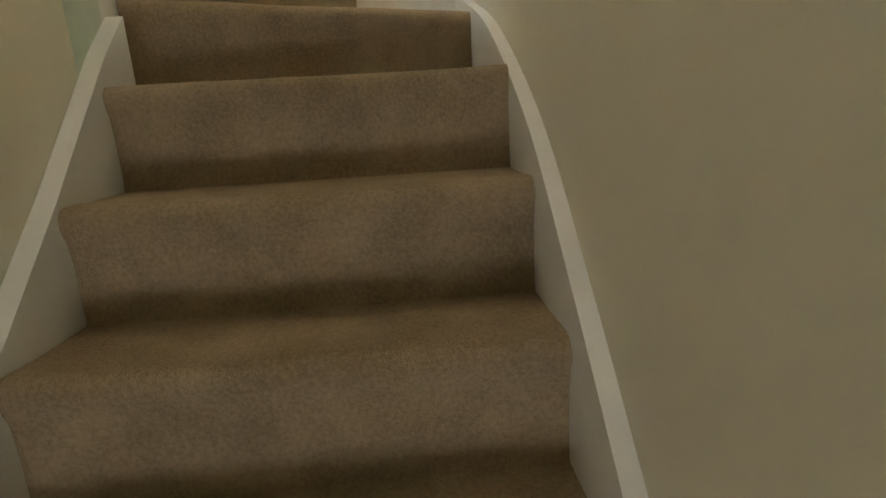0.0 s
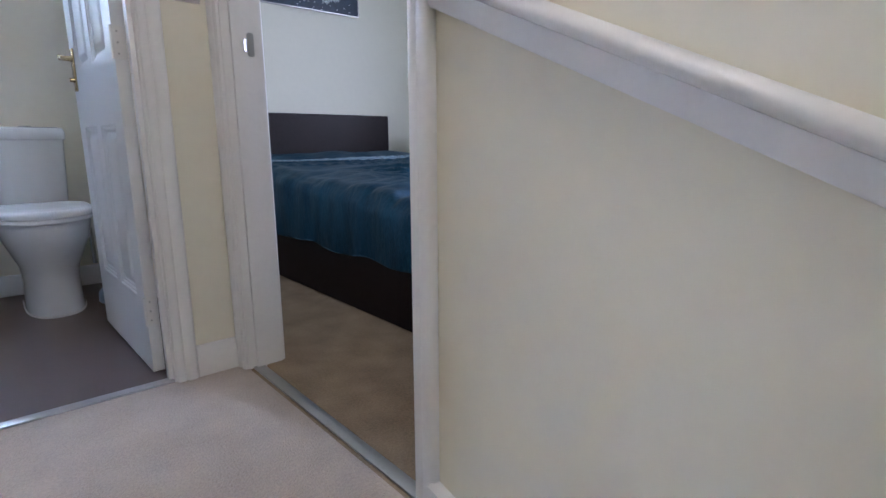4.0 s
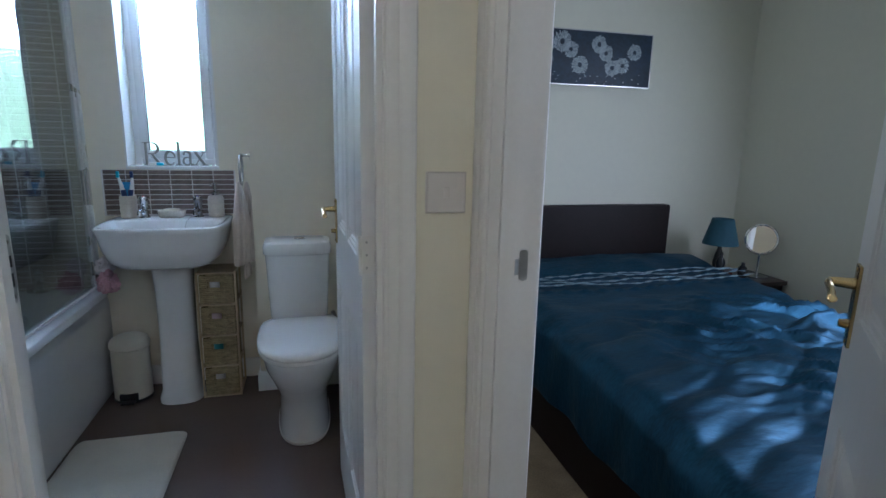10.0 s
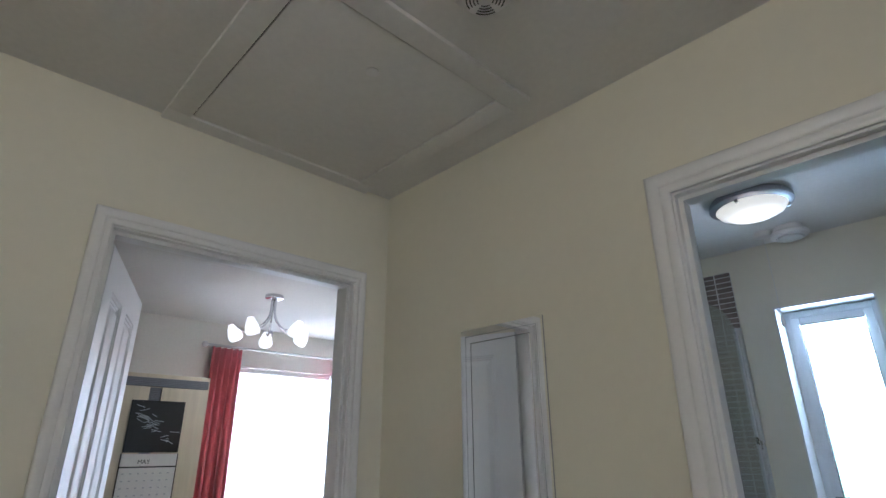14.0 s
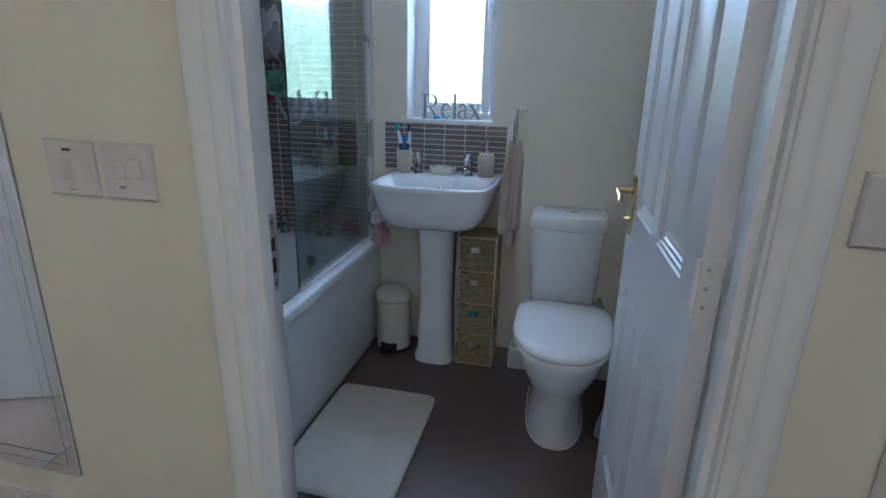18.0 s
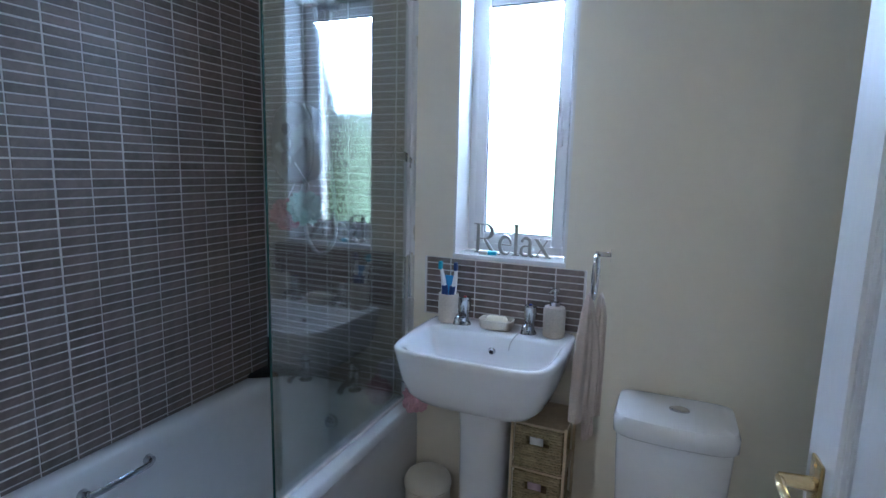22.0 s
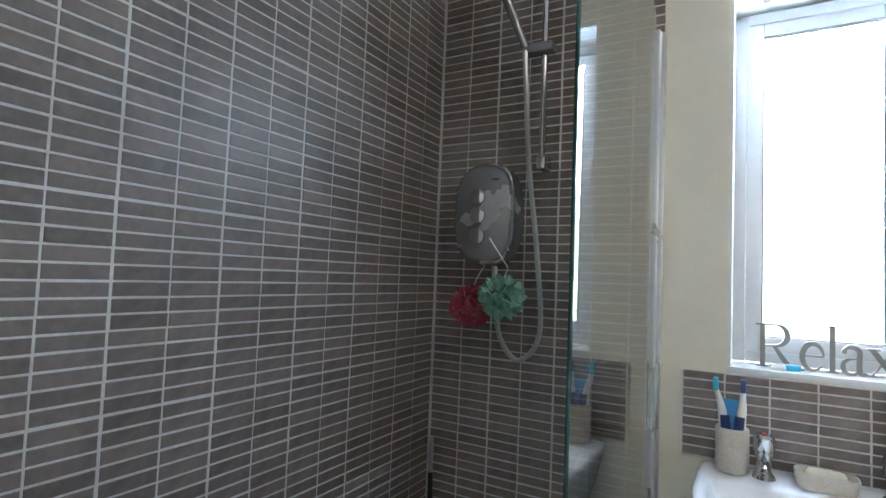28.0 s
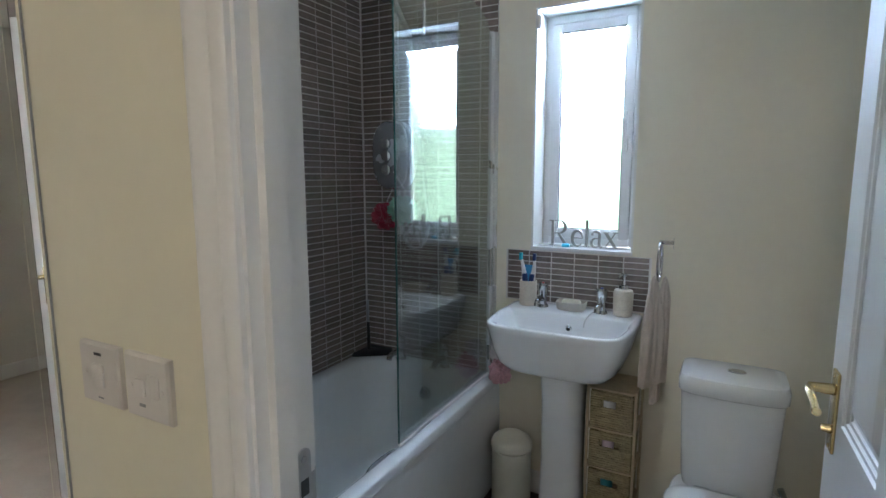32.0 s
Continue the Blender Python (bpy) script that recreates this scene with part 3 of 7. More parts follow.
def sub(name, bm, material, parent, label="", smooth=35):
    """A part built in world places, put under a thing that has its own place."""
    root = parent
    m = parent.matrix_basis.copy()
    while root.parent is not None:
        root = root.parent
        m = root.matrix_basis @ m
    bmesh.ops.transform(bm, matrix=m.inverted(), verts=bm.verts)
    return part(name, bm, material, parent, label, smooth)


cx, cy = (XW + 0.012 + BATH_X) / 2, (0.09 + YN) / 2
hx, hy = (BATH_X - XW - 0.012) / 2, (YN - 0.09) / 2 - 0.004
seg = 56
loops = [super_loop(cx, cy, RIM - 0.035, hx, hy, 40, seg), super_loop(cx, cy, RIM - 0.006, hx, hy, 40, seg), super_loop(cx, cy, RIM, hx - 0.008, hy - 0.008, 36, seg),
         super_loop(cx, cy, RIM - 0.001, hx - 0.05, hy - 0.055, 9, seg), super_loop(cx, cy, RIM - 0.012, hx - 0.066, hy - 0.075, 6.5, seg),
         super_loop(cx, cy, RIM - 0.06, hx - 0.078, hy - 0.09, 5.5, seg), super_loop(cx, cy + 0.02, RIM - 0.25, hx - 0.10, hy - 0.15, 5, seg),
         super_loop(cx, cy + 0.04, RIM - 0.36, hx - 0.125, hy - 0.22, 4.5, seg), super_loop(cx, cy + 0.05, RIM - 0.395, hx - 0.17, hy - 0.30, 4, seg),
         super_loop(cx, cy + 0.05, RIM - 0.40, hx - 0.26, hy - 0.5, 4, seg)]
_bm = rings(loops, cap=False)
_bm.faces.new([v for v in _bm.verts][-seg:])
sub("tub", _bm, ACRYLIC, bath, smooth=60)
# panel: slightly bowed, with a plinth groove
_prof = [(0.016, 0.002), (0.018, 0.02), (0.020, 0.12), (0.021, 0.28), (0.020, RIM - 0.09), (0.016, RIM - 0.052), (0.010, RIM - 0.045), (0.010, RIM - 0.036)]
sub("side_panel", rings([[(BATH_X - 0.03 + d, y, z) for d, z in _prof] + [(BATH_X - 0.05, y, RIM - 0.036), (BATH_X - 0.05, y, 0.0)] for y in (0.09, YN - 0.002)]), ACRYLIC, bath)


def grip(x, y0, y1, z, side):
    """A flattened chrome bar bowed out of the bath's side, its ends let into round feet."""
    pts = curve_pts([(x, y0, z), (x + side * 0.022, y0 + 0.012, z + 0.004), (x + side * 0.030, y0 + 0.05, z + 0.006), (x + side * 0.030, y1 - 0.05, z + 0.006), (x + side * 0.022, y1 - 0.012, z + 0.004), (x, y1, z)], 6)
    loops = []
    for k, p in enumerate(pts):
        d = (pts[min(k + 1, len(pts) - 1)] - pts[max(k - 1, 0)]).normalized()
        u = Vector((0, 0, 1))
        v = d.cross(u).normalized()
        loops.append([p + u * (0.011 * math.sin(a)) + v * (0.005 * math.cos(a)) for a in (2 * math.pi * q / 12 for q in range(12))])
    g = sub("hand_grip", rings(loops), CHROME, bath, "chrome hand grip", 60)
    for y in (y0, y1):
        sub("rosette", tube([(x - side * 0.012, y, z), (x + side * 0.006, y, z)], [0.018, 0.015], 16), CHROME, g)


grip(cx - hx + 0.092, 0.85, 1.06, RIM - 0.07, 1)
grip(cx + hx - 0.092, 0.86, 1.04, RIM - 0.07, -1)
sub("overflow_plate", tube([(-0.75, YN - 0.115, RIM - 0.12), (-0.75, YN - 0.128, RIM - 0.118)], [0.03, 0.026], 20), CHROME, bath, "chrome overflow plate")
for _k in range(7):
    _a = 2 * math.pi * _k / 6
    _dx, _dz = (0.0, 0.0) if _k == 6 else (0.014 * math.cos(_a), 0.014 * math.sin(_a))
    sub("overflow_hole", tube([(-0.75 + _dx, YN - 0.127, RIM - 0.118 + _dz), (-0.75 + _dx, YN - 0.1295, RIM - 0.1178 + _dz)], 0.0045, 8), BLACK, bath)
sub("waste", lathe([(0.036, 0.0), (0.034, 0.004), (0.02, 0.003)], (-0.77, 1.38, RIM - 0.40), 20), CHROME, bath, "chrome plug hole")
for x in (-0.92, -0.68):
    t = thing("bath_tap", "chrome pillar tap on the bath rim", "tap", (x, YN - 0.055, RIM), "bath taps")
    part("tap_body", lathe([(0.026, 0), (0.024, 0.006), (0.017, 0.012), (0.016, 0.05), (0.021, 0.055), (0.022, 0.085), (0.012, 0.09)], seg=20), CHROME, t)
    part("spout", tube(curve_pts([(0, -0.01, 0.04), (0, -0.06, 0.046), (0, -0.095, 0.04), (0, -0.105, 0.022)], 5), [0.013] * 15 + [0.011], 12), CHROME, t)
    part("tap_head", lathe([(0.02, 0.09), (0.022, 0.10), (0.02, 0.115), (0.008, 0.12)], seg=16), CHROME, t)

# squeegee stood in the tiled corner on its blade
t = thing("squeegee", "black squeegee with a grey loop grip stood in the bath corner", "squeegee", (XW + 0.02, YN - 0.02, RIM + 0.002))
part("head", rings([[(0.004, 0, z), (0.17 - k, 0, z), (0.155 - k, -0.03, z), (0.03, -0.125 + k, z), (0.004, -0.135 + k, z)] for z, k in ((0, 0.0), (0.010, 0.002), (0.016, 0.012))]), BLACK, t)
part("blade", boxes((0.006, -0.004, 0.014, 0.15, -0.001, 0.030)), BLACK, t)
part("handle", tube([(0.035, -0.035, 0.012), (0.026, -0.026, 0.06), (0.020, -0.020, 0.15)], [0.011, 0.009, 0.008], 12), BLACK, t)
part("loop_grip", tube([(0.019 + 0.008 * math.sin(a), -0.019 - 0.008 * math.sin(a), 0.205 + 0.055 * math.cos(a)) for a in (2 * math.pi * k / 28 for k in range(29))], 0.0055, 8), surf("grey_rubber", (0.42, 0.45, 0.46), 0.5, 0.05), t, "grey loop grip")

# towel laid over the bath's outer rim by the door
t = thing("bath_towel", "pinkish cream towel draped over the bath rim", "towel", (BATH_X, 0.445, RIM))
_rows = []
for i in range(57):
    u = i / 56
    if u < 0.35:
        x, z = -0.115 + 0.115 * u / 0.35, 0.006
    elif u < 0.5:
        a = (u - 0.35) / 0.15 * math.pi / 2
        x, z = 0.022 * math.sin(a), -0.016 + 0.022 * math.cos(a)
    else:
        x, z = 0.022 + 0.012 * (u - 0.5), -0.016 - (u - 0.5) * 0.22
    row = []
    for j in range(61):
        v = j / 60
        f = 0.010 * math.sin(13 * v + 2.2 * u) + 0.005 * math.sin(29 * v + 5 * u) + 0.012 * noise.noise(Vector((u * 9, v * 9, 3.0))) + 0.006 * noise.noise(Vector((u * 24, v * 24, 7.0)))
        hang = max(0, u - 0.4)
        row.append((x + (abs(f) * (1 + hang) if u > 0.4 else 0), -0.15 + 0.30 * v + 0.03 * hang * math.sin(6 * v), z + (abs(f) if u <= 0.5 else 0.02 * math.sin(4 * v + 1) * hang)))
    _rows.append(row)
_ob = part("cloth", rings(_rows, closed=False, cap=False), surf("pink_terry", (0.80, 0.68, 0.64), 0.95, 0.22, 30, 110, 1.0, 260, spec=0.1, sheen=0.4), t, smooth=80)
_s = _ob.modifiers.new("thick", "SOLIDIFY")
_s.thickness, _s.offset = 0.012, 1

# shower screen
screen = thing("shower_screen", "clear glass bath screen in a silver wall channel", "shower screen", (BATH_X - 0.050, YN - 0.02, RIM))
SCX = BATH_X - 0.050
_top, _free = 2.06, 0.962
_out = [(SCX, YN - 0.035, RIM + 0.012), (SCX, _free, RIM + 0.012), (SCX, _free, _top - 0.02), (SCX, _free + 0.02, _top)]
_out += [(SCX, YN - 0.24, _top), (SCX, YN - 0.16, _top - 0.012), (SCX, YN - 0.09, _top - 0.045), (SCX, YN - 0.05, _top - 0.10), (SCX, YN - 0.035, _top - 0.13)]
sub("glass", rings([[(x - 0.003, y, z) for x, y, z in _out], [(x + 0.003, y, z) for x, y, z in _out]]), SCREENGLASS, screen, "clear glass panel with a rounded top corner", None)
screen.children[0].visible_shadow = False
sub("edge", tube([(SCX, _free - 0.001, RIM + 0.014), (SCX, _free - 0.001, _top - 0.02)], 0.0033, 8), surf("green_glass_edge", (0.03, 0.10, 0.09), 0.1, 0.05, bump=0), screen, "dark green polished glass edge")
_ch = [(-0.018, 0.0), (-0.018, -0.024), (-0.014, -0.028), (-0.009, -0.028), (-0.007, -0.048), (0.007, -0.048), (0.009, -0.028), (0.014, -0.028), (0.018, -0.024), (0.018, 0.0)]
sub("wall_channel", rings([[(SCX + a, YN - 0.002 + b, z) for a, b in _ch] for z in (RIM + 0.004, _top - 0.07)]), surf("silver_anodised", (0.7, 0.71, 0.72), 0.28, 0.03, metal=1, bump=0), screen, "silver wall channel")
sub("bottom_seal", boxes((SCX - 0.006, _free, RIM + 0.001, SCX + 0.006, YN - 0.05, RIM + 0.013), bevel=0.002), PLASTIC, screen)

# electric shower, riser rail, handset, hose
UX, UZ = -0.95, 1.50
GREYP = surf("grey_satin_chrome", (0.42, 0.42, 0.43), 0.26, 0.06, 6, 90, 0.03, 500, metal=0.6)
t = thing("electric_shower", "grey and chrome electric shower unit on the tiled wall", "shower", (UX, YN - 0.012, UZ))
part("case", rings([[(x, -d, z) for x, z, _ in [(p[0], p[1], 0) for p in super_loop(0, 0, 0, w, hgt, 2.7, 48)]] for d, w, hgt in ((0.0, 0.105, 0.155), (0.05, 0.107, 0.158), (0.07, 0.098, 0.148), (0.078, 0.085, 0.135))]), GREYP, t, smooth=50)
part("trim", tube([(0.099 * math.copysign(abs(math.cos(a)) ** 0.62, math.cos(a)), -0.068 - 0.004, 0.149 * math.copysign(abs(math.sin(a)) ** 0.62, math.sin(a))) for a in [math.pi * (-0.5 + k / 24) for k in range(25)]], 0.006, 8), CHROME, t, "chrome edge trim")
for z, r in ((-0.068, 0.026), (-0.005, 0.026), (0.052, 0.024)):
    part("dial", rings([[(-0.012 + r * k * math.cos(a), -0.074 - d, z + r * k * math.sin(a)) for a in (2 * math.pi * q / 20 for q in range(20))] for d, k in ((0, 1.0), (0.014, 0.95), (0.018, 0.7))]), CHROME, t, "chrome control dial")
part("plate", boxes((0.03, -0.0795, 0.10, 0.055, -0.078, 0.106)), BLACK, t)
t = thing("shower_riser", "chrome shower riser rail with brackets and handset", "shower rail", (-0.775, YN - 0.012, 1.63))
part("pole", tube([(0, -0.05, 0.0), (0, -0.05, 0.66)], 0.0095, 14), CHROME, t)
for z in (0.02, 0.64):
    part("bracket", boxes((-0.014, -0.062, z - 0.02, 0.014, 0.0, z + 0.02), bevel=0.006), CHROME, t)
part("slider", boxes((-0.06, -0.075, 0.345, 0.03, -0.03, 0.375), bevel=0.008), GREYP, t)
h = part("handset", tube([(-0.05, -0.075, 0.36), (-0.065, -0.085, 0.40), (-0.085, -0.12, 0.47), (-0.10, -0.14, 0.52)], [0.011, 0.012, 0.014, 0.017], 12), GREYP, t, "grey shower handset")
_hd = lathe([(0.0, 0.022), (0.03, 0.018), (0.05, 0.006), (0.052, -0.004), (0.046, -0.01), (0.0, -0.012)], seg=24, cap=False)
bmesh.ops.transform(_hd, matrix=pose(-0.105, -0.15, 0.54, 50, 0, -25), verts=_hd.verts)
part("spray_head", _hd, GREYP, h)
t = thing("shower_hose", "silver shower hose hanging in a loop", "hose", (-0.82, YN - 0.05, 1.4))
_pts = curve_pts([(-0.09, -0.02, -0.06), (-0.075, -0.03, -0.17), (-0.06, -0.03, -0.27), (-0.005, -0.02, -0.33), (0.05, 0.0, -0.25), (0.035, 0.0, -0.02), (0.005, -0.01, 0.25), (-0.005, -0.03, 0.5), (-0.008, -0.035, 0.585)], 12)
part("tube", tube(_pts, [0.0072 + 0.0008 * (i % 2) for i in range(len(_pts))], 8), STEEL, t)


def scrunchie(name, at, r, color, label):
    """A net bath puff: many ruffled petals round a core."""
    t = thing(name, label, "bath puff", at)
    m = surf(name + "_net", color, 0.7, 0.2, 20, 200, 0.5, 300, sheen=0.3)
    rnd = random.Random(name)
    bm = bmesh.new()
    for k in range(46):
        d = Vector((rnd.gauss(0, 1), rnd.gauss(0, 1), rnd.gauss(0, 1))).normalized()
        s = d.orthogonal().normalized()
        u = d.cross(s)
        c = bm.verts.new(d * r * 0.2)
        ring = []
        for q in range(14):
            a = 2 * math.pi * q / 14
            rad = r * (0.55 + 0.1 * rnd.random())
            ring.append(bm.verts.new(d * r * (0.72 + 0.16 * math.sin(3 * a + k) + 0.1 * rnd.random()) + (s * math.cos(a) + u * math.sin(a)) * rad * 0.62))
        for q in range(14):
            bm.faces.new((c, ring[q], ring[(q + 1) % 14]))
    part("net", bm, m, t, smooth=180)
    part("cord", tube([(0, 0, r * 0.6), (0.01, 0.01, r * 1.2), (0.0 - at[0] + UX + 0.04, 0.0, r + 0.10)], 0.002, 6), PLASTIC, t)
    return t


scrunchie("bath_puff_red", (-0.978, YN - 0.085, 1.218), 0.069, (0.48, 0.03, 0.07), "crimson net bath puff hanging below the shower")
scrunchie("bath_puff_green", (-0.862, YN - 0.115, 1.252), 0.072, (0.36, 0.70, 0.54), "mint green net bath puff hanging below the shower")

# window with deep reveal
DROPGLASS, _n3, _l3, _b3 = _principled("dimpled_glass")
_b3.inputs["Transmission Weight"].default_value, _b3.inputs["Roughness"].default_value, _b3.inputs["IOR"].default_value = 1.0, 0.18, 1.3
_v3, _p3 = _n3.new("ShaderNodeTexVoronoi"), _n3.new("ShaderNodeBump")
_v3.inputs["Scale"].default_value, _p3.inputs["Strength"].default_value, _p3.inputs["Distance"].default_value = 95, 0.5, 0.003
_tc3 = _n3.new("ShaderNodeTexCoord")
_l3.new(_tc3.outputs["Object"], _v3.inputs["Vector"])
_l3.new(_v3.outputs["Distance"], _p3.inputs["Height"])
_l3.new(_p3.outputs[0], _b3.inputs["Normal"])
GREYGASKET = surf("grey_gasket", (0.25, 0.26, 0.27), 0.6, bump=0)
win = thing("window_1", "white plastic window with an obscure pane above the basin", "window", (0, 0, 0), kind="structure")
FY = YN + 0.13
wx0, wx1, wz0, wz1 = WX0, WX1, WZ0, WZ1
part("reveal", boxes((wx0 - 0.001, YN + 0.001, wz0 - 0.001, wx0 + 0.008, FY, wz1), (wx1 - 0.008, YN + 0.001, wz0, wx1 + 0.001, FY, wz1), (wx0 + 0.008, YN + 0.001, wz1 - 0.008, wx1 - 0.008, FY, wz1 + 0.001)), surf("white_reveal_paint", (0.82, 0.81, 0.77), 0.6, 0.02), win)
part("window_sill", boxes((wx0 + 0.001, YN - 0.006, wz0 - 0.004, wx1 - 0.001, FY, wz0 + 0.012), bevel=0.002), CERAMIC, win, "white tiled window sill")


def frame_rect(x0, x1, z0, z1, y0, y1, w, bevel=0.004):
    return boxes((x0, y0, z0, x0 + w, y1, z1), (x1 - w, y0, z0, x1, y1, z1), (x0 + w, y0, z1 - w, x1 - w, y1, z1), (x0 + w, y0, z0, x1 - w, y1, z0 + w), bevel=bevel)


part("frame", frame_rect(wx0 + 0.008, wx1 - 0.008, wz0 + 0.012, wz1 - 0.008, FY, FY + 0.07, 0.030), UPVC, win)
_c = part("casement", frame_rect(wx0 + 0.036, wx1 - 0.038, wz0 + 0.042, wz1 - 0.038, FY - 0.012, FY + 0.018, 0.040, 0.008), UPVC, win)
part("gasket", frame_rect(wx0 + 0.0755, wx1 - 0.0775, wz0 + 0.0815, wz1 - 0.0775, FY - 0.007, FY + 0.01, 0.003, 0), GREYGASKET, _c)
part("pane", boxes((wx0 + 0.076, FY - 0.004, wz0 + 0.082, wx1 - 0.078, FY + 0.0, wz1 - 0.078)), DROPGLASS, win, "obscure dimpled glass pane")
win.children[-1].visible_shadow = False
part("vent_strip", boxes((wx0 + 0.04, FY - 0.018, wz1 - 0.045, wx1 - 0.04, FY - 0.001, wz1 - 0.015), bevel=0.004), UPVC, win)
part("window_handle", boxes((wx1 - 0.075, FY - 0.03, 1.50, wx1 - 0.055, FY - 0.012, 1.56), (wx1 - 0.072, FY - 0.045, 1.545, wx1 - 0.058, FY - 0.03, 1.66), bevel=0.004), UPVC, win)


# pull cord from the ceiling
t = thing("pull_cord", "white light pull cord with a small toggle", "pull cord", (-0.216, 1.55, CEIL))
part("ceiling_rose", lathe([(0.038, 0.0), (0.04, -0.006), (0.034, -0.026), (0.008, -0.03)], seg=28), PLASTIC, t)
part("cord", tube([(0, 0, -0.028), (0, 0, -0.42)], 0.0016, 6), PLASTIC, t)
part("toggle", lathe([(0.003, -0.415), (0.007, -0.42), (0.009, -0.455), (0.006, -0.462)], seg=14), PLASTIC, t)
# cleaning block on the floor by the bath
t = thing("cleaning_sponge", "turquoise and white cleaning sponge on the bathroom floor", "sponge", (-0.10, 0.345, 0.0), turn=14)
part("foam", rings([super_loop(0, 0, z, w, d, 6, 28) for z, w, d in ((-0.0015, 0.034, 0.05), (0.004, 0.037, 0.053), (0.024, 0.037, 0.053), (0.028, 0.034, 0.05))]), surf("turquoise_foam", (0.05, 0.42, 0.46), 0.9, 0.15, 20, 200, 0.6, 250), t, smooth=50)
part("scour_pad", rings([super_loop(0, 0, z, w, d, 6, 28) for z, w, d in ((0.028, 0.035, 0.051), (0.034, 0.035, 0.051), (0.036, 0.032, 0.048))]), surf("white_scour", (0.75, 0.78, 0.78), 0.95, 0.15, 20, 200, 0.8, 250), t, smooth=50)

# metal letters on the sill
RELAX = surf("pewter", (0.34, 0.33, 0.31), 0.38, 0.08, 10, 120, 0.05, 200, metal=0.6)
letters = thing("relax_letters", "pewter-grey cut-out word Relax on the window sill", "ornament", (WX0 + 0.06, YN + 0.055, WZ0 + 0.013))


def ribbon(bm, pts, widths, depth=0.010, closed=False):
    """A flat bar of changing width along points (x, z), cut from thick sheet."""
    p = [Vector((x, 0, z)) for x, z in pts]
    n = len(p)
    rows = []
    for k in range(n):
        a, b = (p[(k - 1) % n], p[(k + 1) % n]) if closed else (p[max(k - 1, 0)], p[min(k + 1, n - 1)])
        d = (b - a).normalized()
        q = Vector((-d.z, 0, d.x)) * widths[k] / 2
        y = Vector((0, depth / 2, 0))
        rows.append([p[k] + q - y, p[k] - q - y, p[k] - q + y, p[k] + q + y])
    if closed:
        rows.append(rows[0])
    merge(bm, rings(rows, cap=not closed))


def oval(cx, cz, rx, rz, a0, a1, n=22):
    return [(cx + rx * math.cos(radians(a0 + (a1 - a0) * k / n)), cz + rz * math.sin(radians(a0 + (a1 - a0) * k / n))) for k in range(n + 1)]


THIN, STEM = 0.004, 0.0115


def letter_R(bm):
    ribbon(bm, [(0.018, 0), (0.018, 0.108)], [STEM, STEM])
    ribbon(bm, [(0.004, 0.002), (0.034, 0.002)], [THIN, THIN])
    ribbon(bm, [(0.002, 0.106), (0.050, 0.106)], [THIN, THIN])
    ribbon(bm, oval(0.046, 0.080, 0.026, 0.0265, 90, -90), [THIN + 0.009 * math.sin(math.pi * k / 22) for k in range(23)])
    ribbon(bm, [(0.020, 0.0535), (0.050, 0.0535)], [THIN, THIN])
    ribbon(bm, curve_xz([(0.044, 0.053), (0.058, 0.030), (0.076, 0.006), (0.092, -0.004), (0.108, 0.002)]), [0.008 + 0.004 * math.sin(math.pi * k / 24) if k < 18 else 0.010 - 0.001 * (k - 18) for k in range(25)])


def curve_xz(pts):
    return [(v.x, v.z) for v in curve_pts([(x, 0, z) for x, z in pts], 6)]


def letter_e(bm):
    ribbon(bm, oval(0.027, 0.034, 0.022, 0.032, 5, 322, 30), [THIN + 0.008 * max(0, math.sin(math.pi * (k / 30) ** 0.9)) for k in range(31)])
    ribbon(bm, [(0.008, 0.0365), (0.049, 0.0365)], [THIN, THIN])


def letter_l(bm):
    ribbon(bm, [(0.014, 0), (0.014, 0.112)], [STEM, STEM])
    ribbon(bm, [(0.001, 0.002), (0.028, 0.002)], [THIN, THIN])
    ribbon(bm, [(0.002, 0.110), (0.016, 0.110)], [THIN, THIN])


def letter_a(bm):
    ribbon(bm, curve_xz([(0.009, 0.050), (0.013, 0.062), (0.026, 0.066), (0.038, 0.058), (0.039, 0.040), (0.039, 0.014), (0.044, 0.003), (0.054, 0.005)]), [0.009 if k < 5 else 0.005 + 0.0012 * min(k - 5, 5) for k in range(34)] + [0.009] * 9)
    ribbon(bm, oval(0.023, 0.019, 0.016, 0.0185, 78, 330, 24), [THIN + 0.006 * math.sin(math.pi * k / 24) for k in range(25)])
    ribbon(bm, [(0.026, 0.037), (0.040, 0.041)], [THIN, THIN])


def letter_x(bm):
    ribbon(bm, [(0.010, 0.064), (0.052, 0.002)], [STEM, STEM])
    ribbon(bm, [(0.050, 0.064), (0.010, 0.002)], [THIN, THIN])
    for a, b, z in ((0.001, 0.025, 0.064), (0.040, 0.060, 0.064), (0.000, 0.020, 0.002), (0.040, 0.064, 0.002)):
        ribbon(bm, [(a, z), (b, z)], [THIN, THIN])


for draw, off in ((letter_R, 0.0), (letter_e, 0.096), (letter_l, 0.147), (letter_a, 0.174), (letter_x, 0.226)):
    bm = bmesh.new()
    draw(bm)
    bmesh.ops.transform(bm, matrix=Matrix.Translation((off, 0, 0.001)) @ Matrix.Diagonal((0.98, 1, 1.0, 1)), verts=bm.verts)
    part("letter", bm, RELAX, letters, smooth=40)
t = thing("razor_head", "small white and turquoise razor on the window sill", "razor", (WX0 + 0.125, YN + 0.028, WZ0 + 0.013), turn=8)
part("cap", boxes((-0.035, -0.01, 0, 0.0, 0.01, 0.014), bevel=0.004), PLASTIC, t)
part("grip", boxes((0.0, -0.012, 0, 0.032, 0.012, 0.014), bevel=0.005), surf("turquoise_plastic", (0.02, 0.42, 0.62), 0.3, 0.05), t)
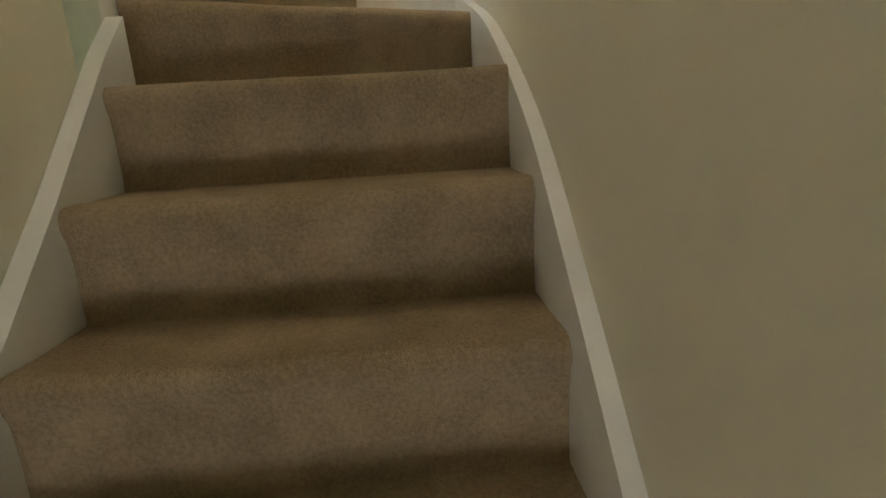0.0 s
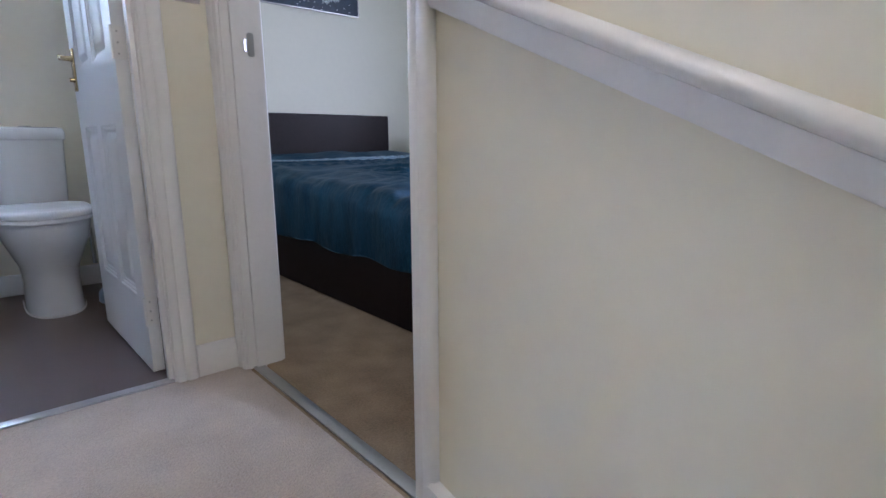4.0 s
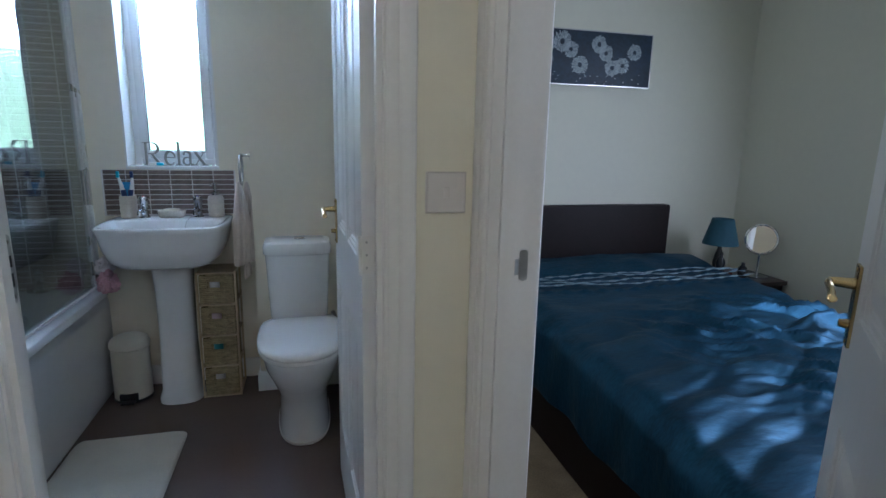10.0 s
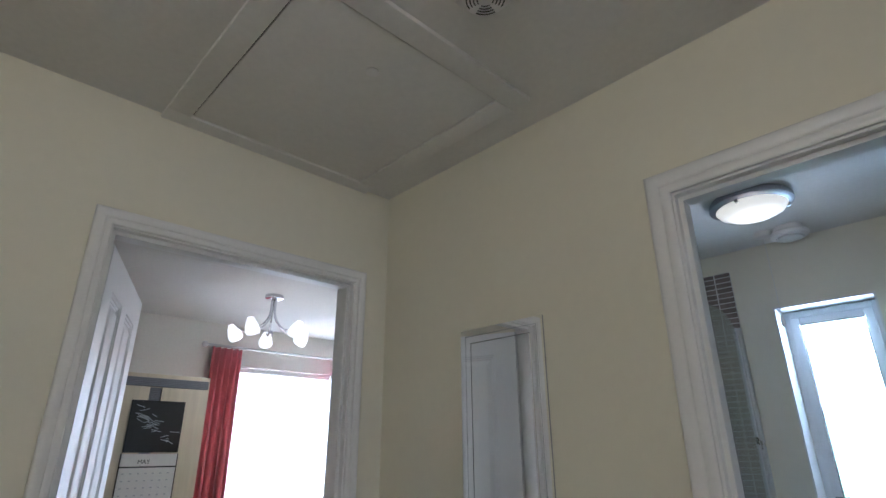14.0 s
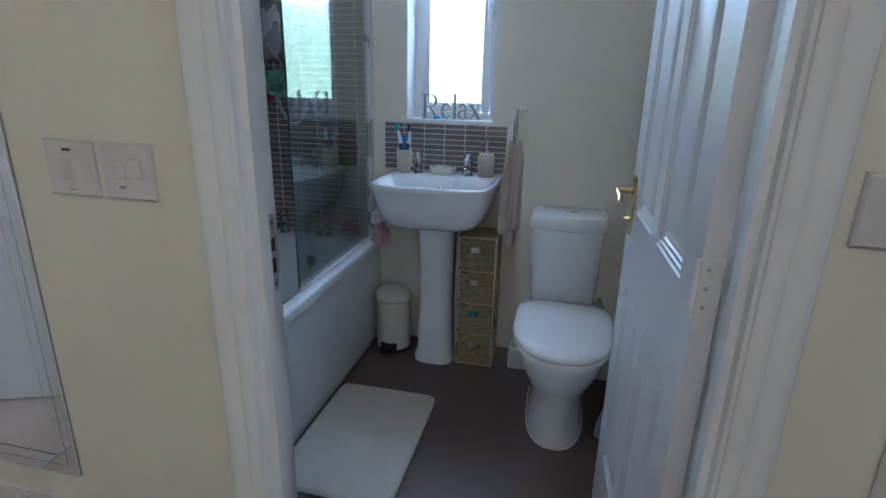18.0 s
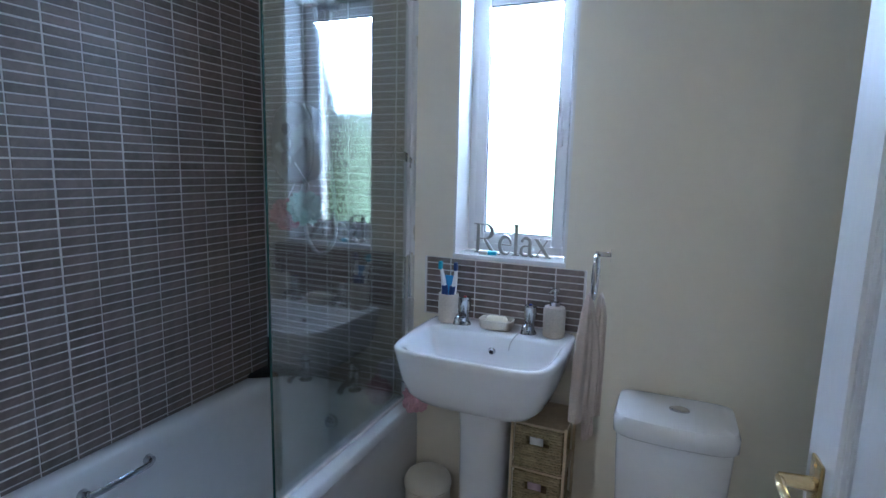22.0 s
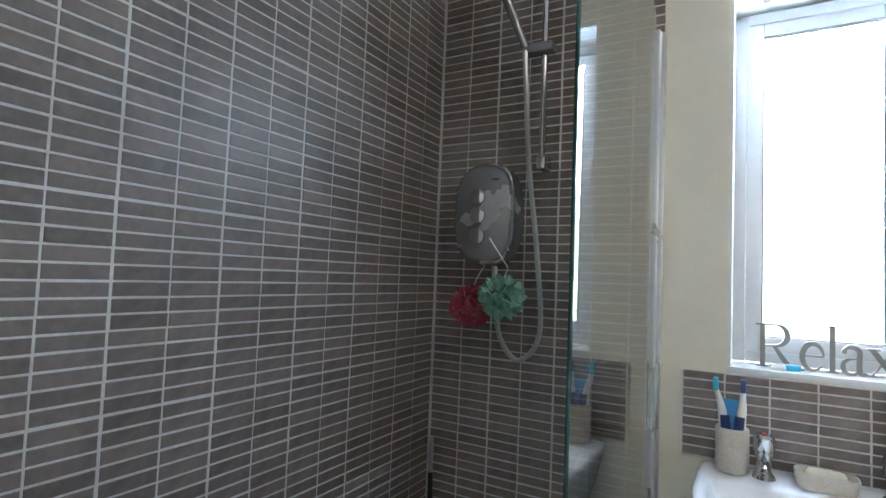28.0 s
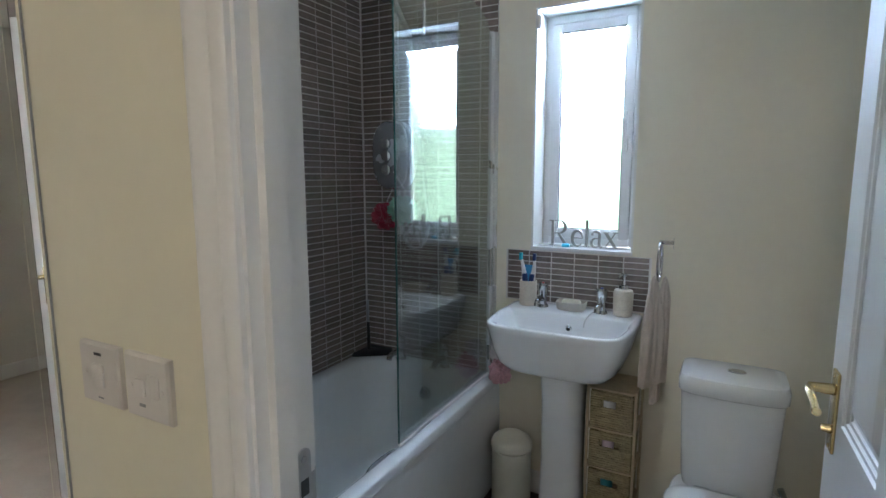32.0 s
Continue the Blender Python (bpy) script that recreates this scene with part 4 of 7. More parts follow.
# basin on its pedestal
BSX, BSY, BSZ = -0.088, 1.503, 0.872
basin = thing("wash_basin", "white ceramic wash basin on a pedestal", "basin", (BSX, BSY, 0))
seg = 48


def basin_loop(z, w, back, front, p, dz=0.0):
    """Wider at the rim, square at the wall, rounded in front."""
    out = []
    for i in range(seg):
        a = 2 * math.pi * i / seg
        c, s = math.cos(a), math.sin(a)
        x = w * math.copysign(abs(c) ** (2 / p), c)
        y = (back if s > 0 else front) * math.copysign(abs(s) ** (2 / (14 if s > 0 else p)), s)
        # the front corners draw in
        x *= 1 - 0.07 * max(0, -y / front)
        out.append((x, y, z + dz * (y / front if y < 0 else 0)))
    return out


BW, BB, BF = 0.262, 0.232, 0.195
_loops = [basin_loop(0.675, 0.12, 0.232, 0.08, 3.2), basin_loop(0.680, 0.168, 0.232, 0.115, 4), basin_loop(0.694, 0.200, 0.232, 0.145, 4.6), basin_loop(0.722, 0.224, 0.232, 0.168, 5.2), basin_loop(0.77, 0.241, 0.232, 0.184, 5.6), basin_loop(0.845, 0.258, 0.232, 0.195, 6), basin_loop(0.866, BW, 0.232, 0.199, 6), basin_loop(BSZ, BW - 0.004, 0.231, 0.196, 6), basin_loop(BSZ + 0.001, BW - 0.012, 0.228, 0.188, 6)]
for z, w, b, f, p in ((BSZ - 0.003, BW - 0.022, 0.105, 0.178, 6), (BSZ - 0.012, BW - 0.03, 0.098, 0.170, 5.5), (BSZ - 0.06, BW - 0.05, 0.088, 0.155, 5), (BSZ - 0.115, BW - 0.075, 0.072, 0.13, 4), (BSZ - 0.142, BW - 0.12, 0.05, 0.09, 3), (BSZ - 0.150, 0.05, 0.02, 0.03, 2)):
    _loops.append(basin_loop(z, w, b, f, p))
part("bowl", rings(_loops), CERAMIC, basin, smooth=60)
_ped = []
for z, w, f in ((0.0, 0.098, 0.0), (0.02, 0.098, 0.0), (0.06, 0.085, 0.01), (0.3, 0.078, 0.015), (0.55, 0.080, 0.01), (0.66, 0.088, 0.0), (0.70, 0.095, -0.01)):
    _ped.append([(w * math.copysign(abs(math.cos(a)) ** 0.7, math.cos(a)), 0.065 + (0.10 - f if math.sin(a) < 0 else 0.09) * math.copysign(abs(math.sin(a)) ** 0.7, math.sin(a)), z) for a in (2 * math.pi * i / 36 for i in range(36))])
part("pedestal", rings(_ped), CERAMIC, basin, smooth=50)
part("overflow_ring", tube([(0.005, 0.082, BSZ - 0.055), (0.005, 0.074, BSZ - 0.057)], [0.013, 0.011], 18), CHROME, basin, "chrome overflow ring")
part("overflow_hole", tube([(0.005, 0.076, BSZ - 0.0565), (0.005, 0.0735, BSZ - 0.0571)], 0.0075, 14), BLACK, basin)
part("plug_chain", tube(curve_pts([(0.095, 0.135, BSZ + 0.012), (0.08, 0.115, BSZ + 0.004), (0.066, 0.088, BSZ - 0.02), (0.062, 0.083, BSZ - 0.045)], 6), 0.0022, 6), STEEL, basin)
for x in (-0.125, 0.11):
    t = thing("basin_tap", "chrome pillar tap on the basin", "tap", (BSX + x, BSY + 0.16, BSZ), "basin taps")
    part("tap_body", lathe([(0.024, 0), (0.022, 0.006), (0.017, 0.012), (0.015, 0.04), (0.019, 0.048), (0.0195, 0.06)], seg=20), CHROME, t)
    part("spout", tube(curve_pts([(0, -0.008, 0.032), (0, -0.045, 0.042), (0, -0.075, 0.034), (0, -0.082, 0.018)], 5), 0.0105, 12), CHROME, t)
    part("tap_head", lathe([(0.0195, 0.06), (0.022, 0.066), (0.0215, 0.092), (0.017, 0.098), (0.0, 0.099)], seg=20, cap=False), CHROME, t)
    part("marker", lathe([(0.006, 0.0992), (0.005, 0.101)], seg=12), surf("blue_dot" if x > 0 else "red_dot", (0.02, 0.05, 0.4) if x > 0 else (0.5, 0.02, 0.02), 0.3, bump=0), t)
t = thing("toothbrush_holder", "beige resin tumbler with two toothbrushes and toothpaste", "tumbler", (BSX - 0.19, BSY + 0.165, BSZ))
part("cup", lathe([(0.032, 0), (0.036, 0.004), (0.036, 0.10), (0.034, 0.104), (0.031, 0.102), (0.031, 0.01), (0.0, 0.009)], seg=28, cap=False), STONE, t)
BLUEP, NAVY, CYAN = surf("blue_plastic", (0.05, 0.30, 0.62), 0.3), surf("navy_plastic", (0.02, 0.05, 0.18), 0.35), surf("cyan_bristle", (0.03, 0.45, 0.60), 0.6)
for dx, tip, mat2 in ((-0.016, (-0.036, 0.01), CYAN), (0.016, (0.022, 0.012), NAVY)):
    b = part("toothbrush", tube([(dx * 0.3, 0, 0.02), (dx, 0.0, 0.10), ((dx + tip[0]) / 2 + 0.002, tip[1] / 2, 0.15), (tip[0], tip[1], 0.19)], [0.010, 0.012, 0.009, 0.005], 10), PLASTIC, t, "white electric toothbrush")
    part("brush_head", boxes((tip[0] - 0.006, tip[1] - 0.014, 0.185, tip[0] + 0.006, tip[1] + 0.004, 0.215), bevel=0.003), mat2, b)
    part("grip", tube([(dx * 0.8, -0.003, 0.085), (dx, -0.002, 0.13)], [0.0125, 0.011], 10), NAVY, b)
part("toothpaste", rings([[(x, y + 0.012, z) for x, y in ((-0.02 * w, -0.009 * d), (0.02 * w, -0.009 * d), (0.02 * w, 0.009 * d), (-0.02 * w, 0.009 * d))] for z, w, d in ((0.03, 0.5, 1.0), (0.10, 0.7, 0.9), (0.165, 1.0, 0.1))]), BLUEP, t, "blue and white toothpaste tube")
t = thing("soap_dish", "beige resin soap dish holding cream soap", "soap dish", (BSX - 0.008, BSY + 0.165, BSZ))
part("dish", rings([super_loop(0, 0, z, w, d, 4, 32) for z, w, d in ((0, 0.052, 0.033), (0.006, 0.056, 0.037), (0.032, 0.060, 0.040), (0.034, 0.057, 0.037), (0.02, 0.05, 0.032))]), STONE, t, smooth=50)
part("soap", rings([super_loop(0, 0, z, w, d, 3, 28) for z, w, d in ((0.02, 0.036, 0.022), (0.03, 0.038, 0.024), (0.038, 0.034, 0.02), (0.041, 0.02, 0.01))]), surf("cream_soap", (0.75, 0.70, 0.55), 0.45, 0.03), t, smooth=60)
t = thing("soap_dispenser", "beige resin soap dispenser with a chrome pump", "soap dispenser", (BSX + 0.19, BSY + 0.165, BSZ))
part("bottle_body", lathe([(0.033, 0), (0.036, 0.004), (0.037, 0.085), (0.033, 0.1), (0.018, 0.105)], seg=28), STONE, t)
part("pump", lathe([(0.018, 0.105), (0.018, 0.118), (0.007, 0.12), (0.006, 0.15), (0.012, 0.152), (0.012, 0.162), (0.0, 0.164)], seg=18, cap=False), CHROME, t, "chrome pump head")
part("nozzle", tube([(0, 0, 0.157), (-0.01, -0.03, 0.158), (-0.013, -0.042, 0.152)], 0.0045, 8), CHROME, t)

# towel ring on the boxing and its towel
t = thing("towel_ring", "chrome towel ring on the side of the boxing", "towel ring", (BOX_X, 1.61, 1.168))
part("mount", boxes((-0.006, -0.02, -0.02, 0.0, 0.02, 0.02), (-0.05, -0.007, -0.006, -0.006, 0.007, 0.008), bevel=0.003), CHROME, t)
part("ring", tube([(-0.048, 0.060 * math.sin(a), -0.068 + 0.072 * math.cos(a)) for k, a in [(k, 2 * math.pi * k / 32) for k in range(33)]], 0.005, 10), CHROME, t)
t = thing("hand_towel", "cream hand towel hanging in folds through the towel ring", "towel", (BOX_X - 0.046, 1.60, 1.04))


def hung_cloth(dx, dy, wide, deep, top, length, phase, folds):
    """A cloth gathered at the top and falling in folds."""
    loops = []
    for i in range(33):
        u = i / 32
        open_up = min(1, 0.25 + 1.5 * u) ** 0.8
        row = []
        for j in range(72):
            a = 2 * math.pi * j / 72
            f = 1 + 0.24 * math.sin(folds * a + phase + 1.1 * u) * min(1, 3 * u + 0.15) + 0.08 * math.sin(9 * a + 4 * u + phase) + 0.05 * noise.noise(Vector((math.cos(a) * 2, math.sin(a) * 2, u * 5 + phase)))
            hem = 0.016 * math.sin(a + phase) * u ** 4
            arch = 0.020 * (1 - (math.sin(a)) ** 2) * (1 - u) ** 6
            row.append((dx + deep * open_up * f * math.cos(a), dy + wide * open_up * f * math.sin(a), top - u * length + hem - arch))
        loops.append(row)
    return rings(loops)


part("front_fold", hung_cloth(-0.014, -0.020, 0.052, 0.036, 0.010, 0.385, 0.6, 3), TOWEL, t, smooth=80)
part("back_fold", hung_cloth(0.018, 0.022, 0.050, 0.030, 0.004, 0.395, 2.1, 3), TOWEL, t, smooth=80)
part("corner_tail", hung_cloth(0.006, -0.006, 0.018, 0.014, -0.36, 0.095, 1.0, 2), TOWEL, t, smooth=80)

# basket tower
WICKER = surf("seagrass_weave", (0.44, 0.36, 0.21), 0.85, 0.34, 26, 160, 0.8, 120, spec=0.2, stretch=(1, 1, 3))
WOODB = surf("pale_bamboo", (0.58, 0.46, 0.29), 0.5, 0.12, 8, 60, 0.1, 120, stretch=(1, 1, 0.2))
CX0, CX1, CY0, CY1, CH = 0.013, 0.191, 1.510, 1.70, 0.632
tower = thing("basket_tower", "narrow bamboo tower with four woven seagrass drawers", "drawer tower", ((CX0 + CX1) / 2, CY0, 0))
for x in (CX0, CX1 - 0.009):
    for y in (CY0, CY1 - 0.009):
        sub("post", boxes((x, y, 0, x + 0.009, y + 0.009, CH), bevel=0.002), WOODB, tower)
for k in range(5):
    z = min(CH - 0.012, k * (CH - 0.012) / 4)
    sub("shelf", boxes((CX0 + 0.002, CY0 + 0.001, z, CX1 - 0.002, CY1 - 0.002, z + 0.007), bevel=0.002), WOODB, tower)
for k in range(4):
    z0 = k * (CH - 0.012) / 4 + 0.009
    z1 = (k + 1) * (CH - 0.012) / 4 - 0.009
    x0, x1, y0 = CX0 + 0.014, CX1 - 0.014, CY0 + 0.004
    hz0, hz1, hx = z1 - 0.058, z1 - 0.030, 0.036
    xm = (x0 + x1) / 2
    # woven front: rows of bowed weft strands, with a handle slot
    bm = bmesh.new()
    rowsn = 15
    for r in range(rowsn):
        z = z0 + (r + 0.5) * (z1 - z0) / rowsn
        spans = [(x0, x1)] if not hz0 - 0.002 < z < hz1 + 0.002 else [(x0, xm - hx), (xm + hx, x1)]
        for a, b in spans:
            n = max(3, int((b - a) / 0.011))
            pts = [(a + (b - a) * q / n, y0 + 0.0026 * (1 if (q + r) % 2 else -1), z) for q in range(n + 1)]
            merge(bm, tube(pts, 0.0042, 5))
    d = sub("basket", bm, WICKER, tower, "woven seagrass drawer front", 70)
    d["kind"] = "stuff"
    sub("basket_box", boxes((x0, y0 + 0.004, z0, x1, y0 + 0.0075, hz0), (x0, y0 + 0.004, hz1, x1, y0 + 0.0075, z1), (x0, y0 + 0.004, hz0, xm - hx, y0 + 0.0075, hz1), (xm + hx, y0 + 0.004, hz0, x1, y0 + 0.0075, hz1), (x0, y0 + 0.0075, z0, x0 + 0.003, CY1 - 0.02, z1), (x1 - 0.003, y0 + 0.0075, z0, x1, CY1 - 0.02, z1), (x0 + 0.003, y0 + 0.0075, z0, x1 - 0.003, CY1 - 0.02, z0 + 0.004), (x0 + 0.003, CY1 - 0.024, z0 + 0.004, x1 - 0.003, CY1 - 0.02, z1)), WICKER, d)
    col = ((0.85, 0.85, 0.85), (0.7, 0.55, 0.6), (0.05, 0.30, 0.36), (0.5, 0.46, 0.42))[3 - k]
    c = thing("toiletry_bottle", "small toiletry bottle lying inside a woven drawer", "bottle", (xm - 0.012, y0 + 0.035, z0 + 0.0045 + (z1 - z0) * 0.0))
    part("bottle_body", lathe([(0.016, 0), (0.022, 0.006), (0.022, hz1 - z0 - 0.012), (0.014, hz1 - z0 - 0.004)], seg=18), surf("toiletry_plastic", col, 0.35), c)

# pedal bin
t = thing("pedal_bin", "cream enamel pedal bin with a black pedal", "pedal bin", (-0.316, 1.605, 0.0))
CREAM = surf("cream_enamel", (0.76, 0.72, 0.60), 0.3, 0.02, bump=0)
part("body", lathe([(0.080, 0.0), (0.083, 0.012), (0.083, 0.25), (0.084, 0.252), (0.084, 0.258), (0.079, 0.260)], seg=36), CREAM, t)
part("lid", lathe([(0.080, 0.2605), (0.087, 0.264), (0.088, 0.274), (0.086, 0.286), (0.078, 0.300), (0.06, 0.312), (0.03, 0.319), (0.0, 0.321)], seg=36, cap=False), CREAM, t)
part("base", lathe([(0.084, 0.0), (0.084, 0.012), (0.08, 0.014)], seg=36), BLACK, t)
part("pedal", boxes((-0.03, -0.115, 0.008, 0.03, -0.075, 0.018), bevel=0.004), BLACK, t)
part("pedal_slot", boxes((-0.04, -0.086, 0.012, 0.04, -0.070, 0.05), bevel=0.006), BLACK, t)

# toilet
TX = 0.490
wc = thing("toilet", "white ceramic close-coupled toilet with the lid down", "toilet", (TX, 1.2, 0))


def pan_loop(z, w, yb, yf, p=2.3):
    out = []
    ym = yb - (yb - yf) * 0.42
    for i in range(40):
        a = 2 * math.pi * i / 40
        c, s = math.cos(a), math.sin(a)
        x = 0.95 * w * math.copysign(abs(c) ** (2 / (p if s < 0 else 5)), c)
        y = ym + ((yb - ym) if s > 0 else (ym - yf)) * math.copysign(abs(s) ** (2 / (p if s < 0 else 6)), s)
        out.append((x, y - 1.2, z))
    return out


part("pan", rings([pan_loop(0.0, 0.115, 1.45, 0.995, 2.5), pan_loop(0.012, 0.117, 1.45, 0.993, 2.5), pan_loop(0.03, 0.113, 1.45, 0.997, 2.5), pan_loop(0.14, 0.110, 1.45, 1.0, 2.5), pan_loop(0.20, 0.118, 1.46, 0.975), pan_loop(0.27, 0.146, 1.47, 0.92), pan_loop(0.33, 0.168, 1.47, 0.875), pan_loop(0.385, 0.177, 1.47, 0.858), pan_loop(0.405, 0.178, 1.47, 0.856), pan_loop(0.41, 0.172, 1.465, 0.862)]), CERAMIC, wc, smooth=60)
part("sealant", rings([pan_loop(-0.001, 0.120, 1.452, 0.989, 2.5), pan_loop(0.004, 0.120, 1.452, 0.989, 2.5), pan_loop(0.007, 0.116, 1.45, 0.994, 2.5)]), PLASTIC, wc, "white sealant bead")
part("seat", rings([pan_loop(0.412, 0.180, 1.30, 0.845), pan_loop(0.415, 0.184, 1.302, 0.84), pan_loop(0.426, 0.185, 1.302, 0.84), pan_loop(0.429, 0.182, 1.30, 0.843)]), PLASTIC, wc, smooth=50)
_white = surf("white_seat_plastic", (0.83, 0.83, 0.82), 0.18, 0.01, bump=0)
wc.children[-1].data.materials[0] = _white
part("lid", rings([pan_loop(0.431, 0.182, 1.302, 0.842), pan_loop(0.436, 0.186, 1.304, 0.838), pan_loop(0.447, 0.186, 1.304, 0.838), pan_loop(0.456, 0.178, 1.30, 0.846), pan_loop(0.461, 0.15, 1.28, 0.88), pan_loop(0.463, 0.08, 1.2, 0.98)]), _white, wc, smooth=60)
for x in (-0.075, 0.075):
    part("hinge", tube([(x - 0.02, 0.112, 0.44), (x + 0.02, 0.112, 0.44)], 0.011, 14), CHROME, wc, "chrome seat hinge")


def cist_loop(z, w, yb, yf, p=7):
    """Flat at the wall, bowed in front."""
    out = []
    for x, y, _ in super_loop(0, (yb + yf) / 2, 0, w * 0.92, (yb - yf) / 2, p, 48):
        bow = max(0.0, min(1.0, (yb - y) / (yb - yf)))
        out.append((x - 0.010, y - 1.2 - 0.018 * bow * (1 - (x / w) ** 2) + 0.006 * bow, z))
    return out


_cb = BOX_Y - 0.004
part("cistern", rings([cist_loop(0.40, 0.135, _cb, 1.37, 5), cist_loop(0.44, 0.142, _cb, 1.365), cist_loop(0.60, 0.150, _cb, 1.355), cist_loop(0.735, 0.156, _cb, 1.345)]), CERAMIC, wc, smooth=50)
part("cistern_lid", rings([cist_loop(0.735, 0.159, _cb, 1.338), cist_loop(0.74, 0.164, _cb, 1.333), cist_loop(0.772, 0.165, _cb, 1.332), cist_loop(0.788, 0.158, _cb - 0.004, 1.34), cist_loop(0.793, 0.135, _cb - 0.02, 1.365)]), CERAMIC, wc, smooth=50)
_b = lathe([(0.026, 0.0), (0.026, 0.005), (0.022, 0.008), (0.0, 0.008)], (0.0, 0.235, 0.791), 28, cap=False, squash=0.65)
part("flush_button", _b, CHROME, wc, "oval chrome flush button")
part("supply_valve", tube([(0.145, 0.27, 0.42), (0.195, 0.27, 0.30), (0.20, 0.275, 0.12)], 0.010, 10), CHROME, wc)
# toilet roll pack behind the pan
t = thing("wipes_pack", "blue and white soft packet on the floor beside the toilet", "packet", (0.72, 1.16, 0), turn=-18)
part("pack", rings([super_loop(0, 0, z, w, d, 5, 24) for z, w, d in ((0, 0.055, 0.085), (0.01, 0.062, 0.095), (0.05, 0.06, 0.092), (0.062, 0.045, 0.075))]), surf("pale_blue_foil", (0.35, 0.47, 0.62), 0.35, 0.15, 12, 40, 0.3, 60), t, smooth=60)
for k, (x, y, w) in enumerate(((-0.01, -0.03, 0.05), (0.0, -0.01, 0.07), (-0.005, 0.012, 0.045))):
    part("print", boxes((x - w / 2, y - 0.005, 0.0622, x + w / 2, y + 0.005, 0.0634)), NAVY, t)

# bath mat
t = thing("bath_mat", "cream rectangular bath mat on the vinyl floor", "bath mat", (-0.205, 0.885, 0))
_l = []
for z, g in ((-0.0015, 0.0), (0.006, 0.004), (0.012, 0.0), (0.014, -0.012)):
    _l.append([(x, y, z + (0.0012 * math.sin(60 * x + 40 * y) if z > 0.01 else 0)) for x, y, _ in super_loop(0, 0, 0, 0.208 + g, 0.312 + g, 16, 64)])
part("mat_body", rings(_l), MATPILE, t, smooth=60)

# crumpled cloth on the corner of the bath, beside the basin
t = thing("cleaning_cloth", "crumpled pink and white cleaning cloth on the bath corner", "cloth", (-0.392, 1.655, RIM))


def crumpled(seed, size, at, height):
    bm = bmesh.new()
    bmesh.ops.create_icosphere(bm, subdivisions=4, radius=1.0)
    for v in bm.verts:
        d = v.co.normalized()
        r = 1 + 0.55 * (abs(noise.noise(d * 1.7 + Vector((seed, 0, 0)))) - 0.2) + 0.35 * (0.5 - abs(noise.noise(d * 3.6 + Vector((0, seed, 0))))) + 0.14 * noise.noise(d * 8)
        v.co = Vector((at[0] + size * d.x * r, at[1] + size * d.y * r, max(0.0, height * (0.5 + 0.5 * d.z * r) + at[2])))
    return bm


part("pink_cloth", crumpled(2.0, 0.040, (0.006, -0.02, -0.01), 0.105), surf("pink_microfibre", (0.70, 0.40, 0.46), 0.9, 0.2, 14, 150, 0.6, 200, sheen=0.3), t, smooth=50)
part("white_cloth", crumpled(5.0, 0.033, (-0.012, 0.012, 0.07), 0.085), surf("white_cloth", (0.74, 0.70, 0.70), 0.9, 0.1, 20, 100, 0.5), t, smooth=50)

# ceiling lamp and extractor
t = thing("ceiling_lamp", "round ceiling lamp with an opal glass and silver rim", "ceiling lamp", (-0.133, 1.115, CEIL))
part("base", lathe([(0.150, 0.0), (0.158, -0.012), (0.158, -0.03), (0.134, -0.040)], seg=48), surf("dull_nickel", (0.30, 0.30, 0.31), 0.35, 0.06, metal=0.9, bump=0), t, "silver rim")
part("diffuser", lathe([(0.136, -0.037), (0.122, -0.056), (0.09, -0.072), (0.05, -0.080), (0.0, -0.082)], seg=48, cap=False), glow("opal_glass_lit", (1.0, 0.93, 0.68), 0.75), t, "lit opal glass")
for a in (0.4, 2.5, 4.6):
    part("clip", boxes((0.133 * math.cos(a) - 0.007, 0.133 * math.sin(a) - 0.007, -0.054, 0.133 * math.cos(a) + 0.007, 0.133 * math.sin(a) + 0.007, -0.034), bevel=0.003), STEEL, t)
bulb_light("bathroom_bulb", (-0.133, 1.115, CEIL - 0.14), 1.2, WARM, 0.1)
t = thing("extractor_fan", "round white extractor vent in the bathroom ceiling", "vent", (-0.112, 1.568, CEIL))
part("ring", lathe([(0.062, 0.0), (0.062, -0.022), (0.078, -0.026), (0.082, -0.034), (0.078, -0.046), (0.058, -0.052), (0.055, -0.040)], seg=40), PLASTIC, t)
part("disc", lathe([(0.048, -0.044), (0.052, -0.058), (0.03, -0.066), (0.0, -0.068)], seg=32, cap=False), PLASTIC, t)

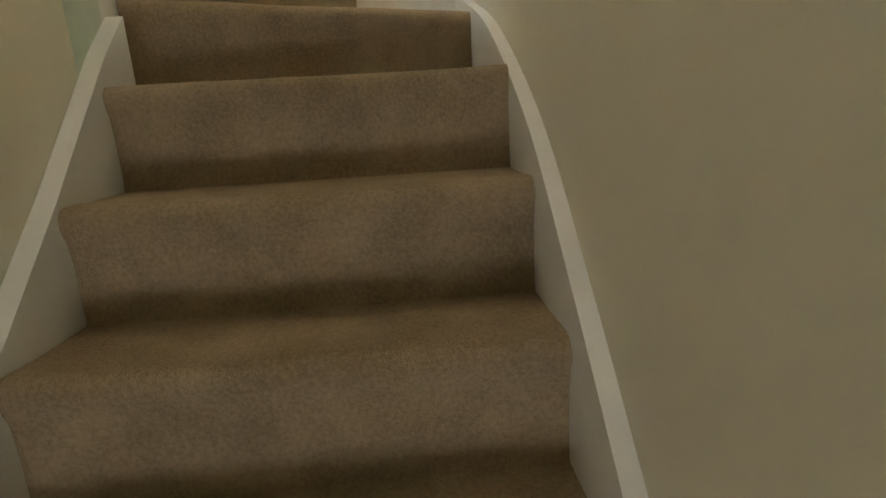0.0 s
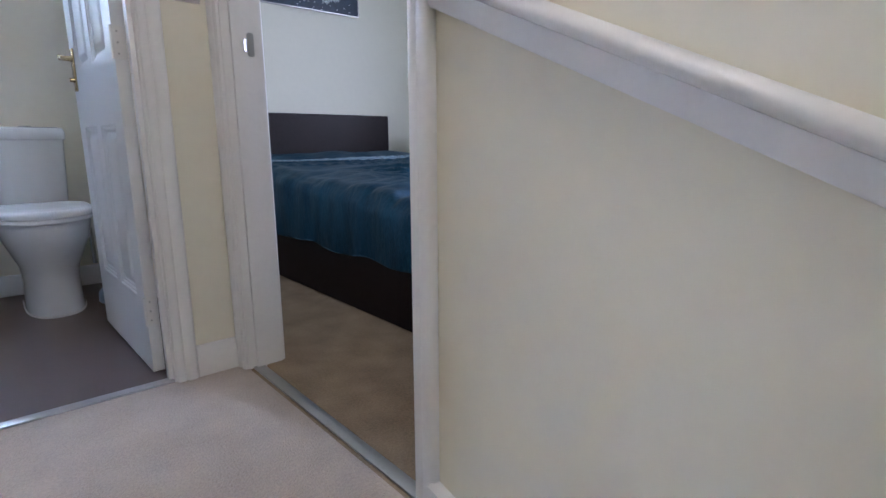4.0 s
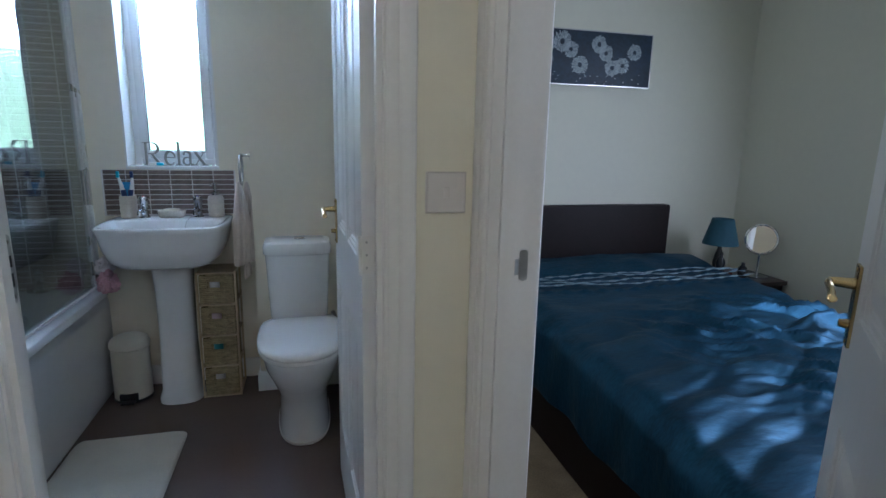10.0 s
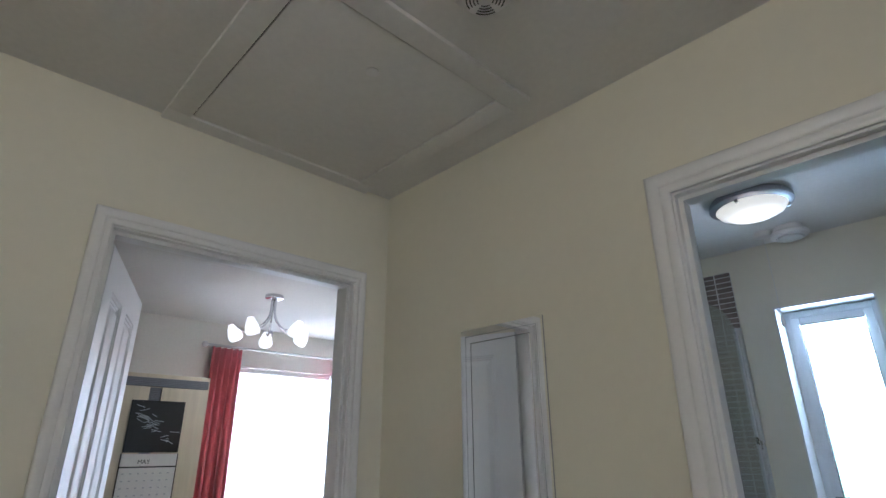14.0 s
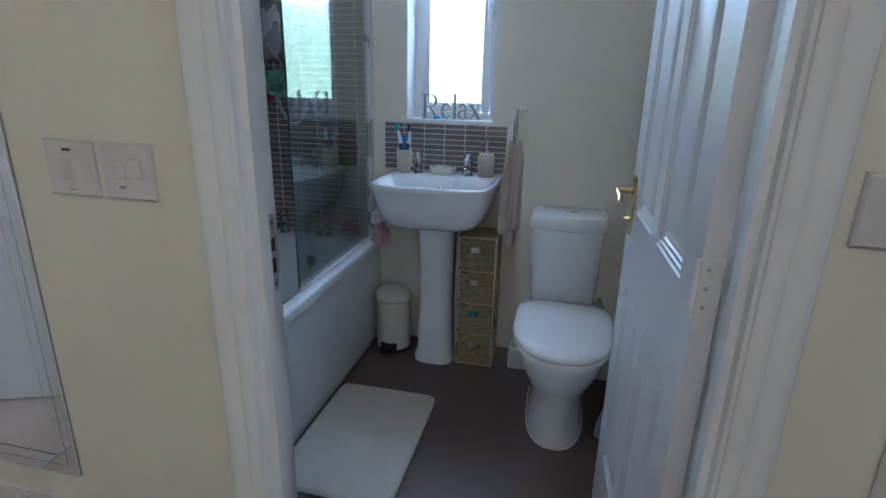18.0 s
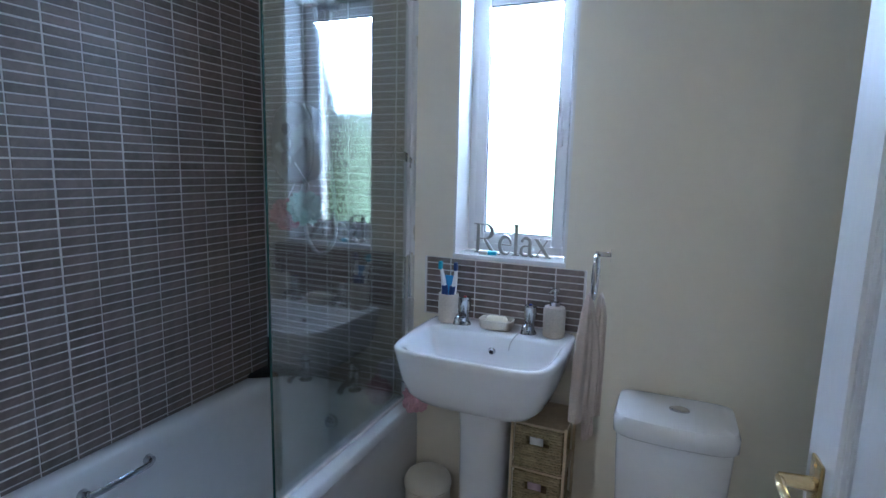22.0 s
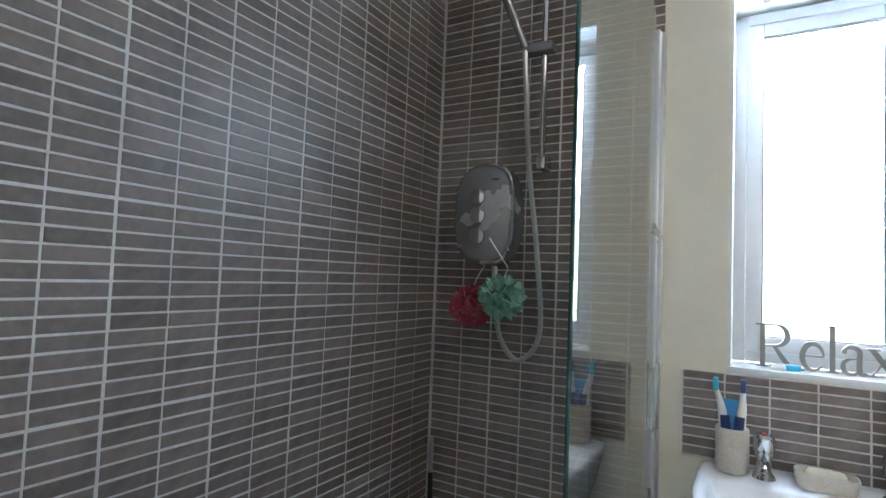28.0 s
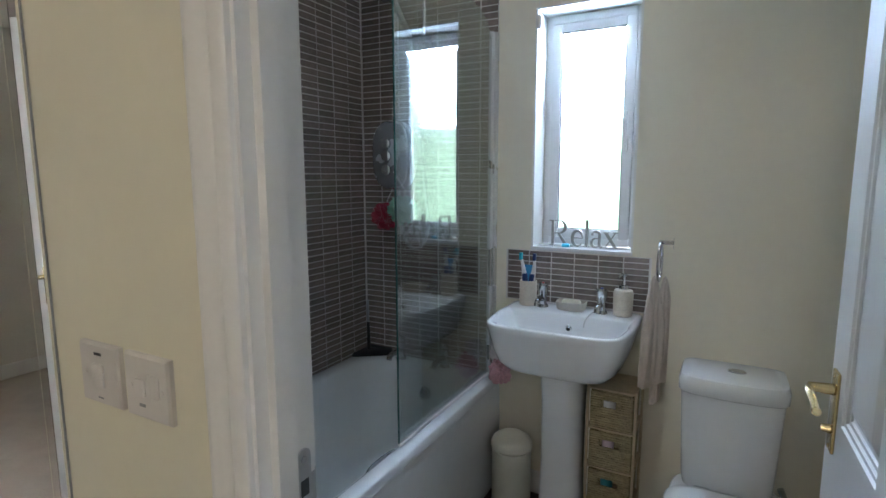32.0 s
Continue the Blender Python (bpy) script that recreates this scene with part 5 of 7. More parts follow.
# ---- doors, landing ----
def door_leaf(name, label, hinge, angle, width, side, handle_mat=BRASS, z0=0.006, height=1.978):
    """A four-panel leaf hung at hinge; it lies along its own +x, turned by angle; side: which face (+1 is +y) carries the knuckles."""
    t = thing(name, label, "door", (hinge[0], hinge[1], z0), turn=angle)
    th = 0.017
    st, mr = (0.100, 0.061) if width < 0.7 else (0.112, 0.095)
    xs = [(st, (width - mr) / 2), ((width + mr) / 2, width - st)]
    zs = [(0.235, 0.770), (0.967, height - 0.11)]
    holes = [(a, b, c, d) for a, b in xs for c, d in zs]
    bm = bmesh.new()
    cutx = sorted({0, width, *(v for p in xs for v in p)})
    cutz = sorted({0, height, *(v for p in zs for v in p)})
    grid = {}

    def vert(x, y, z):
        k = (round(x, 5), round(y, 5), round(z, 5))
        if k not in grid:
            grid[k] = bm.verts.new(k)
        return grid[k]
    for s in (-1, 1):
        y = s * th
        for a, b in zip(cutx, cutx[1:]):
            for c, d in zip(cutz, cutz[1:]):
                if (a, b, c, d) in holes:
                    # moulding steps down, then a raised field
                    prev = None
                    for ins, dep in ((0, 0), (0.003, 0.004), (0.009, 0.0045), (0.012, 0.0085), (0.018, 0.009), (0.021, 0.012), (0.027, 0.012), (0.046, 0.0025), (0.049, 0.0015)):
                        loop = [vert(a + ins, y - s * dep, c + ins), vert(b - ins, y - s * dep, c + ins), vert(b - ins, y - s * dep, d - ins), vert(a + ins, y - s * dep, d - ins)]
                        if prev:
                            for i in range(4):
                                bm.faces.new((prev[i], prev[(i + 1) % 4], loop[(i + 1) % 4], loop[i]))
                        prev = loop
                    bm.faces.new(prev)
                else:
                    bm.faces.new((vert(a, y, c), vert(b, y, c), vert(b, y, d), vert(a, y, d)))
    for i, (u, v) in enumerate(zip(cutx, cutx[1:])):
        for z in (0, height):
            bm.faces.new((vert(u, -th, z), vert(v, -th, z), vert(v, th, z), vert(u, th, z)))
    for u, v in zip(cutz, cutz[1:]):
        for x in (0, width):
            bm.faces.new((vert(x, -th, u), vert(x, -th, v), vert(x, th, v), vert(x, th, u)))
    part("leaf", bm, DOORP, t, smooth=25)
    hz, hx = 0.985, width - 0.052
    for s in (-1, 1):
        pl = part("handle_plate", boxes((hx - 0.021, s * th, hz - 0.085, hx + 0.021, s * (th + 0.006), hz + 0.065), bevel=0.003), handle_mat, t, "brass backplate")
        part("lever_boss", tube([(hx, s * th, hz + 0.03), (hx, s * (th + 0.045), hz + 0.03)], [0.011, 0.008], 14), handle_mat, pl)
        part("lever", tube(curve_pts([(hx, s * (th + 0.043), hz + 0.03), (hx - 0.03, s * (th + 0.047), hz + 0.033), (hx - 0.065, s * (th + 0.045), hz + 0.026), (hx - 0.09, s * (th + 0.046), hz + 0.018), (hx - 0.10, s * (th + 0.046), hz + 0.022)], 5), [0.006] * 18 + [0.007, 0.008, 0.006], 10), handle_mat, pl, "brass lever")
        part("turn_knob", tube([(hx, s * (th + 0.006), hz - 0.045), (hx, s * (th + 0.02), hz - 0.045)], [0.009, 0.007], 14), handle_mat, pl)
        for dz in (-0.077, 0.057):
            part("screw", tube([(hx, s * (th + 0.005), hz + dz), (hx, s * (th + 0.0075), hz + dz)], 0.0035, 10), handle_mat, pl)
    part("latch_face", boxes((width - 0.0005, -0.011, hz - 0.03, width + 0.002, 0.011, hz + 0.05)), BRASS, t, "brass latch plate")
    for z in (0.20, 0.99, 1.74):
        hg = part("hinge", tube([(-0.004, side * (th + 0.004), z - 0.045), (-0.004, side * (th + 0.004), z + 0.045)], 0.0045, 12), GLOSS, t, "white painted hinge")
        part("hinge_leaf", boxes((0.0, side * th - 0.03 * side if side < 0 else th - 0.03, z - 0.045, -0.0025, side * th if side > 0 else -th, z + 0.045)), GLOSS, hg)
        for dz in (-0.03, 0.0, 0.03):
            part("screw", tube([(-0.002, side * 0.006, z + dz), (-0.0045, side * 0.006, z + dz)], 0.003, 8), STEEL, hg)
    return t


door_leaf("door_1", "white four-panel bathroom door standing open, brass handle", (BX1 - 0.018, 0.110), 91.8, 0.681, 1)
door_leaf("door_2", "white four-panel bedroom door standing open, brass handle", (XE + 0.105, -0.873), 44.3, 0.735, -1)
door_leaf("door_3", "white four-panel bedroom door standing open, brass handle", (XW - 0.10, W0 + 0.012), 159, 0.725, 1)

# strike plates on the frames
for nm, m in (("strike_plate", pose(BX0 + 0.0012, 0.066, 1.0, 0, 0, 90)), ("strike_plate", pose(XE + 0.080, E1 - 0.0012, 1.0, 0, 0, 180)), ("strike_plate", pose(XW - 0.078, W1 - 0.0012, 1.0, 0, 0, 180))):
    t = thing(nm, "worn steel latch strike plate let into the door frame", "strike plate", group="strike plates")
    t.matrix_world = m if m.translation.y > 0 else m @ Matrix.Diagonal((0.8, 1, 0.5, 1))
    outline = [(0.0125 * math.cos(a), 0.055 * (1 if math.sin(a) >= 0 else -1) + 0.0125 * math.sin(a)) for a in (2 * math.pi * k / 24 + 0.01 for k in range(24))]
    part("plate", rings([[(x, y, z) for x, z in outline] for y in (0.0, -0.0015)]), STEEL, t)
    part("lip", rings([[(0.0125, y, z), (0.022, y + 0.002, z), (0.028, y + 0.007, z), (0.028, y + 0.0085, z), (0.0215, y + 0.0035, z), (0.0125, y + 0.0015, z)] for y, z in ((-0.0015, -0.04), (-0.0015, 0.028))]), STEEL, t)
    for z0, z1 in ((-0.034, -0.008), (0.004, 0.026)):
        part("keep_hole", boxes((-0.0065, -0.0019, z0, 0.0075, -0.0014, z1)), BLACK, t, "dark latch hole")
    for z in (-0.053, 0.053):
        part("screw", tube([(0, -0.001, z), (0, -0.0028, z)], 0.0045, 12), CHROME, t)


# mirror on the landing wall
t = thing("wall_mirror", "tall narrow mirror with polished edges on the landing wall", "mirror", (-0.593, -0.001, 1.149))
w, hh = 0.160, 0.628
GREYEDGE = surf("grey_glass_edge", (0.30, 0.31, 0.31), 0.2, 0.05, bump=0)
part("backing", boxes((-w, -0.003, -hh, w, 0.0, hh)), GREYEDGE, t)
part("glass", rings([[(a * (w - i), -d, b * (hh - i)) for a, b in ((-1, -1), (1, -1), (1, 1), (-1, 1))] for i, d in ((0.0445, 0.003), (0.0445, 0.0060), (0.0455, 0.0066))]), MIRROR, t, smooth=None)
# mitred mirror strips round the edge, each tipped a little
for i0, i1, d0, d1 in ((0.0005, 0.0215, 0.0066, 0.0066), (0.0225, 0.0435, 0.0066, 0.0066)):
    for q in range(4):
        c = [(-1, -1), (1, -1), (1, 1), (-1, 1)][q:] + [(-1, -1), (1, -1), (1, 1), (-1, 1)][:q]
        (a0, b0), (a1, b1) = c[0], c[1]
        strip = [(a0 * (w - i0), -d0, b0 * (hh - i0)), (a1 * (w - i0), -d0, b1 * (hh - i0)), (a1 * (w - i1), -d1, b1 * (hh - i1)), (a0 * (w - i1), -d1, b0 * (hh - i1))]
        part("border_strip", rings([[(x, -0.003, z) for x, y, z in strip], strip]), MIRROR, t, smooth=None)


def wall_plate(name, label, category, x, z, w, kind):
    t = thing(name, label, category, (x, -0.0005, z))
    part("plate", rings([[(a * (w / 2 - i), -d, b * (0.043 - i)) for a, b in ((-1, -1), (1, -1), (1, 1), (-1, 1))] for i, d in ((0, 0), (0, 0.006), (0.003, 0.009))]), SWITCHP, t, smooth=40)
    if kind == "pull":
        part("rocker", boxes((-0.012, -0.013, -0.018, 0.012, -0.008, 0.016), bevel=0.003), SWITCHP, t)
        part("indicator", boxes((-0.008, -0.0096, 0.027, 0.008, -0.0088, 0.031)), BLACK, t, "dark indicator window")
        part("legend", boxes((-0.006, -0.0096, -0.034, 0.006, -0.0088, -0.032)), surf("grey_print", (0.3, 0.3, 0.3), 0.6, bump=0), t)
    elif kind == "fan":
        part("rocker", boxes((-0.020, -0.013, -0.012, 0.0, -0.008, 0.012), bevel=0.003), SWITCHP, t)
        part("fuse_door", boxes((0.006, -0.0115, -0.010, 0.028, -0.008, 0.020), bevel=0.003), SWITCHP, t)
        part("legend", boxes((-0.016, -0.0096, -0.026, -0.004, -0.0088, -0.022)), surf("grey_print", (0.3, 0.3, 0.3), 0.6, bump=0), t)
    elif kind == "light":
        part("rocker", boxes((-0.006, -0.0125, -0.011, 0.006, -0.008, 0.011), bevel=0.002), SWITCHP, t)
    else:
        for s in (-1, 1):
            part("rocker", boxes((s * 0.012 - 0.006, -0.0125, 0.012, s * 0.012 + 0.006, -0.008, 0.03), bevel=0.002), SWITCHP, t)
            for dx, z0, a, b in ((0, 0.0, 0.004, 0.009), (-0.011, -0.022, 0.008, 0.004), (0.011, -0.022, 0.008, 0.004)):
                part("pin_hole", boxes((s * 0.043 + dx - a / 2, -0.0096, z0 - b / 2, s * 0.043 + dx + a / 2, -0.0088, z0 + b / 2)), BLACK, t)
    for s in (-1, 1):
        part("screw", tube([(s * (w / 2 - 0.013), -0.0085, 0), (s * (w / 2 - 0.013), -0.0098, 0)], 0.0035, 10), SWITCHP, t)
    return t


wall_plate("shaver_switch", "white isolator switch plate with a dark indicator", "switch", -0.312, 1.136, 0.090, "pull")
wall_plate("fan_switch", "white fused fan switch plate", "switch", -0.208, 1.136, 0.090, "fan")
wall_plate("double_socket", "white double wall socket low on the landing wall", "socket", -0.588, 0.42, 0.147, "socket")
wall_plate("light_switch", "white single light switch between the two doors", "switch", 0.81, 1.149, 0.086, "light")

# loft hatch
t = thing("loft_hatch", "white painted loft hatch with a flat timber surround", "loft hatch", (-0.755, -0.505, CEIL))
HX, HYh = 0.35, 0.315
part("surround", boxes((-HX - 0.07, -HYh - 0.07, -0.014, -HX, HYh + 0.07, 0), (HX, -HYh - 0.07, -0.014, HX + 0.07, HYh + 0.07, 0), (-HX, HYh, -0.014, HX, HYh + 0.07, 0), (-HX, -HYh - 0.07, -0.014, HX, -HYh, 0), bevel=0.004), CEILP, t)
part("gap", boxes((-HX, -HYh, -0.002, HX, HYh, -0.0005)), BLACK, t, "dark gap round the hatch")
part("panel", boxes((-HX + 0.004, -HYh + 0.004, -0.009, HX - 0.004, HYh - 0.004, -0.0022), bevel=0.002), CEILP, t)
part("lock", lathe([(0.018, -0.009), (0.018, -0.012), (0.012, -0.013), (0.0, -0.011)], (0.20, -0.03, 0), 20, cap=False), PLASTIC, t)
# smoke alarm
t = thing("smoke_alarm", "round white smoke alarm with a slotted grille", "smoke alarm", (-0.155, -0.52, CEIL))
part("base", lathe([(0.075, 0), (0.078, -0.006), (0.072, -0.014), (0.055, -0.02), (0.055, -0.024)], seg=36), PLASTIC, t)
part("cover", lathe([(0.052, -0.024), (0.054, -0.030), (0.05, -0.042), (0.045, -0.045), (0.0, -0.045)], seg=36, cap=False), PLASTIC, t)
for k in range(4):
    for r in (0.018, 0.026, 0.034, 0.042):
        a0 = math.pi / 2 * k + 0.18
        pts = [(r * math.cos(a0 + u * 0.12), r * math.sin(a0 + u * 0.12), -0.0453) for u in range(10)]
        part("slot", tube(pts, 0.0016, 5), surf("dark_slot", (0.05, 0.05, 0.05), 0.7, bump=0) if not (k or r > 0.02) else bpy.data.materials["dark_slot"], t)

# ceiling lamp added out of view, to fill landing and stairs with light
t = thing("landing_lamp", "flush round ceiling lamp with opal glass, added unseen as fill light", "ceiling lamp", (0.42, -1.52, CEIL))
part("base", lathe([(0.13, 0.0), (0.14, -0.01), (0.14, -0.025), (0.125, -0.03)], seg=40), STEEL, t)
part("diffuser", lathe([(0.125, -0.028), (0.11, -0.05), (0.07, -0.066), (0.0, -0.07)], seg=40, cap=False), glow("fill_lamp_glass", (1.0, 0.86, 0.62), 3.0), t, "lit opal glass")
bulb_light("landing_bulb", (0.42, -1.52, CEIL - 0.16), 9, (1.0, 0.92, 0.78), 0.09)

# ---- bright bedroom ----
MAPLE = surf("pale_maple", (0.70, 0.62, 0.46), 0.42, 0.08, 2.5, 30, 0.05, 60, stretch=(1, 1, 0.08), rvar=0.05)
DARKSTEEL = surf("satin_nickel", (0.42, 0.40, 0.37), 0.38, 0.05, metal=0.8, bump=0)
GREYW = surf("grey_ribbed_laminate", (0.22, 0.23, 0.26), 0.4, 0.1, 6, 80, 0.05)
wardrobe = thing("wardrobe", "pale maple wardrobe with a grey ribbed centre stripe and drawers", "wardrobe", (-3.34, -0.152, 0))
WF, W_Y0, W_Y1, WH = -3.34, -0.49, 0.187, 1.885
sub("carcass", boxes((B2_X + 0.004, W_Y0, 0.0, WF - 0.02, W_Y1, WH), bevel=0.003), MAPLE, wardrobe)
ym = (W_Y0 + W_Y1) / 2


def ridged(y0, y1, z0, z1):
    """A strip with level ridges across it."""
    n = int((z1 - z0) / 0.011)
    prof = [(WF - 0.022, z0)]
    for k in range(n):
        z = z0 + k * (z1 - z0) / n
        p = (z1 - z0) / n
        prof += [(WF - 0.008, z + 0.1 * p), (WF - 0.002, z + 0.2 * p), (WF - 0.002, z + 0.8 * p), (WF - 0.008, z + 0.9 * p)]
    prof.append((WF - 0.022, z1))
    return rings([[(x, y, z) for x, z in prof] for y in (y0, y1)])


for y0, y1, ky in ((W_Y0 + 0.014, ym - 0.034, ym - 0.06), (ym + 0.034, W_Y1 - 0.014, ym + 0.06)):
    d = sub("door", boxes((WF - 0.02, y0, 0.405, WF, y1, WH - 0.085), bevel=0.003), MAPLE, wardrobe)
    sub("knob", boxes((WF, ky - 0.008, 1.03, WF + 0.018, ky + 0.008, 1.075), bevel=0.004), STEEL, d)
for z0, z1 in ((0.07, 0.23), (0.237, 0.398)):
    for y0, y1 in ((W_Y0 + 0.014, ym - 0.003), (ym + 0.003, W_Y1 - 0.014)):
        d = sub("drawer_front", boxes((WF - 0.02, y0, z0, WF, y1, z1), bevel=0.003), MAPLE, wardrobe)
        yc, zc = (y0 + y1) / 2, (z0 + z1) / 2 + 0.02
        sub("bar_handle", tube([(WF, yc - 0.07, zc), (WF + 0.02, yc - 0.06, zc), (WF + 0.022, yc, zc + 0.003), (WF + 0.02, yc + 0.06, zc), (WF, yc + 0.07, zc)], 0.008, 8), DARKSTEEL, d)
for nm, y0, y1, z0, z1 in (("stripe", ym - 0.032, ym + 0.032, 0.405, WH - 0.085), ("cornice", W_Y0 + 0.014, W_Y1 - 0.014, WH - 0.08, WH - 0.025), ("plinth", W_Y0 + 0.014, W_Y1 - 0.014, 0.012, 0.065)):
    sub(nm, ridged(y0, y1, z0, z1), GREYW, wardrobe, "grey ribbed strip")
# calendar hung on the wardrobe
cal = thing("wall_calendar", "hanging calendar with a dark photograph above a May page", "calendar", (WF + 0.004, -0.12, 1.4))
part("photo", boxes((0.0, -0.158, 0.012, 0.004, 0.158, 0.318)), surf("dark_photo", (0.012, 0.012, 0.014), 0.3, 0.2), cal)
rnd = random.Random(4)
for k in range(34):
    u = rnd.random()
    y, z = -0.10 + 0.2 * u + rnd.gauss(0, 0.012), 0.23 - 0.13 * u + rnd.gauss(0, 0.022)
    ln = rnd.uniform(0.008, 0.03)
    m = surf("photo_silver", (0.45, 0.46, 0.48), 0.4, 0.2) if k == 0 else bpy.data.materials["photo_silver"]
    a = rnd.uniform(-0.7, 0.3)
    bm = boxes((0.004, -ln, -0.002, 0.0046, ln, 0.002))
    bmesh.ops.transform(bm, matrix=pose(0, y, z, math.degrees(a)), verts=bm.verts)
    part("streak", bm, m, cal)
part("sheet", boxes((0.0, -0.158, -0.31, 0.003, 0.158, 0.004)), surf("paper_white", (0.80, 0.79, 0.76), 0.7, 0.03), cal)
part("edge", boxes((0.0, -0.164, -0.318, 0.0026, -0.1575, 0.004), (0.0, 0.1575, -0.318, 0.0026, 0.164, 0.004), (0.0, -0.1575, -0.318, 0.0026, 0.1575, -0.3095)), BLACK, cal)
part("band", boxes((0.003, -0.158, -0.075, 0.0038, 0.158, -0.067)), BLACK, cal)
part("hanger", tube([(0.002, 0, 0.318), (0.002, 0.0, 0.40)], 0.003, 6), BLACK, cal)


def text_mesh(body, size, depth=0.0006):
    cu = bpy.data.curves.new("text", "FONT")
    cu.body, cu.size, cu.extrude, cu.align_x = body, size, depth, "CENTER"
    tmp = new("text_tmp", cu)
    me = bpy.data.meshes.new_from_object(tmp.evaluated_get(bpy.context.evaluated_depsgraph_get()))
    bpy.data.objects.remove(tmp)
    bm = bmesh.new()
    bm.from_mesh(me)
    return bm


_t = text_mesh("MAY", 0.034)
bmesh.ops.transform(_t, matrix=pose(0.0042, -0.03, -0.052, 90, 0, 90), verts=_t.verts)
part("month_text", _t, BLACK, cal, smooth=None)
for r in range(5):
    for q in range(7):
        part("date_mark", boxes((0.003, -0.14 + q * 0.042, -0.11 - r * 0.04, 0.0034, -0.128 + q * 0.042, -0.104 - r * 0.04)), surf("grey_ink", (0.5, 0.5, 0.52), 0.7, bump=0) if not (r or q) else bpy.data.materials["grey_ink"], cal)

WF = -3.4
chest = thing("chest_of_drawers", "pale maple chest of three drawers with grey ribbed trim", "chest of drawers", (WF, 0.4, 0))
C0, C1, CHH = 0.203, 0.597, 0.625
sub("carcass", boxes((B2_X + 0.1, C0, 0.0, WF - 0.02, C1, CHH - 0.02), bevel=0.003), MAPLE, chest)
sub("top", boxes((B2_X + 0.09, C0 - 0.008, CHH - 0.02, WF + 0.008, C1 + 0.008, CHH), bevel=0.006), MAPLE, chest)
for k in range(3):
    z0 = 0.085 + k * 0.150
    d = sub("drawer_front", boxes((WF - 0.02, C0 + 0.014, z0, WF, C1 - 0.014, z0 + 0.146), bevel=0.003), MAPLE, chest)
    sub("bar_handle", tube([(WF, 0.33, z0 + 0.09), (WF + 0.02, 0.34, z0 + 0.09), (WF + 0.022, 0.4, z0 + 0.093), (WF + 0.02, 0.46, z0 + 0.09), (WF, 0.47, z0 + 0.09)], 0.008, 8), DARKSTEEL, d)
for nm, z0, z1 in (("plinth", 0.012, 0.08), ("frieze", 0.537, 0.60)):
    sub(nm, ridged(C0 + 0.014, C1 - 0.014, z0, z1), GREYW, chest, "grey ribbed strip")
for k in range(5):
    t = thing("magazine", "magazine in a loose pile on the chest", "magazine", (-3.58 + 0.01 * k, 0.38 + 0.012 * ((k * 7) % 3), CHH + 0.0005 + 0.012 * k), "magazines on the chest", turn=90 + (-1) ** k * 5 * k)
    part("booklet", boxes((-0.13, -0.10, 0.0, 0.13, 0.10, 0.0115), bevel=0.002), surf("magazine_%d" % k, ((0.5, 0.5, 0.5), (0.3, 0.32, 0.38), (0.62, 0.6, 0.55), (0.2, 0.2, 0.22), (0.66, 0.66, 0.66))[k], 0.3, 0.25, 14, 30, 0), t)
t = thing("plastic_bag", "crumpled clear plastic bag on the magazines", "plastic bag", (-3.58, 0.42, CHH + 0.061))
bm = bmesh.new()
bmesh.ops.create_icosphere(bm, subdivisions=3, radius=0.1)
for v in bm.verts:
    nz = noise.noise(v.co * 22) * 0.035 + noise.noise(v.co * 55) * 0.012
    v.co = Vector((v.co.x * 0.9, v.co.y * 1.2, max(0, v.co.z * 0.32 + 0.03))) * (1 + nz * 6)
    v.co.z = max(0.0, v.co.z)
part("film", bm, surf("cloudy_plastic", (0.6, 0.62, 0.63), 0.18, 0.2, 20, 60, 0.3, 80), t, smooth=None)

# window with vertical blind, curtains, radiator
w3 = thing("window_2", "white plastic bedroom window behind a vertical blind", "window", kind="structure")
q0, q1, qz0, qz1 = B2WIN
part("reveal", boxes((B2_X - 0.12, q0 - 0.001, qz0, B2_X - 0.001, q0 + 0.008, qz1), (B2_X - 0.12, q1 - 0.008, qz0, B2_X - 0.001, q1 + 0.001, qz1), (B2_X - 0.12, q0 + 0.008, qz1 - 0.008, B2_X - 0.001, q1 - 0.008, qz1 + 0.001)), CEILP, w3)
part("window_sill", boxes((B2_X - 0.12, q0 - 0.04, qz0 - 0.02, B2_X + 0.035, q1 + 0.04, qz0 + 0.004), bevel=0.006), GLOSS, w3)
bm = bmesh.new()
for sp in ((q0 + 0.008, q0 + 0.06, qz0, qz1), (q1 - 0.06, q1 - 0.008, qz0, qz1), (q0 + 0.06, q1 - 0.06, qz1 - 0.06, qz1), (q0 + 0.06, q1 - 0.06, qz0, qz0 + 0.06), ((q0 + q1) / 2 - 0.03, (q0 + q1) / 2 + 0.03, qz0 + 0.06, qz1 - 0.06)):
    merge(bm, boxes((B2_X - 0.19, sp[0], sp[2] + 0.004, B2_X - 0.12, sp[1], sp[3] - 0.008), bevel=0.004))
part("frame", bm, UPVC, w3)
part("pane", boxes((B2_X - 0.16, q0 + 0.06, qz0 + 0.06, B2_X - 0.156, q1 - 0.06, qz1 - 0.06)), PANEGLASS, w3)
w3.children[-1].visible_shadow = False
blind = thing("vertical_blind", "white vertical slat blind across the bedroom window", "blind", (B2_X - 0.05, (q0 + q1) / 2, 0))
_bl, _n2, _l2, _b2 = _principled("blind_fabric")
_b2.inputs["Base Color"].default_value, _b2.inputs["Roughness"].default_value = (0.82, 0.82, 0.80, 1), 0.8
_tr, _mx = _n2.new("ShaderNodeBsdfTranslucent"), _n2.new("ShaderNodeMixShader")
_tr.inputs["Color"].default_value, _mx.inputs["Fac"].default_value = (0.85, 0.85, 0.83, 1), 0.55
_l2.new(_b2.outputs[0], _mx.inputs[1])
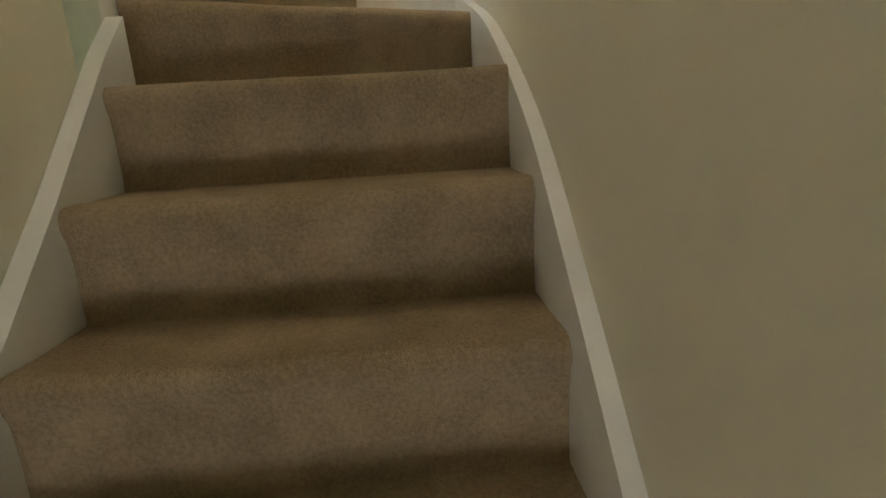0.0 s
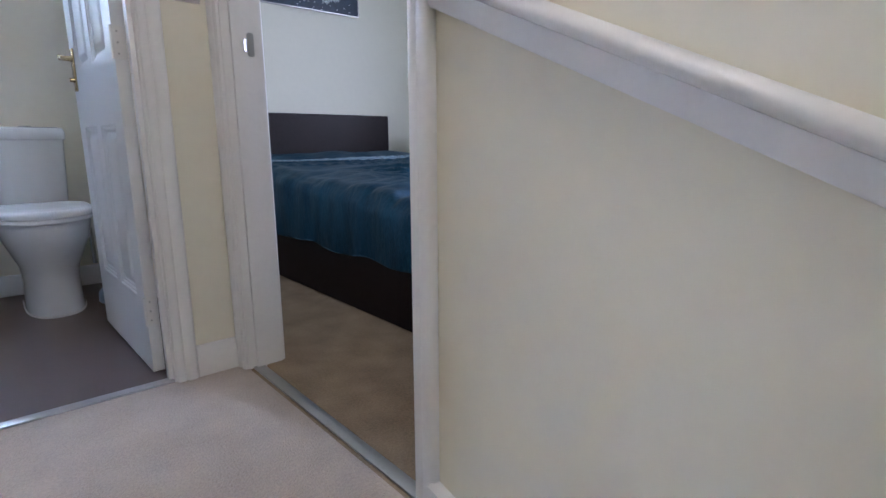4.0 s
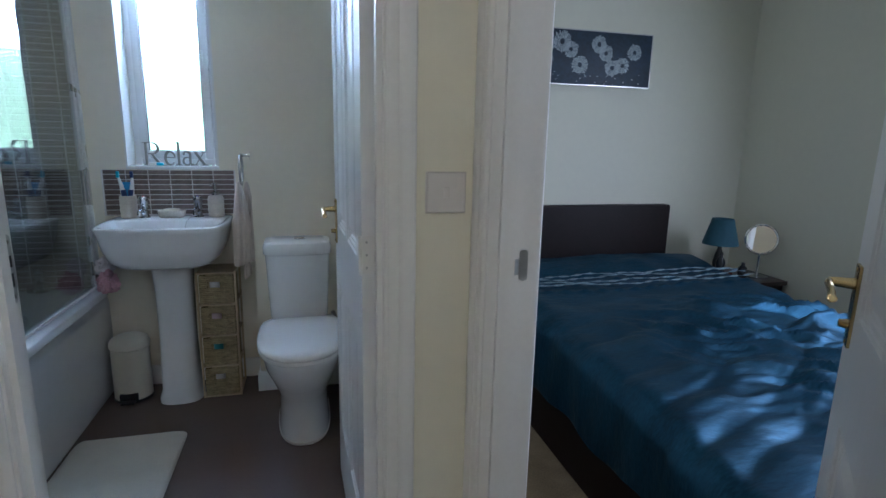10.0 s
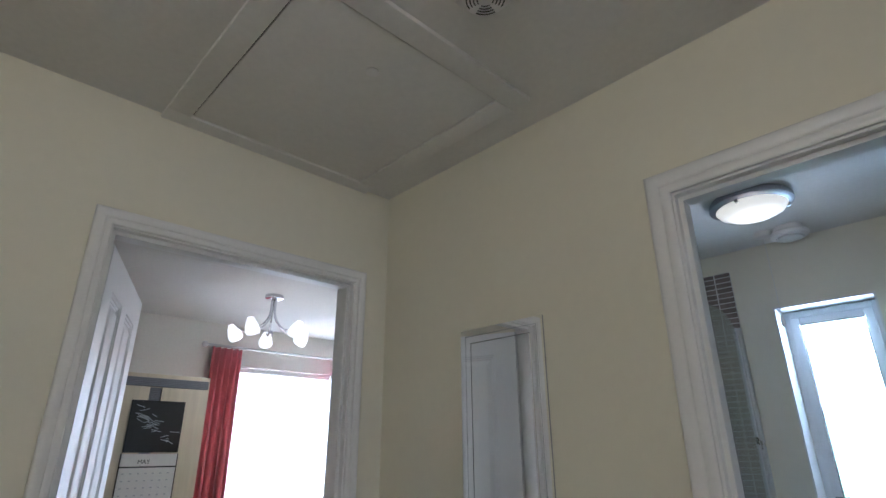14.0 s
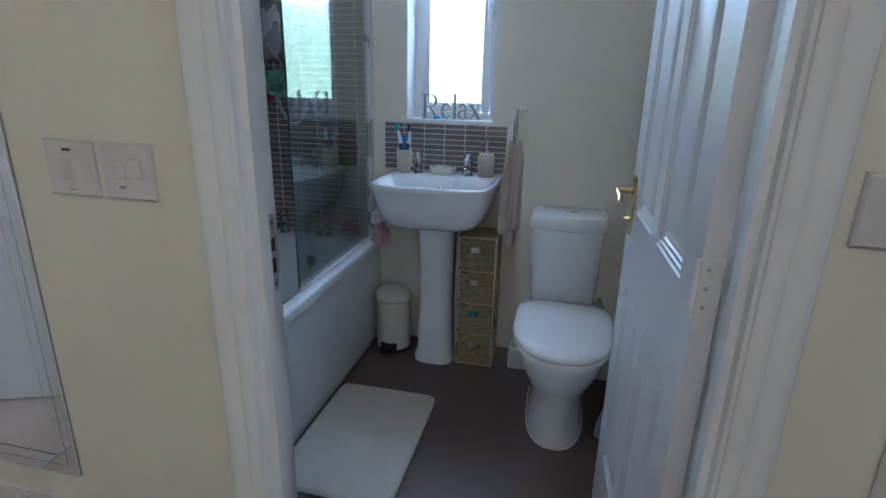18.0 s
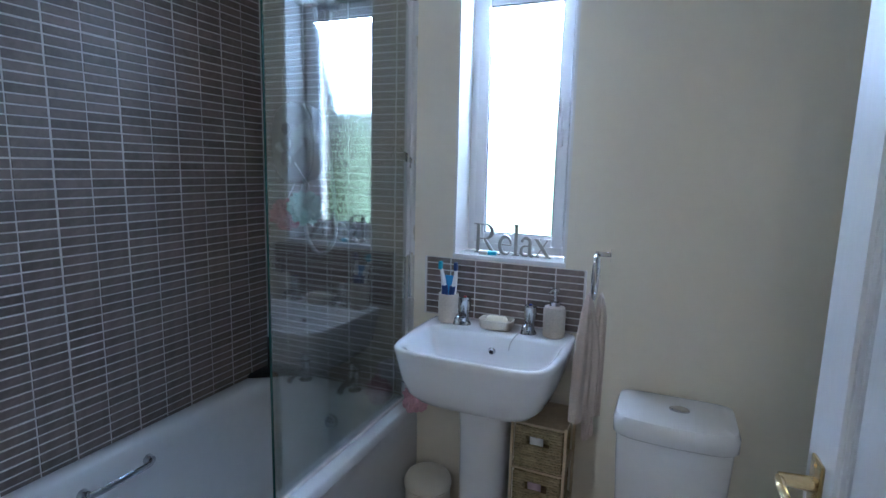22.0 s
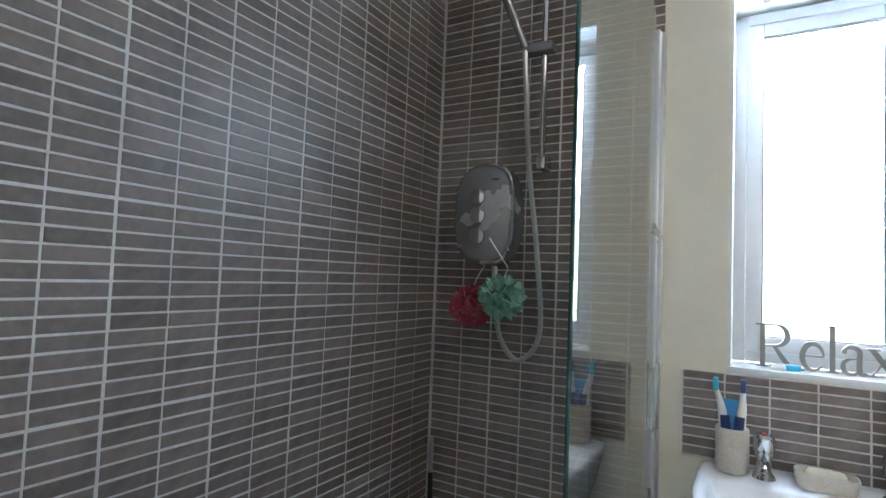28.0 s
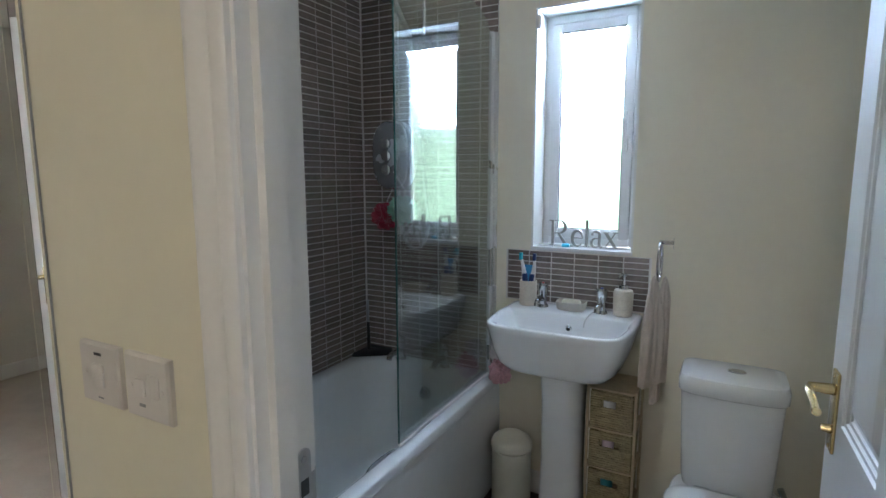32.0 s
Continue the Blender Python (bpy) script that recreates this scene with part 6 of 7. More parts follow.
_l2.new(_tr.outputs[0], _mx.inputs[2])
_l2.new(_mx.outputs[0], _n2["Material Output"].inputs["Surface"])
sub("headrail", boxes((B2_X - 0.07, q0 + 0.012, qz1 - 0.05, B2_X - 0.03, q1 - 0.012, qz1 - 0.012), bevel=0.004), PLASTIC, blind)
for k in range(12):
    y = q0 + 0.05 + k * 0.0815
    a = radians(24)
    p = [(B2_X - 0.05 + s * 0.044 * math.sin(a), y + s * 0.044 * math.cos(a)) for s in (-1, 1)]
    bm = rings([[(x - 0.0005, yy, z) for z, (x, yy) in ((qz0 + 0.03, p[0]), (qz0 + 0.03, p[1]), (qz1 - 0.05, p[1]), (qz1 - 0.05, p[0]))], [(x + 0.0005, yy, z) for z, (x, yy) in ((qz0 + 0.03, p[0]), (qz0 + 0.03, p[1]), (qz1 - 0.05, p[1]), (qz1 - 0.05, p[0]))]])
    sub("slat", bm, _bl, blind)

CORAL = surf("coral_curtain", (0.62, 0.13, 0.15), 0.8, 0.12, 5, 160, 0.4, 300, sheen=0.2)


def curtain(y0, y1, z0, z1, folds, label):
    t = thing("curtain", label, "curtain", (B2_X + 0.09, (y0 + y1) / 2, z0), "window curtains")
    k = folds * 10
    rows = []
    for i in range(9):
        u = i / 8
        z = z0 + (z1 - z0) * u
        row = [(B2_X + 0.09 + (0.026 + 0.008 * math.sin(i)) * math.sin(2 * math.pi * folds * j / k + 0.5 * math.sin(2 * u)), y0 + (y1 - y0) * j / k + (0.012 * (1 - u)) * math.sin(j * 0.9), z) for j in range(k + 1)]
        rows.append(row)
    bm = rings(rows, closed=False, cap=False)
    ob = sub("cloth", bm, CORAL, t, smooth=80)
    s = ob.modifiers.new("thick", "SOLIDIFY")
    s.thickness = 0.003
    # heading rings
    return t


curtain(0.345, 0.585, 0.755, 2.19, 5, "coral red curtain drawn back beside the window")
curtain(1.475, 1.69, 0.755, 2.19, 5, "coral red curtain drawn back beside the window")
t = thing("curtain_pole", "brushed steel curtain pole with ball ends", "curtain pole", (B2_X + 0.09, 1.0, 2.205))
part("pole", tube([(0, -0.70, 0), (0, 0.72, 0)], 0.010, 12), STEEL, t)
for y in (-0.715, 0.728):
    bm = bmesh.new()
    bmesh.ops.create_uvsphere(bm, u_segments=18, v_segments=12, radius=0.024, matrix=Matrix.Translation((0, y, 0)))
    part("finial", bm, STEEL, t)
for y in (-0.62, 0.64):
    part("bracket", boxes((-0.09, y - 0.01, -0.012, 0.0, y + 0.01, 0.002), bevel=0.003), STEEL, t)
rad = thing("radiator", "white panel radiator under the bedroom window", "radiator", (B2_X + 0.05, 1.08, 0.25))
part("panel", boxes((-0.03, -0.34, 0.0, 0.03, 0.34, 0.45), bevel=0.012), GLOSS, rad)
for k in range(19):
    part("rib", boxes((0.029, -0.30 + k * 0.0335, 0.03, 0.035, -0.288 + k * 0.0335, 0.42), bevel=0.002), GLOSS, rad)
part("grille", boxes((-0.035, -0.343, 0.45, 0.035, 0.343, 0.462), bevel=0.004), GLOSS, rad)
for y in (-0.25, 0.25):
    part("bracket", boxes((-0.048, y - 0.015, 0.05, -0.03, y + 0.015, 0.4)), STEEL, rad)
part("valve", tube([(0.0, -0.34, 0.04), (0.0, -0.375, 0.04), (0.0, -0.375, -0.25)], 0.010, 10), CHROME, rad)

# television on a glass stand
t = thing("television", "black flat television seen from the side", "television", (-3.52, 1.37, 0.52), turn=62)
part("screen_panel", boxes((-0.30, -0.02, 0.06, 0.30, 0.02, 0.46), bevel=0.006), BLACK, t)
part("back_bulge", boxes((-0.18, 0.02, 0.12, 0.18, 0.055, 0.38), bevel=0.01), BLACK, t)
part("foot", boxes((-0.12, -0.09, 0.0, 0.12, 0.09, 0.014), (-0.03, -0.015, 0.014, 0.03, 0.015, 0.07), bevel=0.004), BLACK, t)
t = thing("television_stand", "silver and glass television stand", "stand", (-3.52, 1.39, 0), turn=62)
for z in (0.06, 0.28, 0.508):
    part("shelf", boxes((-0.34, -0.19, z - 0.008, 0.34, 0.19, z), bevel=0.003), surf("smoked_glass", (0.06, 0.07, 0.08), 0.06, 0.05, bump=0) if z < 0.1 else bpy.data.materials["smoked_glass"], t)
for x in (-0.30, 0.30):
    for y in (-0.15, 0.15):
        part("leg", tube([(x, y, 0.0), (x, y, 0.5)], 0.016, 12), STEEL, t)
part("set_top_box", boxes((-0.17, -0.12, 0.28, 0.17, 0.12, 0.335), bevel=0.004), BLACK, t)

# armchair by the door, round red rug
LEATHER = surf("fawn_leather", (0.46, 0.36, 0.24), 0.5, 0.12, 5, 90, 0.25, 120)
t = thing("armchair", "fawn leather armchair with rounded arms", "armchair", (-1.72, 0.62, 0))


def cushion(x0, x1, y0, y1, z0, z1, r):
    bm = boxes((x0, y0, z0, x1, y1, z1))
    bmesh.ops.bevel(bm, geom=bm.edges[:], offset=r, segments=5, affect="EDGES", profile=0.55)
    return bm


_arm = [(y, z) for y, z in ((-0.11, 0.03), (-0.105, 0.40), (-0.125, 0.52), (-0.12, 0.60), (-0.08, 0.66), (0.0, 0.685), (0.07, 0.66), (0.10, 0.60), (0.10, 0.5), (0.09, 0.03))]
for s in (-0.37, 0.37):
    part("arm", rings([[(x, s + k * y, zz * (1 if abs(x) < 0.3 else 0.985)) for y, zz in _arm] for x, k in ((-0.36, 0.86), (-0.33, 1.0), (0.0, 1.0), (0.33, 1.0), (0.36, 0.86))]), LEATHER, t, smooth=60)
part("seat_cushion", cushion(-0.36, 0.25, -0.27, 0.27, 0.22, 0.44, 0.05), LEATHER, t, smooth=60)
part("base", cushion(-0.33, 0.33, -0.29, 0.29, 0.03, 0.24, 0.02), LEATHER, t, smooth=60)
part("backrest", cushion(0.20, 0.40, -0.29, 0.29, 0.2, 0.88, 0.07), LEATHER, t, smooth=60)
for x in (-0.3, 0.3):
    for y in (-0.38, 0.38):
        part("foot", lathe([(0.02, 0), (0.025, 0.03)], (x, y, 0), 12), BLACK, t)
t = thing("round_rug", "round red shaggy rug on the bedroom carpet", "rug", (-2.62, 0.42, 0), "")
REDRUG = surf("red_shag", (0.60, 0.05, 0.05), 0.95, 0.2, 10, 120, 1.0, 160, sheen=0.3)
bm = bmesh.new()
rnd = random.Random(7)
for k in range(1500):
    r, a = 0.345 * math.sqrt(rnd.random()), rnd.uniform(0, 2 * math.pi)
    x, y = r * math.cos(a), r * math.sin(a)
    dx, dy = rnd.gauss(0, 0.012), rnd.gauss(0, 0.012)
    v = [bm.verts.new(p) for p in ((x - 0.006, y, 0.004), (x + 0.006, y, 0.004), (x + dx, y + dy, 0.03 + rnd.random() * 0.008))]
    bm.faces.new(v)
part("rug_pile", bm, REDRUG, t, smooth=None)
part("backing", lathe([(0.35, 0.0), (0.355, 0.006), (0.345, 0.016), (0.0, 0.018)], seg=60, cap=False), REDRUG, t)

# lit ceiling light with five glass shades
t = thing("ceiling_light", "chrome five-arm ceiling light with lit glass shades", "ceiling light", (-2.86, 0.345, CEIL))
part("canopy", lathe([(0.06, 0.0), (0.06, -0.02), (0.045, -0.028)], seg=28), CHROME, t)
SHADE = glow("shade_glass_lit", (1.0, 0.95, 0.88), 1.5)
for k in range(5):
    a = 2 * math.pi * k / 5 + 0.3
    c, s = math.cos(a), math.sin(a)
    arm = part("arm", tube(curve_pts([(0.012 * c, 0.012 * s, -0.02), (0.03 * c, 0.03 * s, -0.16), (0.14 * c, 0.14 * s, -0.25), (0.24 * c, 0.24 * s, -0.21)], 6), 0.006, 8), CHROME, t)
    sh = lathe([(0.016, 0.02), (0.026, 0.0), (0.040, -0.035), (0.045, -0.07), (0.038, -0.085), (0.0, -0.088)], seg=18, cap=False)
    bmesh.ops.transform(sh, matrix=Matrix.Translation((0.25 * c, 0.25 * s, -0.225)) @ Matrix.Rotation(0.5, 4, Vector((-s, c, 0))), verts=sh.verts)
    part("shade", sh, SHADE, arm, "lit frosted glass shade")
part("finial", lathe([(0.012, -0.24), (0.018, -0.26), (0.008, -0.28), (0.0, -0.285)], seg=14, cap=False), CHROME, t)
bulb_light("ceiling_light_bulb", (-2.86, 0.345, CEIL - 0.42), 3, (1.0, 0.92, 0.8), 0.18)

# ---- dark bedroom ----
TEAL = surf("teal_satin", (0.020, 0.074, 0.130), 0.50, 0.25, 5, 60, 0.8, 16, stretch=(0.8, 2.6, 1), metal=0.82, spec=0.3)
DARKFAB = surf("dark_brown_faux_leather", (0.016, 0.010, 0.010), 0.5, 0.2, 6, 90, 0.2, 200, spec=0.25)
bed = thing("bed", "double bed with a dark padded headboard and dark base", "bed", (2.08, 0.68, 0))
BX_0, BX_1, BY_0 = 1.46, 2.66, -0.40
sub("base", boxes((BX_0 + 0.015, BY_0 + 0.015, 0.0, BX_1 - 0.03, YN - 0.10, 0.34), bevel=0.015), DARKFAB, bed)
sub("mattress", boxes((BX_0 + 0.03, BY_0 + 0.04, 0.34, BX_1 - 0.03, YN - 0.10, 0.445), bevel=0.04, seg=3), surf("white_ticking", (0.7, 0.7, 0.68), 0.8), bed)
sub("headboard", boxes((BX_0, YN - 0.085, 0.2, BX_1, YN - 0.012, 0.905), bevel=0.014, seg=3), DARKFAB, bed)
duvet = thing("duvet", "teal satin duvet with pleated bands near the pillows, rumpled", "duvet", (2.08, 0.68, 0.515))
nx, ny = 170, 230
HALF, SDROP, FDROP = (BX_1 - BX_0) / 2 + 0.035, 0.33, 0.36
FOOT = BY_0 - 0.015


def over(e, r=0.07):
    """How far out and down a cloth goes that bends over an edge, e metres past the start of the bend."""
    a = min(e / r, math.pi / 2)
    return r * math.sin(a), -r * (1 - math.cos(a)) - max(0, e - r * math.pi / 2)


_rows = []
for j in range(ny + 1):
    s_y = -FDROP + j / ny * (YN - 0.12 - FOOT + FDROP)
    row = []
    for i in range(nx + 1):
        arc = (i / nx * 2 - 1) * (HALF + SDROP)
        if abs(arc) <= HALF - 0.06:
            x, z = arc, 0.0
        else:
            o, z = over(abs(arc) - (HALF - 0.06))
            x = math.copysign(HALF - 0.06 + o, arc)
        y, zf = FOOT + s_y, 0.0
        if s_y < 0.06:
            o, zf = over(0.06 - s_y)
            y = FOOT + 0.06 - o
        side, foot = abs(arc) >= HALF, s_y < 0
        p = Vector((x * 2.2, y * 2.2, 0))
        wob = noise.noise(p) * 0.022 + noise.noise(p * 2.7 + Vector((3, 1, 0))) * 0.012
        # folds fan across the cover from the corner by the window
        q = Vector((x * 1.1 + y * 0.9, (y * 5.5 - x * 2.2), 2.0))
        crease = 0.030 * (abs(noise.noise(q)) ** 0.8) + 0.012 * abs(noise.noise(q * 2.3))
        crease *= 0.25 + 0.75 * max(0, min(1, (1.0 - y) / 0.5))
        # tight ridges pulled towards the window side
        g = Vector((x * 1.6 - y * 1.0, (y * 1.0 + x * 0.55) * 6.5, 5.0))
        g += Vector((0, 0.9 * noise.noise(p * 1.3), 0))
        pull = max(0, min(1, (x + 0.45) / 0.5)) * max(0, min(1, (0.95 - y) / 0.35))
        crease += pull * (0.034 * (1 - abs(noise.noise(g))) ** 6 + 0.024 * (1 - abs(noise.noise(g * 2.1))) ** 5 + 0.009 * (1 - abs(noise.noise(g * 4.3))) ** 3)
        band = 0.0
        for c0 in (1.02, 1.10, 1.18):
            dd = y - c0 - 0.02 * math.sin(6 * x)
            band += 0.012 * math.exp(-(dd / 0.012) ** 2) * (0.6 + 0.4 * math.sin(70 * x))
        pil = 0.07 * max(0, math.sin(min(1, max(0, (y - 1.22) / 0.4)) * math.pi)) * (1 - 0.25 * abs(math.sin(x * 2.4)))
        sag = 0.085 * max(0, min(1, (1.0 - y) / 1.1))
        zz = 0.075 - sag + z + zf + (wob + crease + band + pil if not side and not foot else 0)
        zz = max(zz, 0.075 + min(-SDROP if side else 0, -FDROP if foot else 0) + 0.02 * noise.noise(Vector((x * 5, y * 5, 9)))) if side or foot else zz
        xx = x + (math.copysign(0.02, x) * (0.5 + noise.noise(Vector((y * 7, z * 2, 1.0)))) if side else 0)
        yy = y + (-0.025 * (0.5 + noise.noise(Vector((x * 7, zf * 2, 4.0)))) if foot else 0)
        row.append((xx, yy - 0.68, zz))
    _rows.append(row)
part("cover", rings(_rows, closed=False, cap=False), TEAL, duvet, smooth=180)
PALEBAND = surf("pale_blue_ribbon", (0.20, 0.28, 0.33), 0.35, 0.35, 14, 90, 0.1)
for c0, ph in ((1.03, 0.0), (1.08, 1.3), (1.15, 2.2), (1.20, 3.9)):
    pts = []
    for i in range(60):
        x = -0.63 + 1.26 * i / 59
        pts.append((x, c0 - 0.68 + 0.016 * math.sin(11 * x + ph) + 0.008 * math.sin(31 * x + 2 * ph), 0.098 + noise.noise(Vector((x * 2.2, c0 * 2.2, 0))) * 0.022 + 0.006))
    part("pleat_band", tube(pts, [0.0032 + 0.0026 * math.sin(i * 1.7 + ph) for i in range(60)], 6), PALEBAND, duvet, "pale blue pleated ribbon")
pic = thing("canvas_picture", "dark blue canvas print of white dandelion heads", "picture", (2.085, YN - 0.010, 1.72))
part("canvas", boxes((-0.375, -0.022, -0.142, 0.375, 0.0, 0.142), bevel=0.002), surf("navy_print", (0.015, 0.035, 0.065), 0.5, 0.3, 5, 60, 0.1, 300), pic)
part("rim", boxes((-0.378, -0.024, -0.146, 0.378, -0.001, -0.141), (-0.378, -0.024, 0.141, 0.378, -0.001, 0.146), (0.374, -0.024, -0.141, 0.379, -0.001, 0.141)), STEEL, pic)
PALE = surf("pale_print", (0.50, 0.58, 0.64), 0.6, 0.15)
rnd = random.Random(12)
for x, z, r in ((-0.185, 0.078, 0.058), (-0.285, -0.02, 0.050), (-0.07, -0.038, 0.052), (0.04, 0.075, 0.048), (0.085, 0.030, 0.045), (0.265, 0.045, 0.046), (0.13, -0.045, 0.048), (0.195, -0.03, 0.044), (-0.255, 0.07, 0.042), (-0.13, 0.04, 0.045)):
    bm = bmesh.new()
    for k in range(40):
        a = 2 * math.pi * k / 40 + rnd.random() * 0.1
        q = r * rnd.uniform(0.75, 1.0)
        v = [(x + f * q * math.cos(a + d), -0.0229, z + f * q * math.sin(a + d)) for f, d in ((0.3, -0.06), (1.0, -0.045), (1.0, 0.045), (0.3, 0.06))]
        bm.faces.new([bm.verts.new(p) for p in v])
        tip = [(x + q * math.cos(a) + 0.0035 * math.cos(b), -0.0231, z + q * math.sin(a) + 0.0035 * math.sin(b)) for b in (2 * math.pi * w / 6 for w in range(6))]
        bm.faces.new([bm.verts.new(p) for p in tip])
    part("dandelion_head", bm, PALE, pic, smooth=None)
for k in range(28):
    x, z = rnd.uniform(-0.36, 0.36), rnd.uniform(-0.135, -0.075)
    part("seed", boxes((x - 0.004, -0.0232, z - 0.0015, x + 0.004, -0.0222, z + 0.0015)), PALE, pic)
ns = thing("nightstand", "small dark wood bedside table", "bedside table", (2.99, 1.43, 0))
DARKWOOD = surf("dark_wood", (0.035, 0.022, 0.016), 0.4, 0.3, 4, 40, 0.05, 60, stretch=(0.2, 1, 1))
part("top", boxes((-0.20, -0.17, 0.48, 0.20, 0.17, 0.505), bevel=0.004), DARKWOOD, ns)
part("body", boxes((-0.185, -0.155, 0.10, 0.185, 0.16, 0.48), bevel=0.003), DARKWOOD, ns)
for z in (0.12, 0.31):
    part("drawer_front", boxes((-0.17, -0.167, z, 0.17, -0.155, z + 0.155), bevel=0.003), DARKWOOD, ns)
for x in (-0.16, 0.16):
    for y in (-0.13, 0.13):
        part("leg", boxes((x - 0.015, y - 0.015, 0, x + 0.015, y + 0.015, 0.10)), DARKWOOD, ns)
t = thing("table_lamp", "bedside lamp with a teal shade", "lamp", (2.865, 1.45, 0.506))
part("base", lathe([(0.055, 0), (0.055, 0.012), (0.02, 0.02), (0.024, 0.03), (0.030, 0.08), (0.022, 0.13), (0.012, 0.16), (0.012, 0.24)], seg=24), BLACK, t)
part("shade", lathe([(0.098, 0.19), (0.058, 0.34), (0.056, 0.34), (0.096, 0.19)], seg=36), surf("teal_shade", (0.02, 0.09, 0.135), 0.7, 0.1), t, "teal fabric shade")
t = thing("table_mirror", "round chrome table mirror on a stem", "mirror", (3.085, 1.38, 0.506), turn=-50)
part("stem", lathe([(0.06, 0), (0.06, 0.008), (0.012, 0.015), (0.006, 0.03), (0.006, 0.13)], seg=24), CHROME, t)
part("rim", tube([(0.082 * math.cos(a), 0.0205 * math.sin(a), 0.225 + 0.082 * math.sin(a)) for a in (2 * math.pi * k / 36 for k in range(37))], 0.007, 8), CHROME, t)
part("glass", rings([[(0.08 * math.cos(a), y + 0.020 * math.sin(a), 0.225 + 0.08 * math.sin(a)) for a in (2 * math.pi * k / 36 for k in range(36))] for y in (-0.003, 0.003)]), MIRROR, t, smooth=None)
for x, y, col, hgt in ((2.80, 1.36, (0.02, 0.02, 0.025), 0.16), (2.94, 1.34, (0.03, 0.03, 0.03), 0.10), (2.85, 1.33, (0.10, 0.04, 0.03), 0.05)):
    t = thing("trinket_bottle", "small dark bottle on the bedside table", "bottle", (x, y, 0.506), "bedside bottles")
    part("bottle_body", lathe([(0.022, 0), (0.024, 0.005), (0.024, hgt * 0.7), (0.01, hgt * 0.85), (0.01, hgt)], seg=16), surf("bottle_glass", col, 0.15, 0.05, bump=0), t)

# ---- wall tiles ----
def tile_shape(w, h, d=0.005, e=0.0012):
    """Corners and faces of one tile, lying in x-z, its eased face towards -y."""
    v = [(a * w / 2, 0, b * h / 2) for a, b in ((-1, -1), (1, -1), (1, 1), (-1, 1))]
    v += [(a * w / 2, -d + e, b * h / 2) for a, b in ((-1, -1), (1, -1), (1, 1), (-1, 1))]
    v += [(a * (w / 2 - e), -d, b * (h / 2 - e)) for a, b in ((-1, -1), (1, -1), (1, 1), (-1, 1))]
    f = [(8, 9, 10, 11)]
    for k in (0, 4):
        f += [(k + i, k + (i + 1) % 4, k + 4 + (i + 1) % 4, k + 4 + i) for i in range(4)]
    return v, f


_tile_meshes = {}


def tile_mesh(w, h):
    key = (round(w, 4), round(h, 4))
    if key not in _tile_meshes:
        me = bpy.data.meshes.new("tile")
        v, f = tile_shape(*key)
        me.from_pydata(v, [], f)
        me.materials.append(TILE)
        _tile_meshes[key] = me
    return _tile_meshes[key]


def tiled(owner, base, xs, zs, near, seed):
    """Tiles between the joints xs and zs (pairs) on a face; base puts x-z of the face into the world; near picks those that stand alone."""
    rnd = random.Random(seed)
    vs, fs = [], []
    for z0, z1 in zs:
        for x0, x1 in xs:
            w, h = x1 - x0, z1 - z0
            if w < 0.008 or h < 0.006:
                continue
            m = base @ Matrix.Translation(((x0 + x1) / 2 + rnd.gauss(0, 0.0003), rnd.gauss(0, 0.0002), (z0 + z1) / 2 + rnd.gauss(0, 0.0002)))
            m = m @ Matrix.Rotation(rnd.gauss(0, 0.006), 4, "X") @ Matrix.Rotation(rnd.gauss(0, 0.004), 4, "Z")
            if near((x0 + x1) / 2, (z0 + z1) / 2):
                ob = new("tile", tile_mesh(w, h))
                ob.parent = owner
                ob.matrix_local = m
            else:
                v, f = tile_shape(w, h)
                k = len(vs)
                vs += [tuple(m @ Vector(p)) for p in v]
                fs += [tuple(k + i for i in q) for q in f]
    if fs:
        me = bpy.data.meshes.new("tiles_rest")
        me.from_pydata(vs, [], fs)
        me.materials.append(TILE_REST)
        ob = new("tiles_rest", me)
        ob.parent = owner
        ob["kind"] = "stuff"


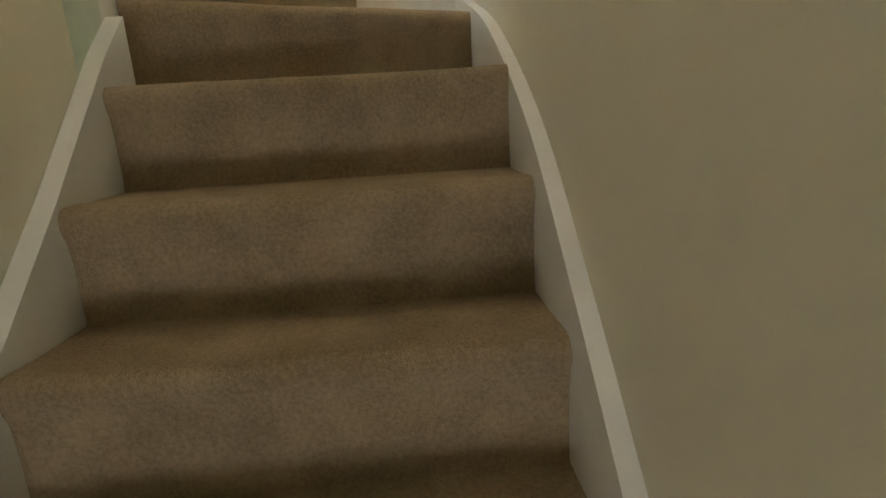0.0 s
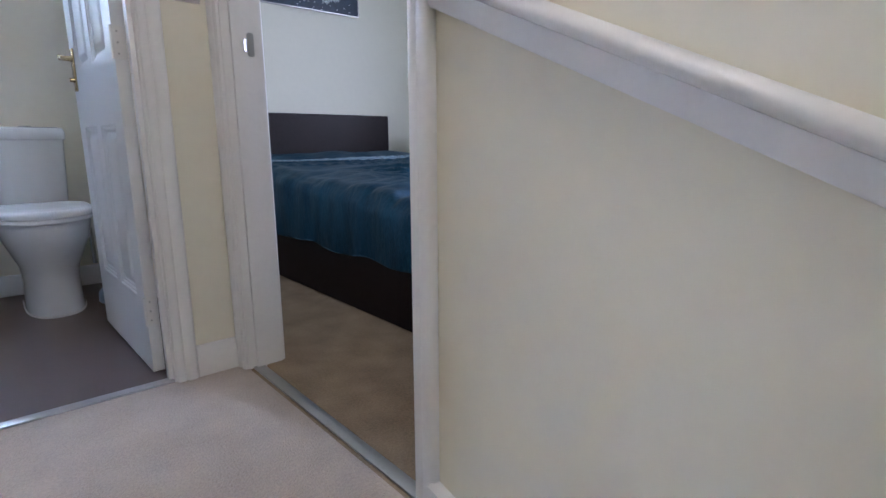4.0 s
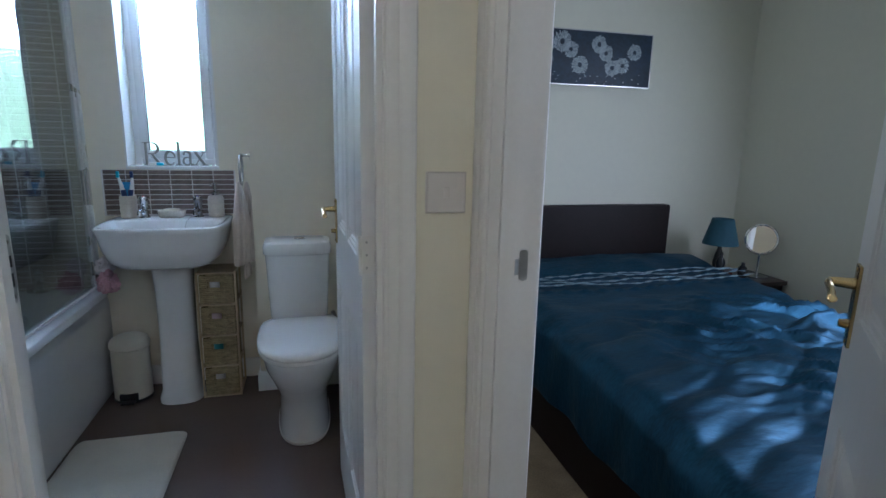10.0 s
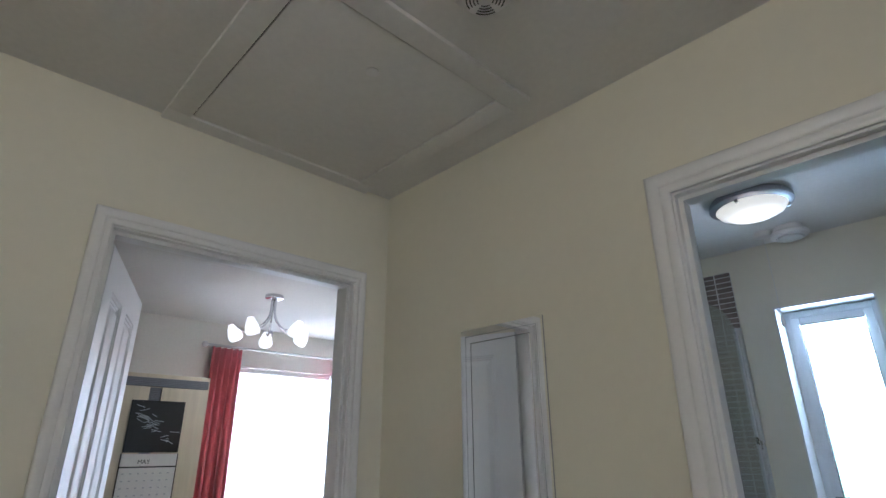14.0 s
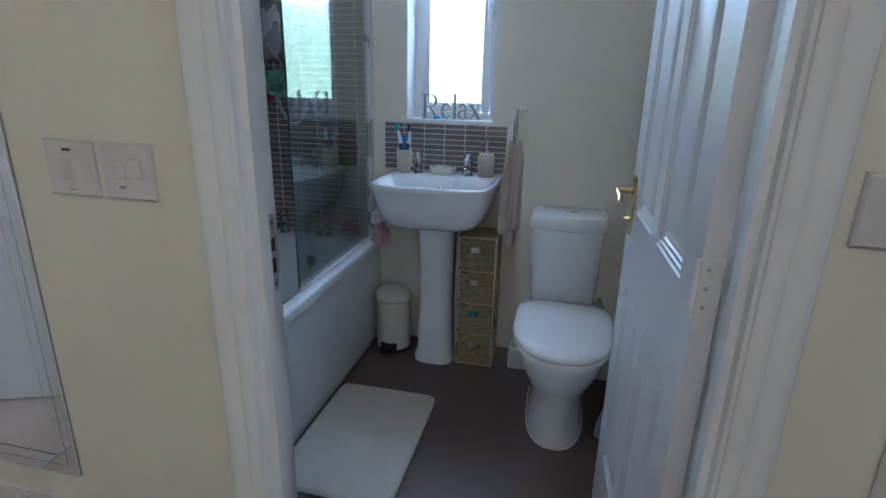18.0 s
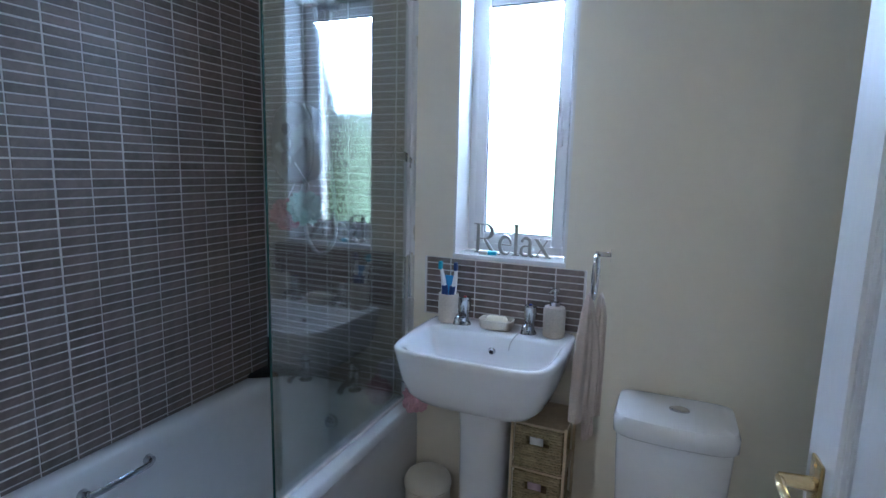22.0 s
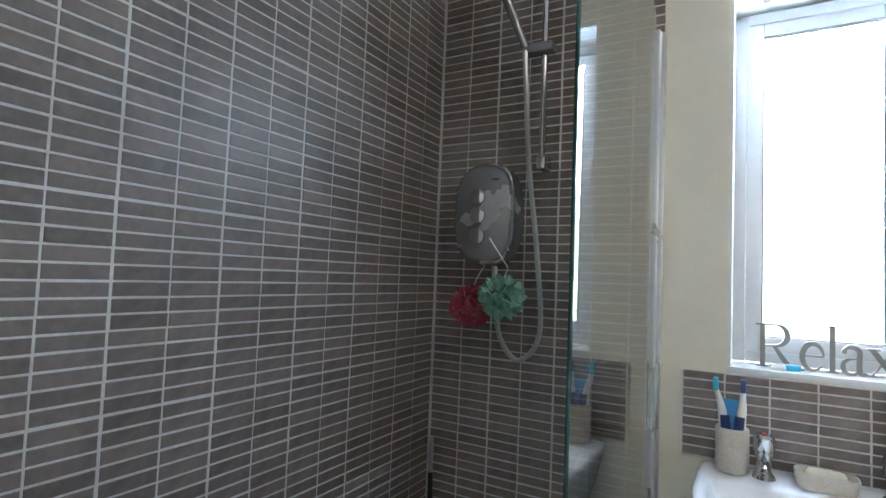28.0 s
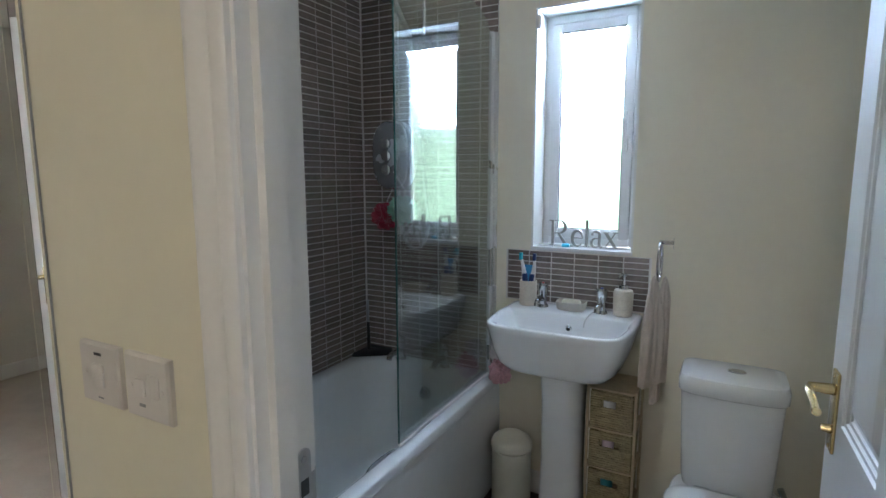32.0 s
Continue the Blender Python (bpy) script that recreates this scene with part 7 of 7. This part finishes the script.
def joints(a, b, pitch, gap, heavy=0, wide=0.0, first=0):
    """Pairs between a and b, at a pitch, parted by gaps; every heavy-th gap is wider."""
    out, k = [], 0
    while a + k * pitch < b - 0.004:
        g0 = wide if heavy and (k - first) % heavy == 0 else gap
        g1 = wide if heavy and (k + 1 - first) % heavy == 0 else gap
        out.append((a + k * pitch + g0 / 2, min(b, a + (k + 1) * pitch - g1 / 2)))
        k += 1
    return out


TZ0, TZ1 = 0.5038, 2.292
_rows = joints(TZ0, TZ1, 0.0276, 0.0040, 13, 0.0056, 7)
t = structure("wall_tiles_west", boxes((XW + 0.0005, 0.0855, TZ0 - 0.003, XW + 0.007, YN - 0.0005, TZ1 + 0.002)), GROUT, "brown-grey brick tiles with pale grout above the bath", "tiled wall")
_w = YN - 0.008 - 0.089
tiled(t, Matrix.Translation((XW + 0.0032, 0.089, 0)) @ Matrix.Rotation(math.pi / 2, 4, "Z"),
      [(_w - b, _w - a) for a, b in joints(0.0, _w, 0.1035, 0.0036, 2, 0.0056)], _rows, lambda x, z: x > _w - 1.035 and z < TZ0 + 0.0276 * 30, 3)
t = structure("wall_tiles_north", boxes((XW + 0.0075, YN - 0.007, TZ0 - 0.003, BATH_X - 0.035, YN - 0.0006, TZ1 + 0.002)), GROUT, "brown-grey brick tiles with pale grout behind the bath taps", "tiled wall")
tiled(t, Matrix.Translation((XW + 0.013, YN - 0.0032, 0)), joints(0.0, BATH_X - 0.036 - XW - 0.013, 0.1035, 0.0036, 2, 0.0056), _rows, lambda x, z: z < TZ0 + 0.0276 * 42, 5)
t = structure("splashback", boxes((-0.395, YN - 0.007, 0.873, 0.186, YN - 0.0006, WZ0 - 0.006)), GROUT, "brown-grey brick tile splashback with a white trim", "splashback")
tiled(t, Matrix.Translation((-0.393, YN - 0.0032, 0)), joints(0.0, 0.577, 0.0962, 0.0036), joints(0.876, WZ0 - 0.008, 0.0241, 0.0038), lambda x, z: True, 7)
part("edge_trim", boxes((-0.399, YN - 0.011, 0.873, -0.3955, YN - 0.0006, WZ0 - 0.006), (0.1865, YN - 0.011, 0.873, 0.190, YN - 0.0006, WZ0 - 0.006)), PLASTIC, t)
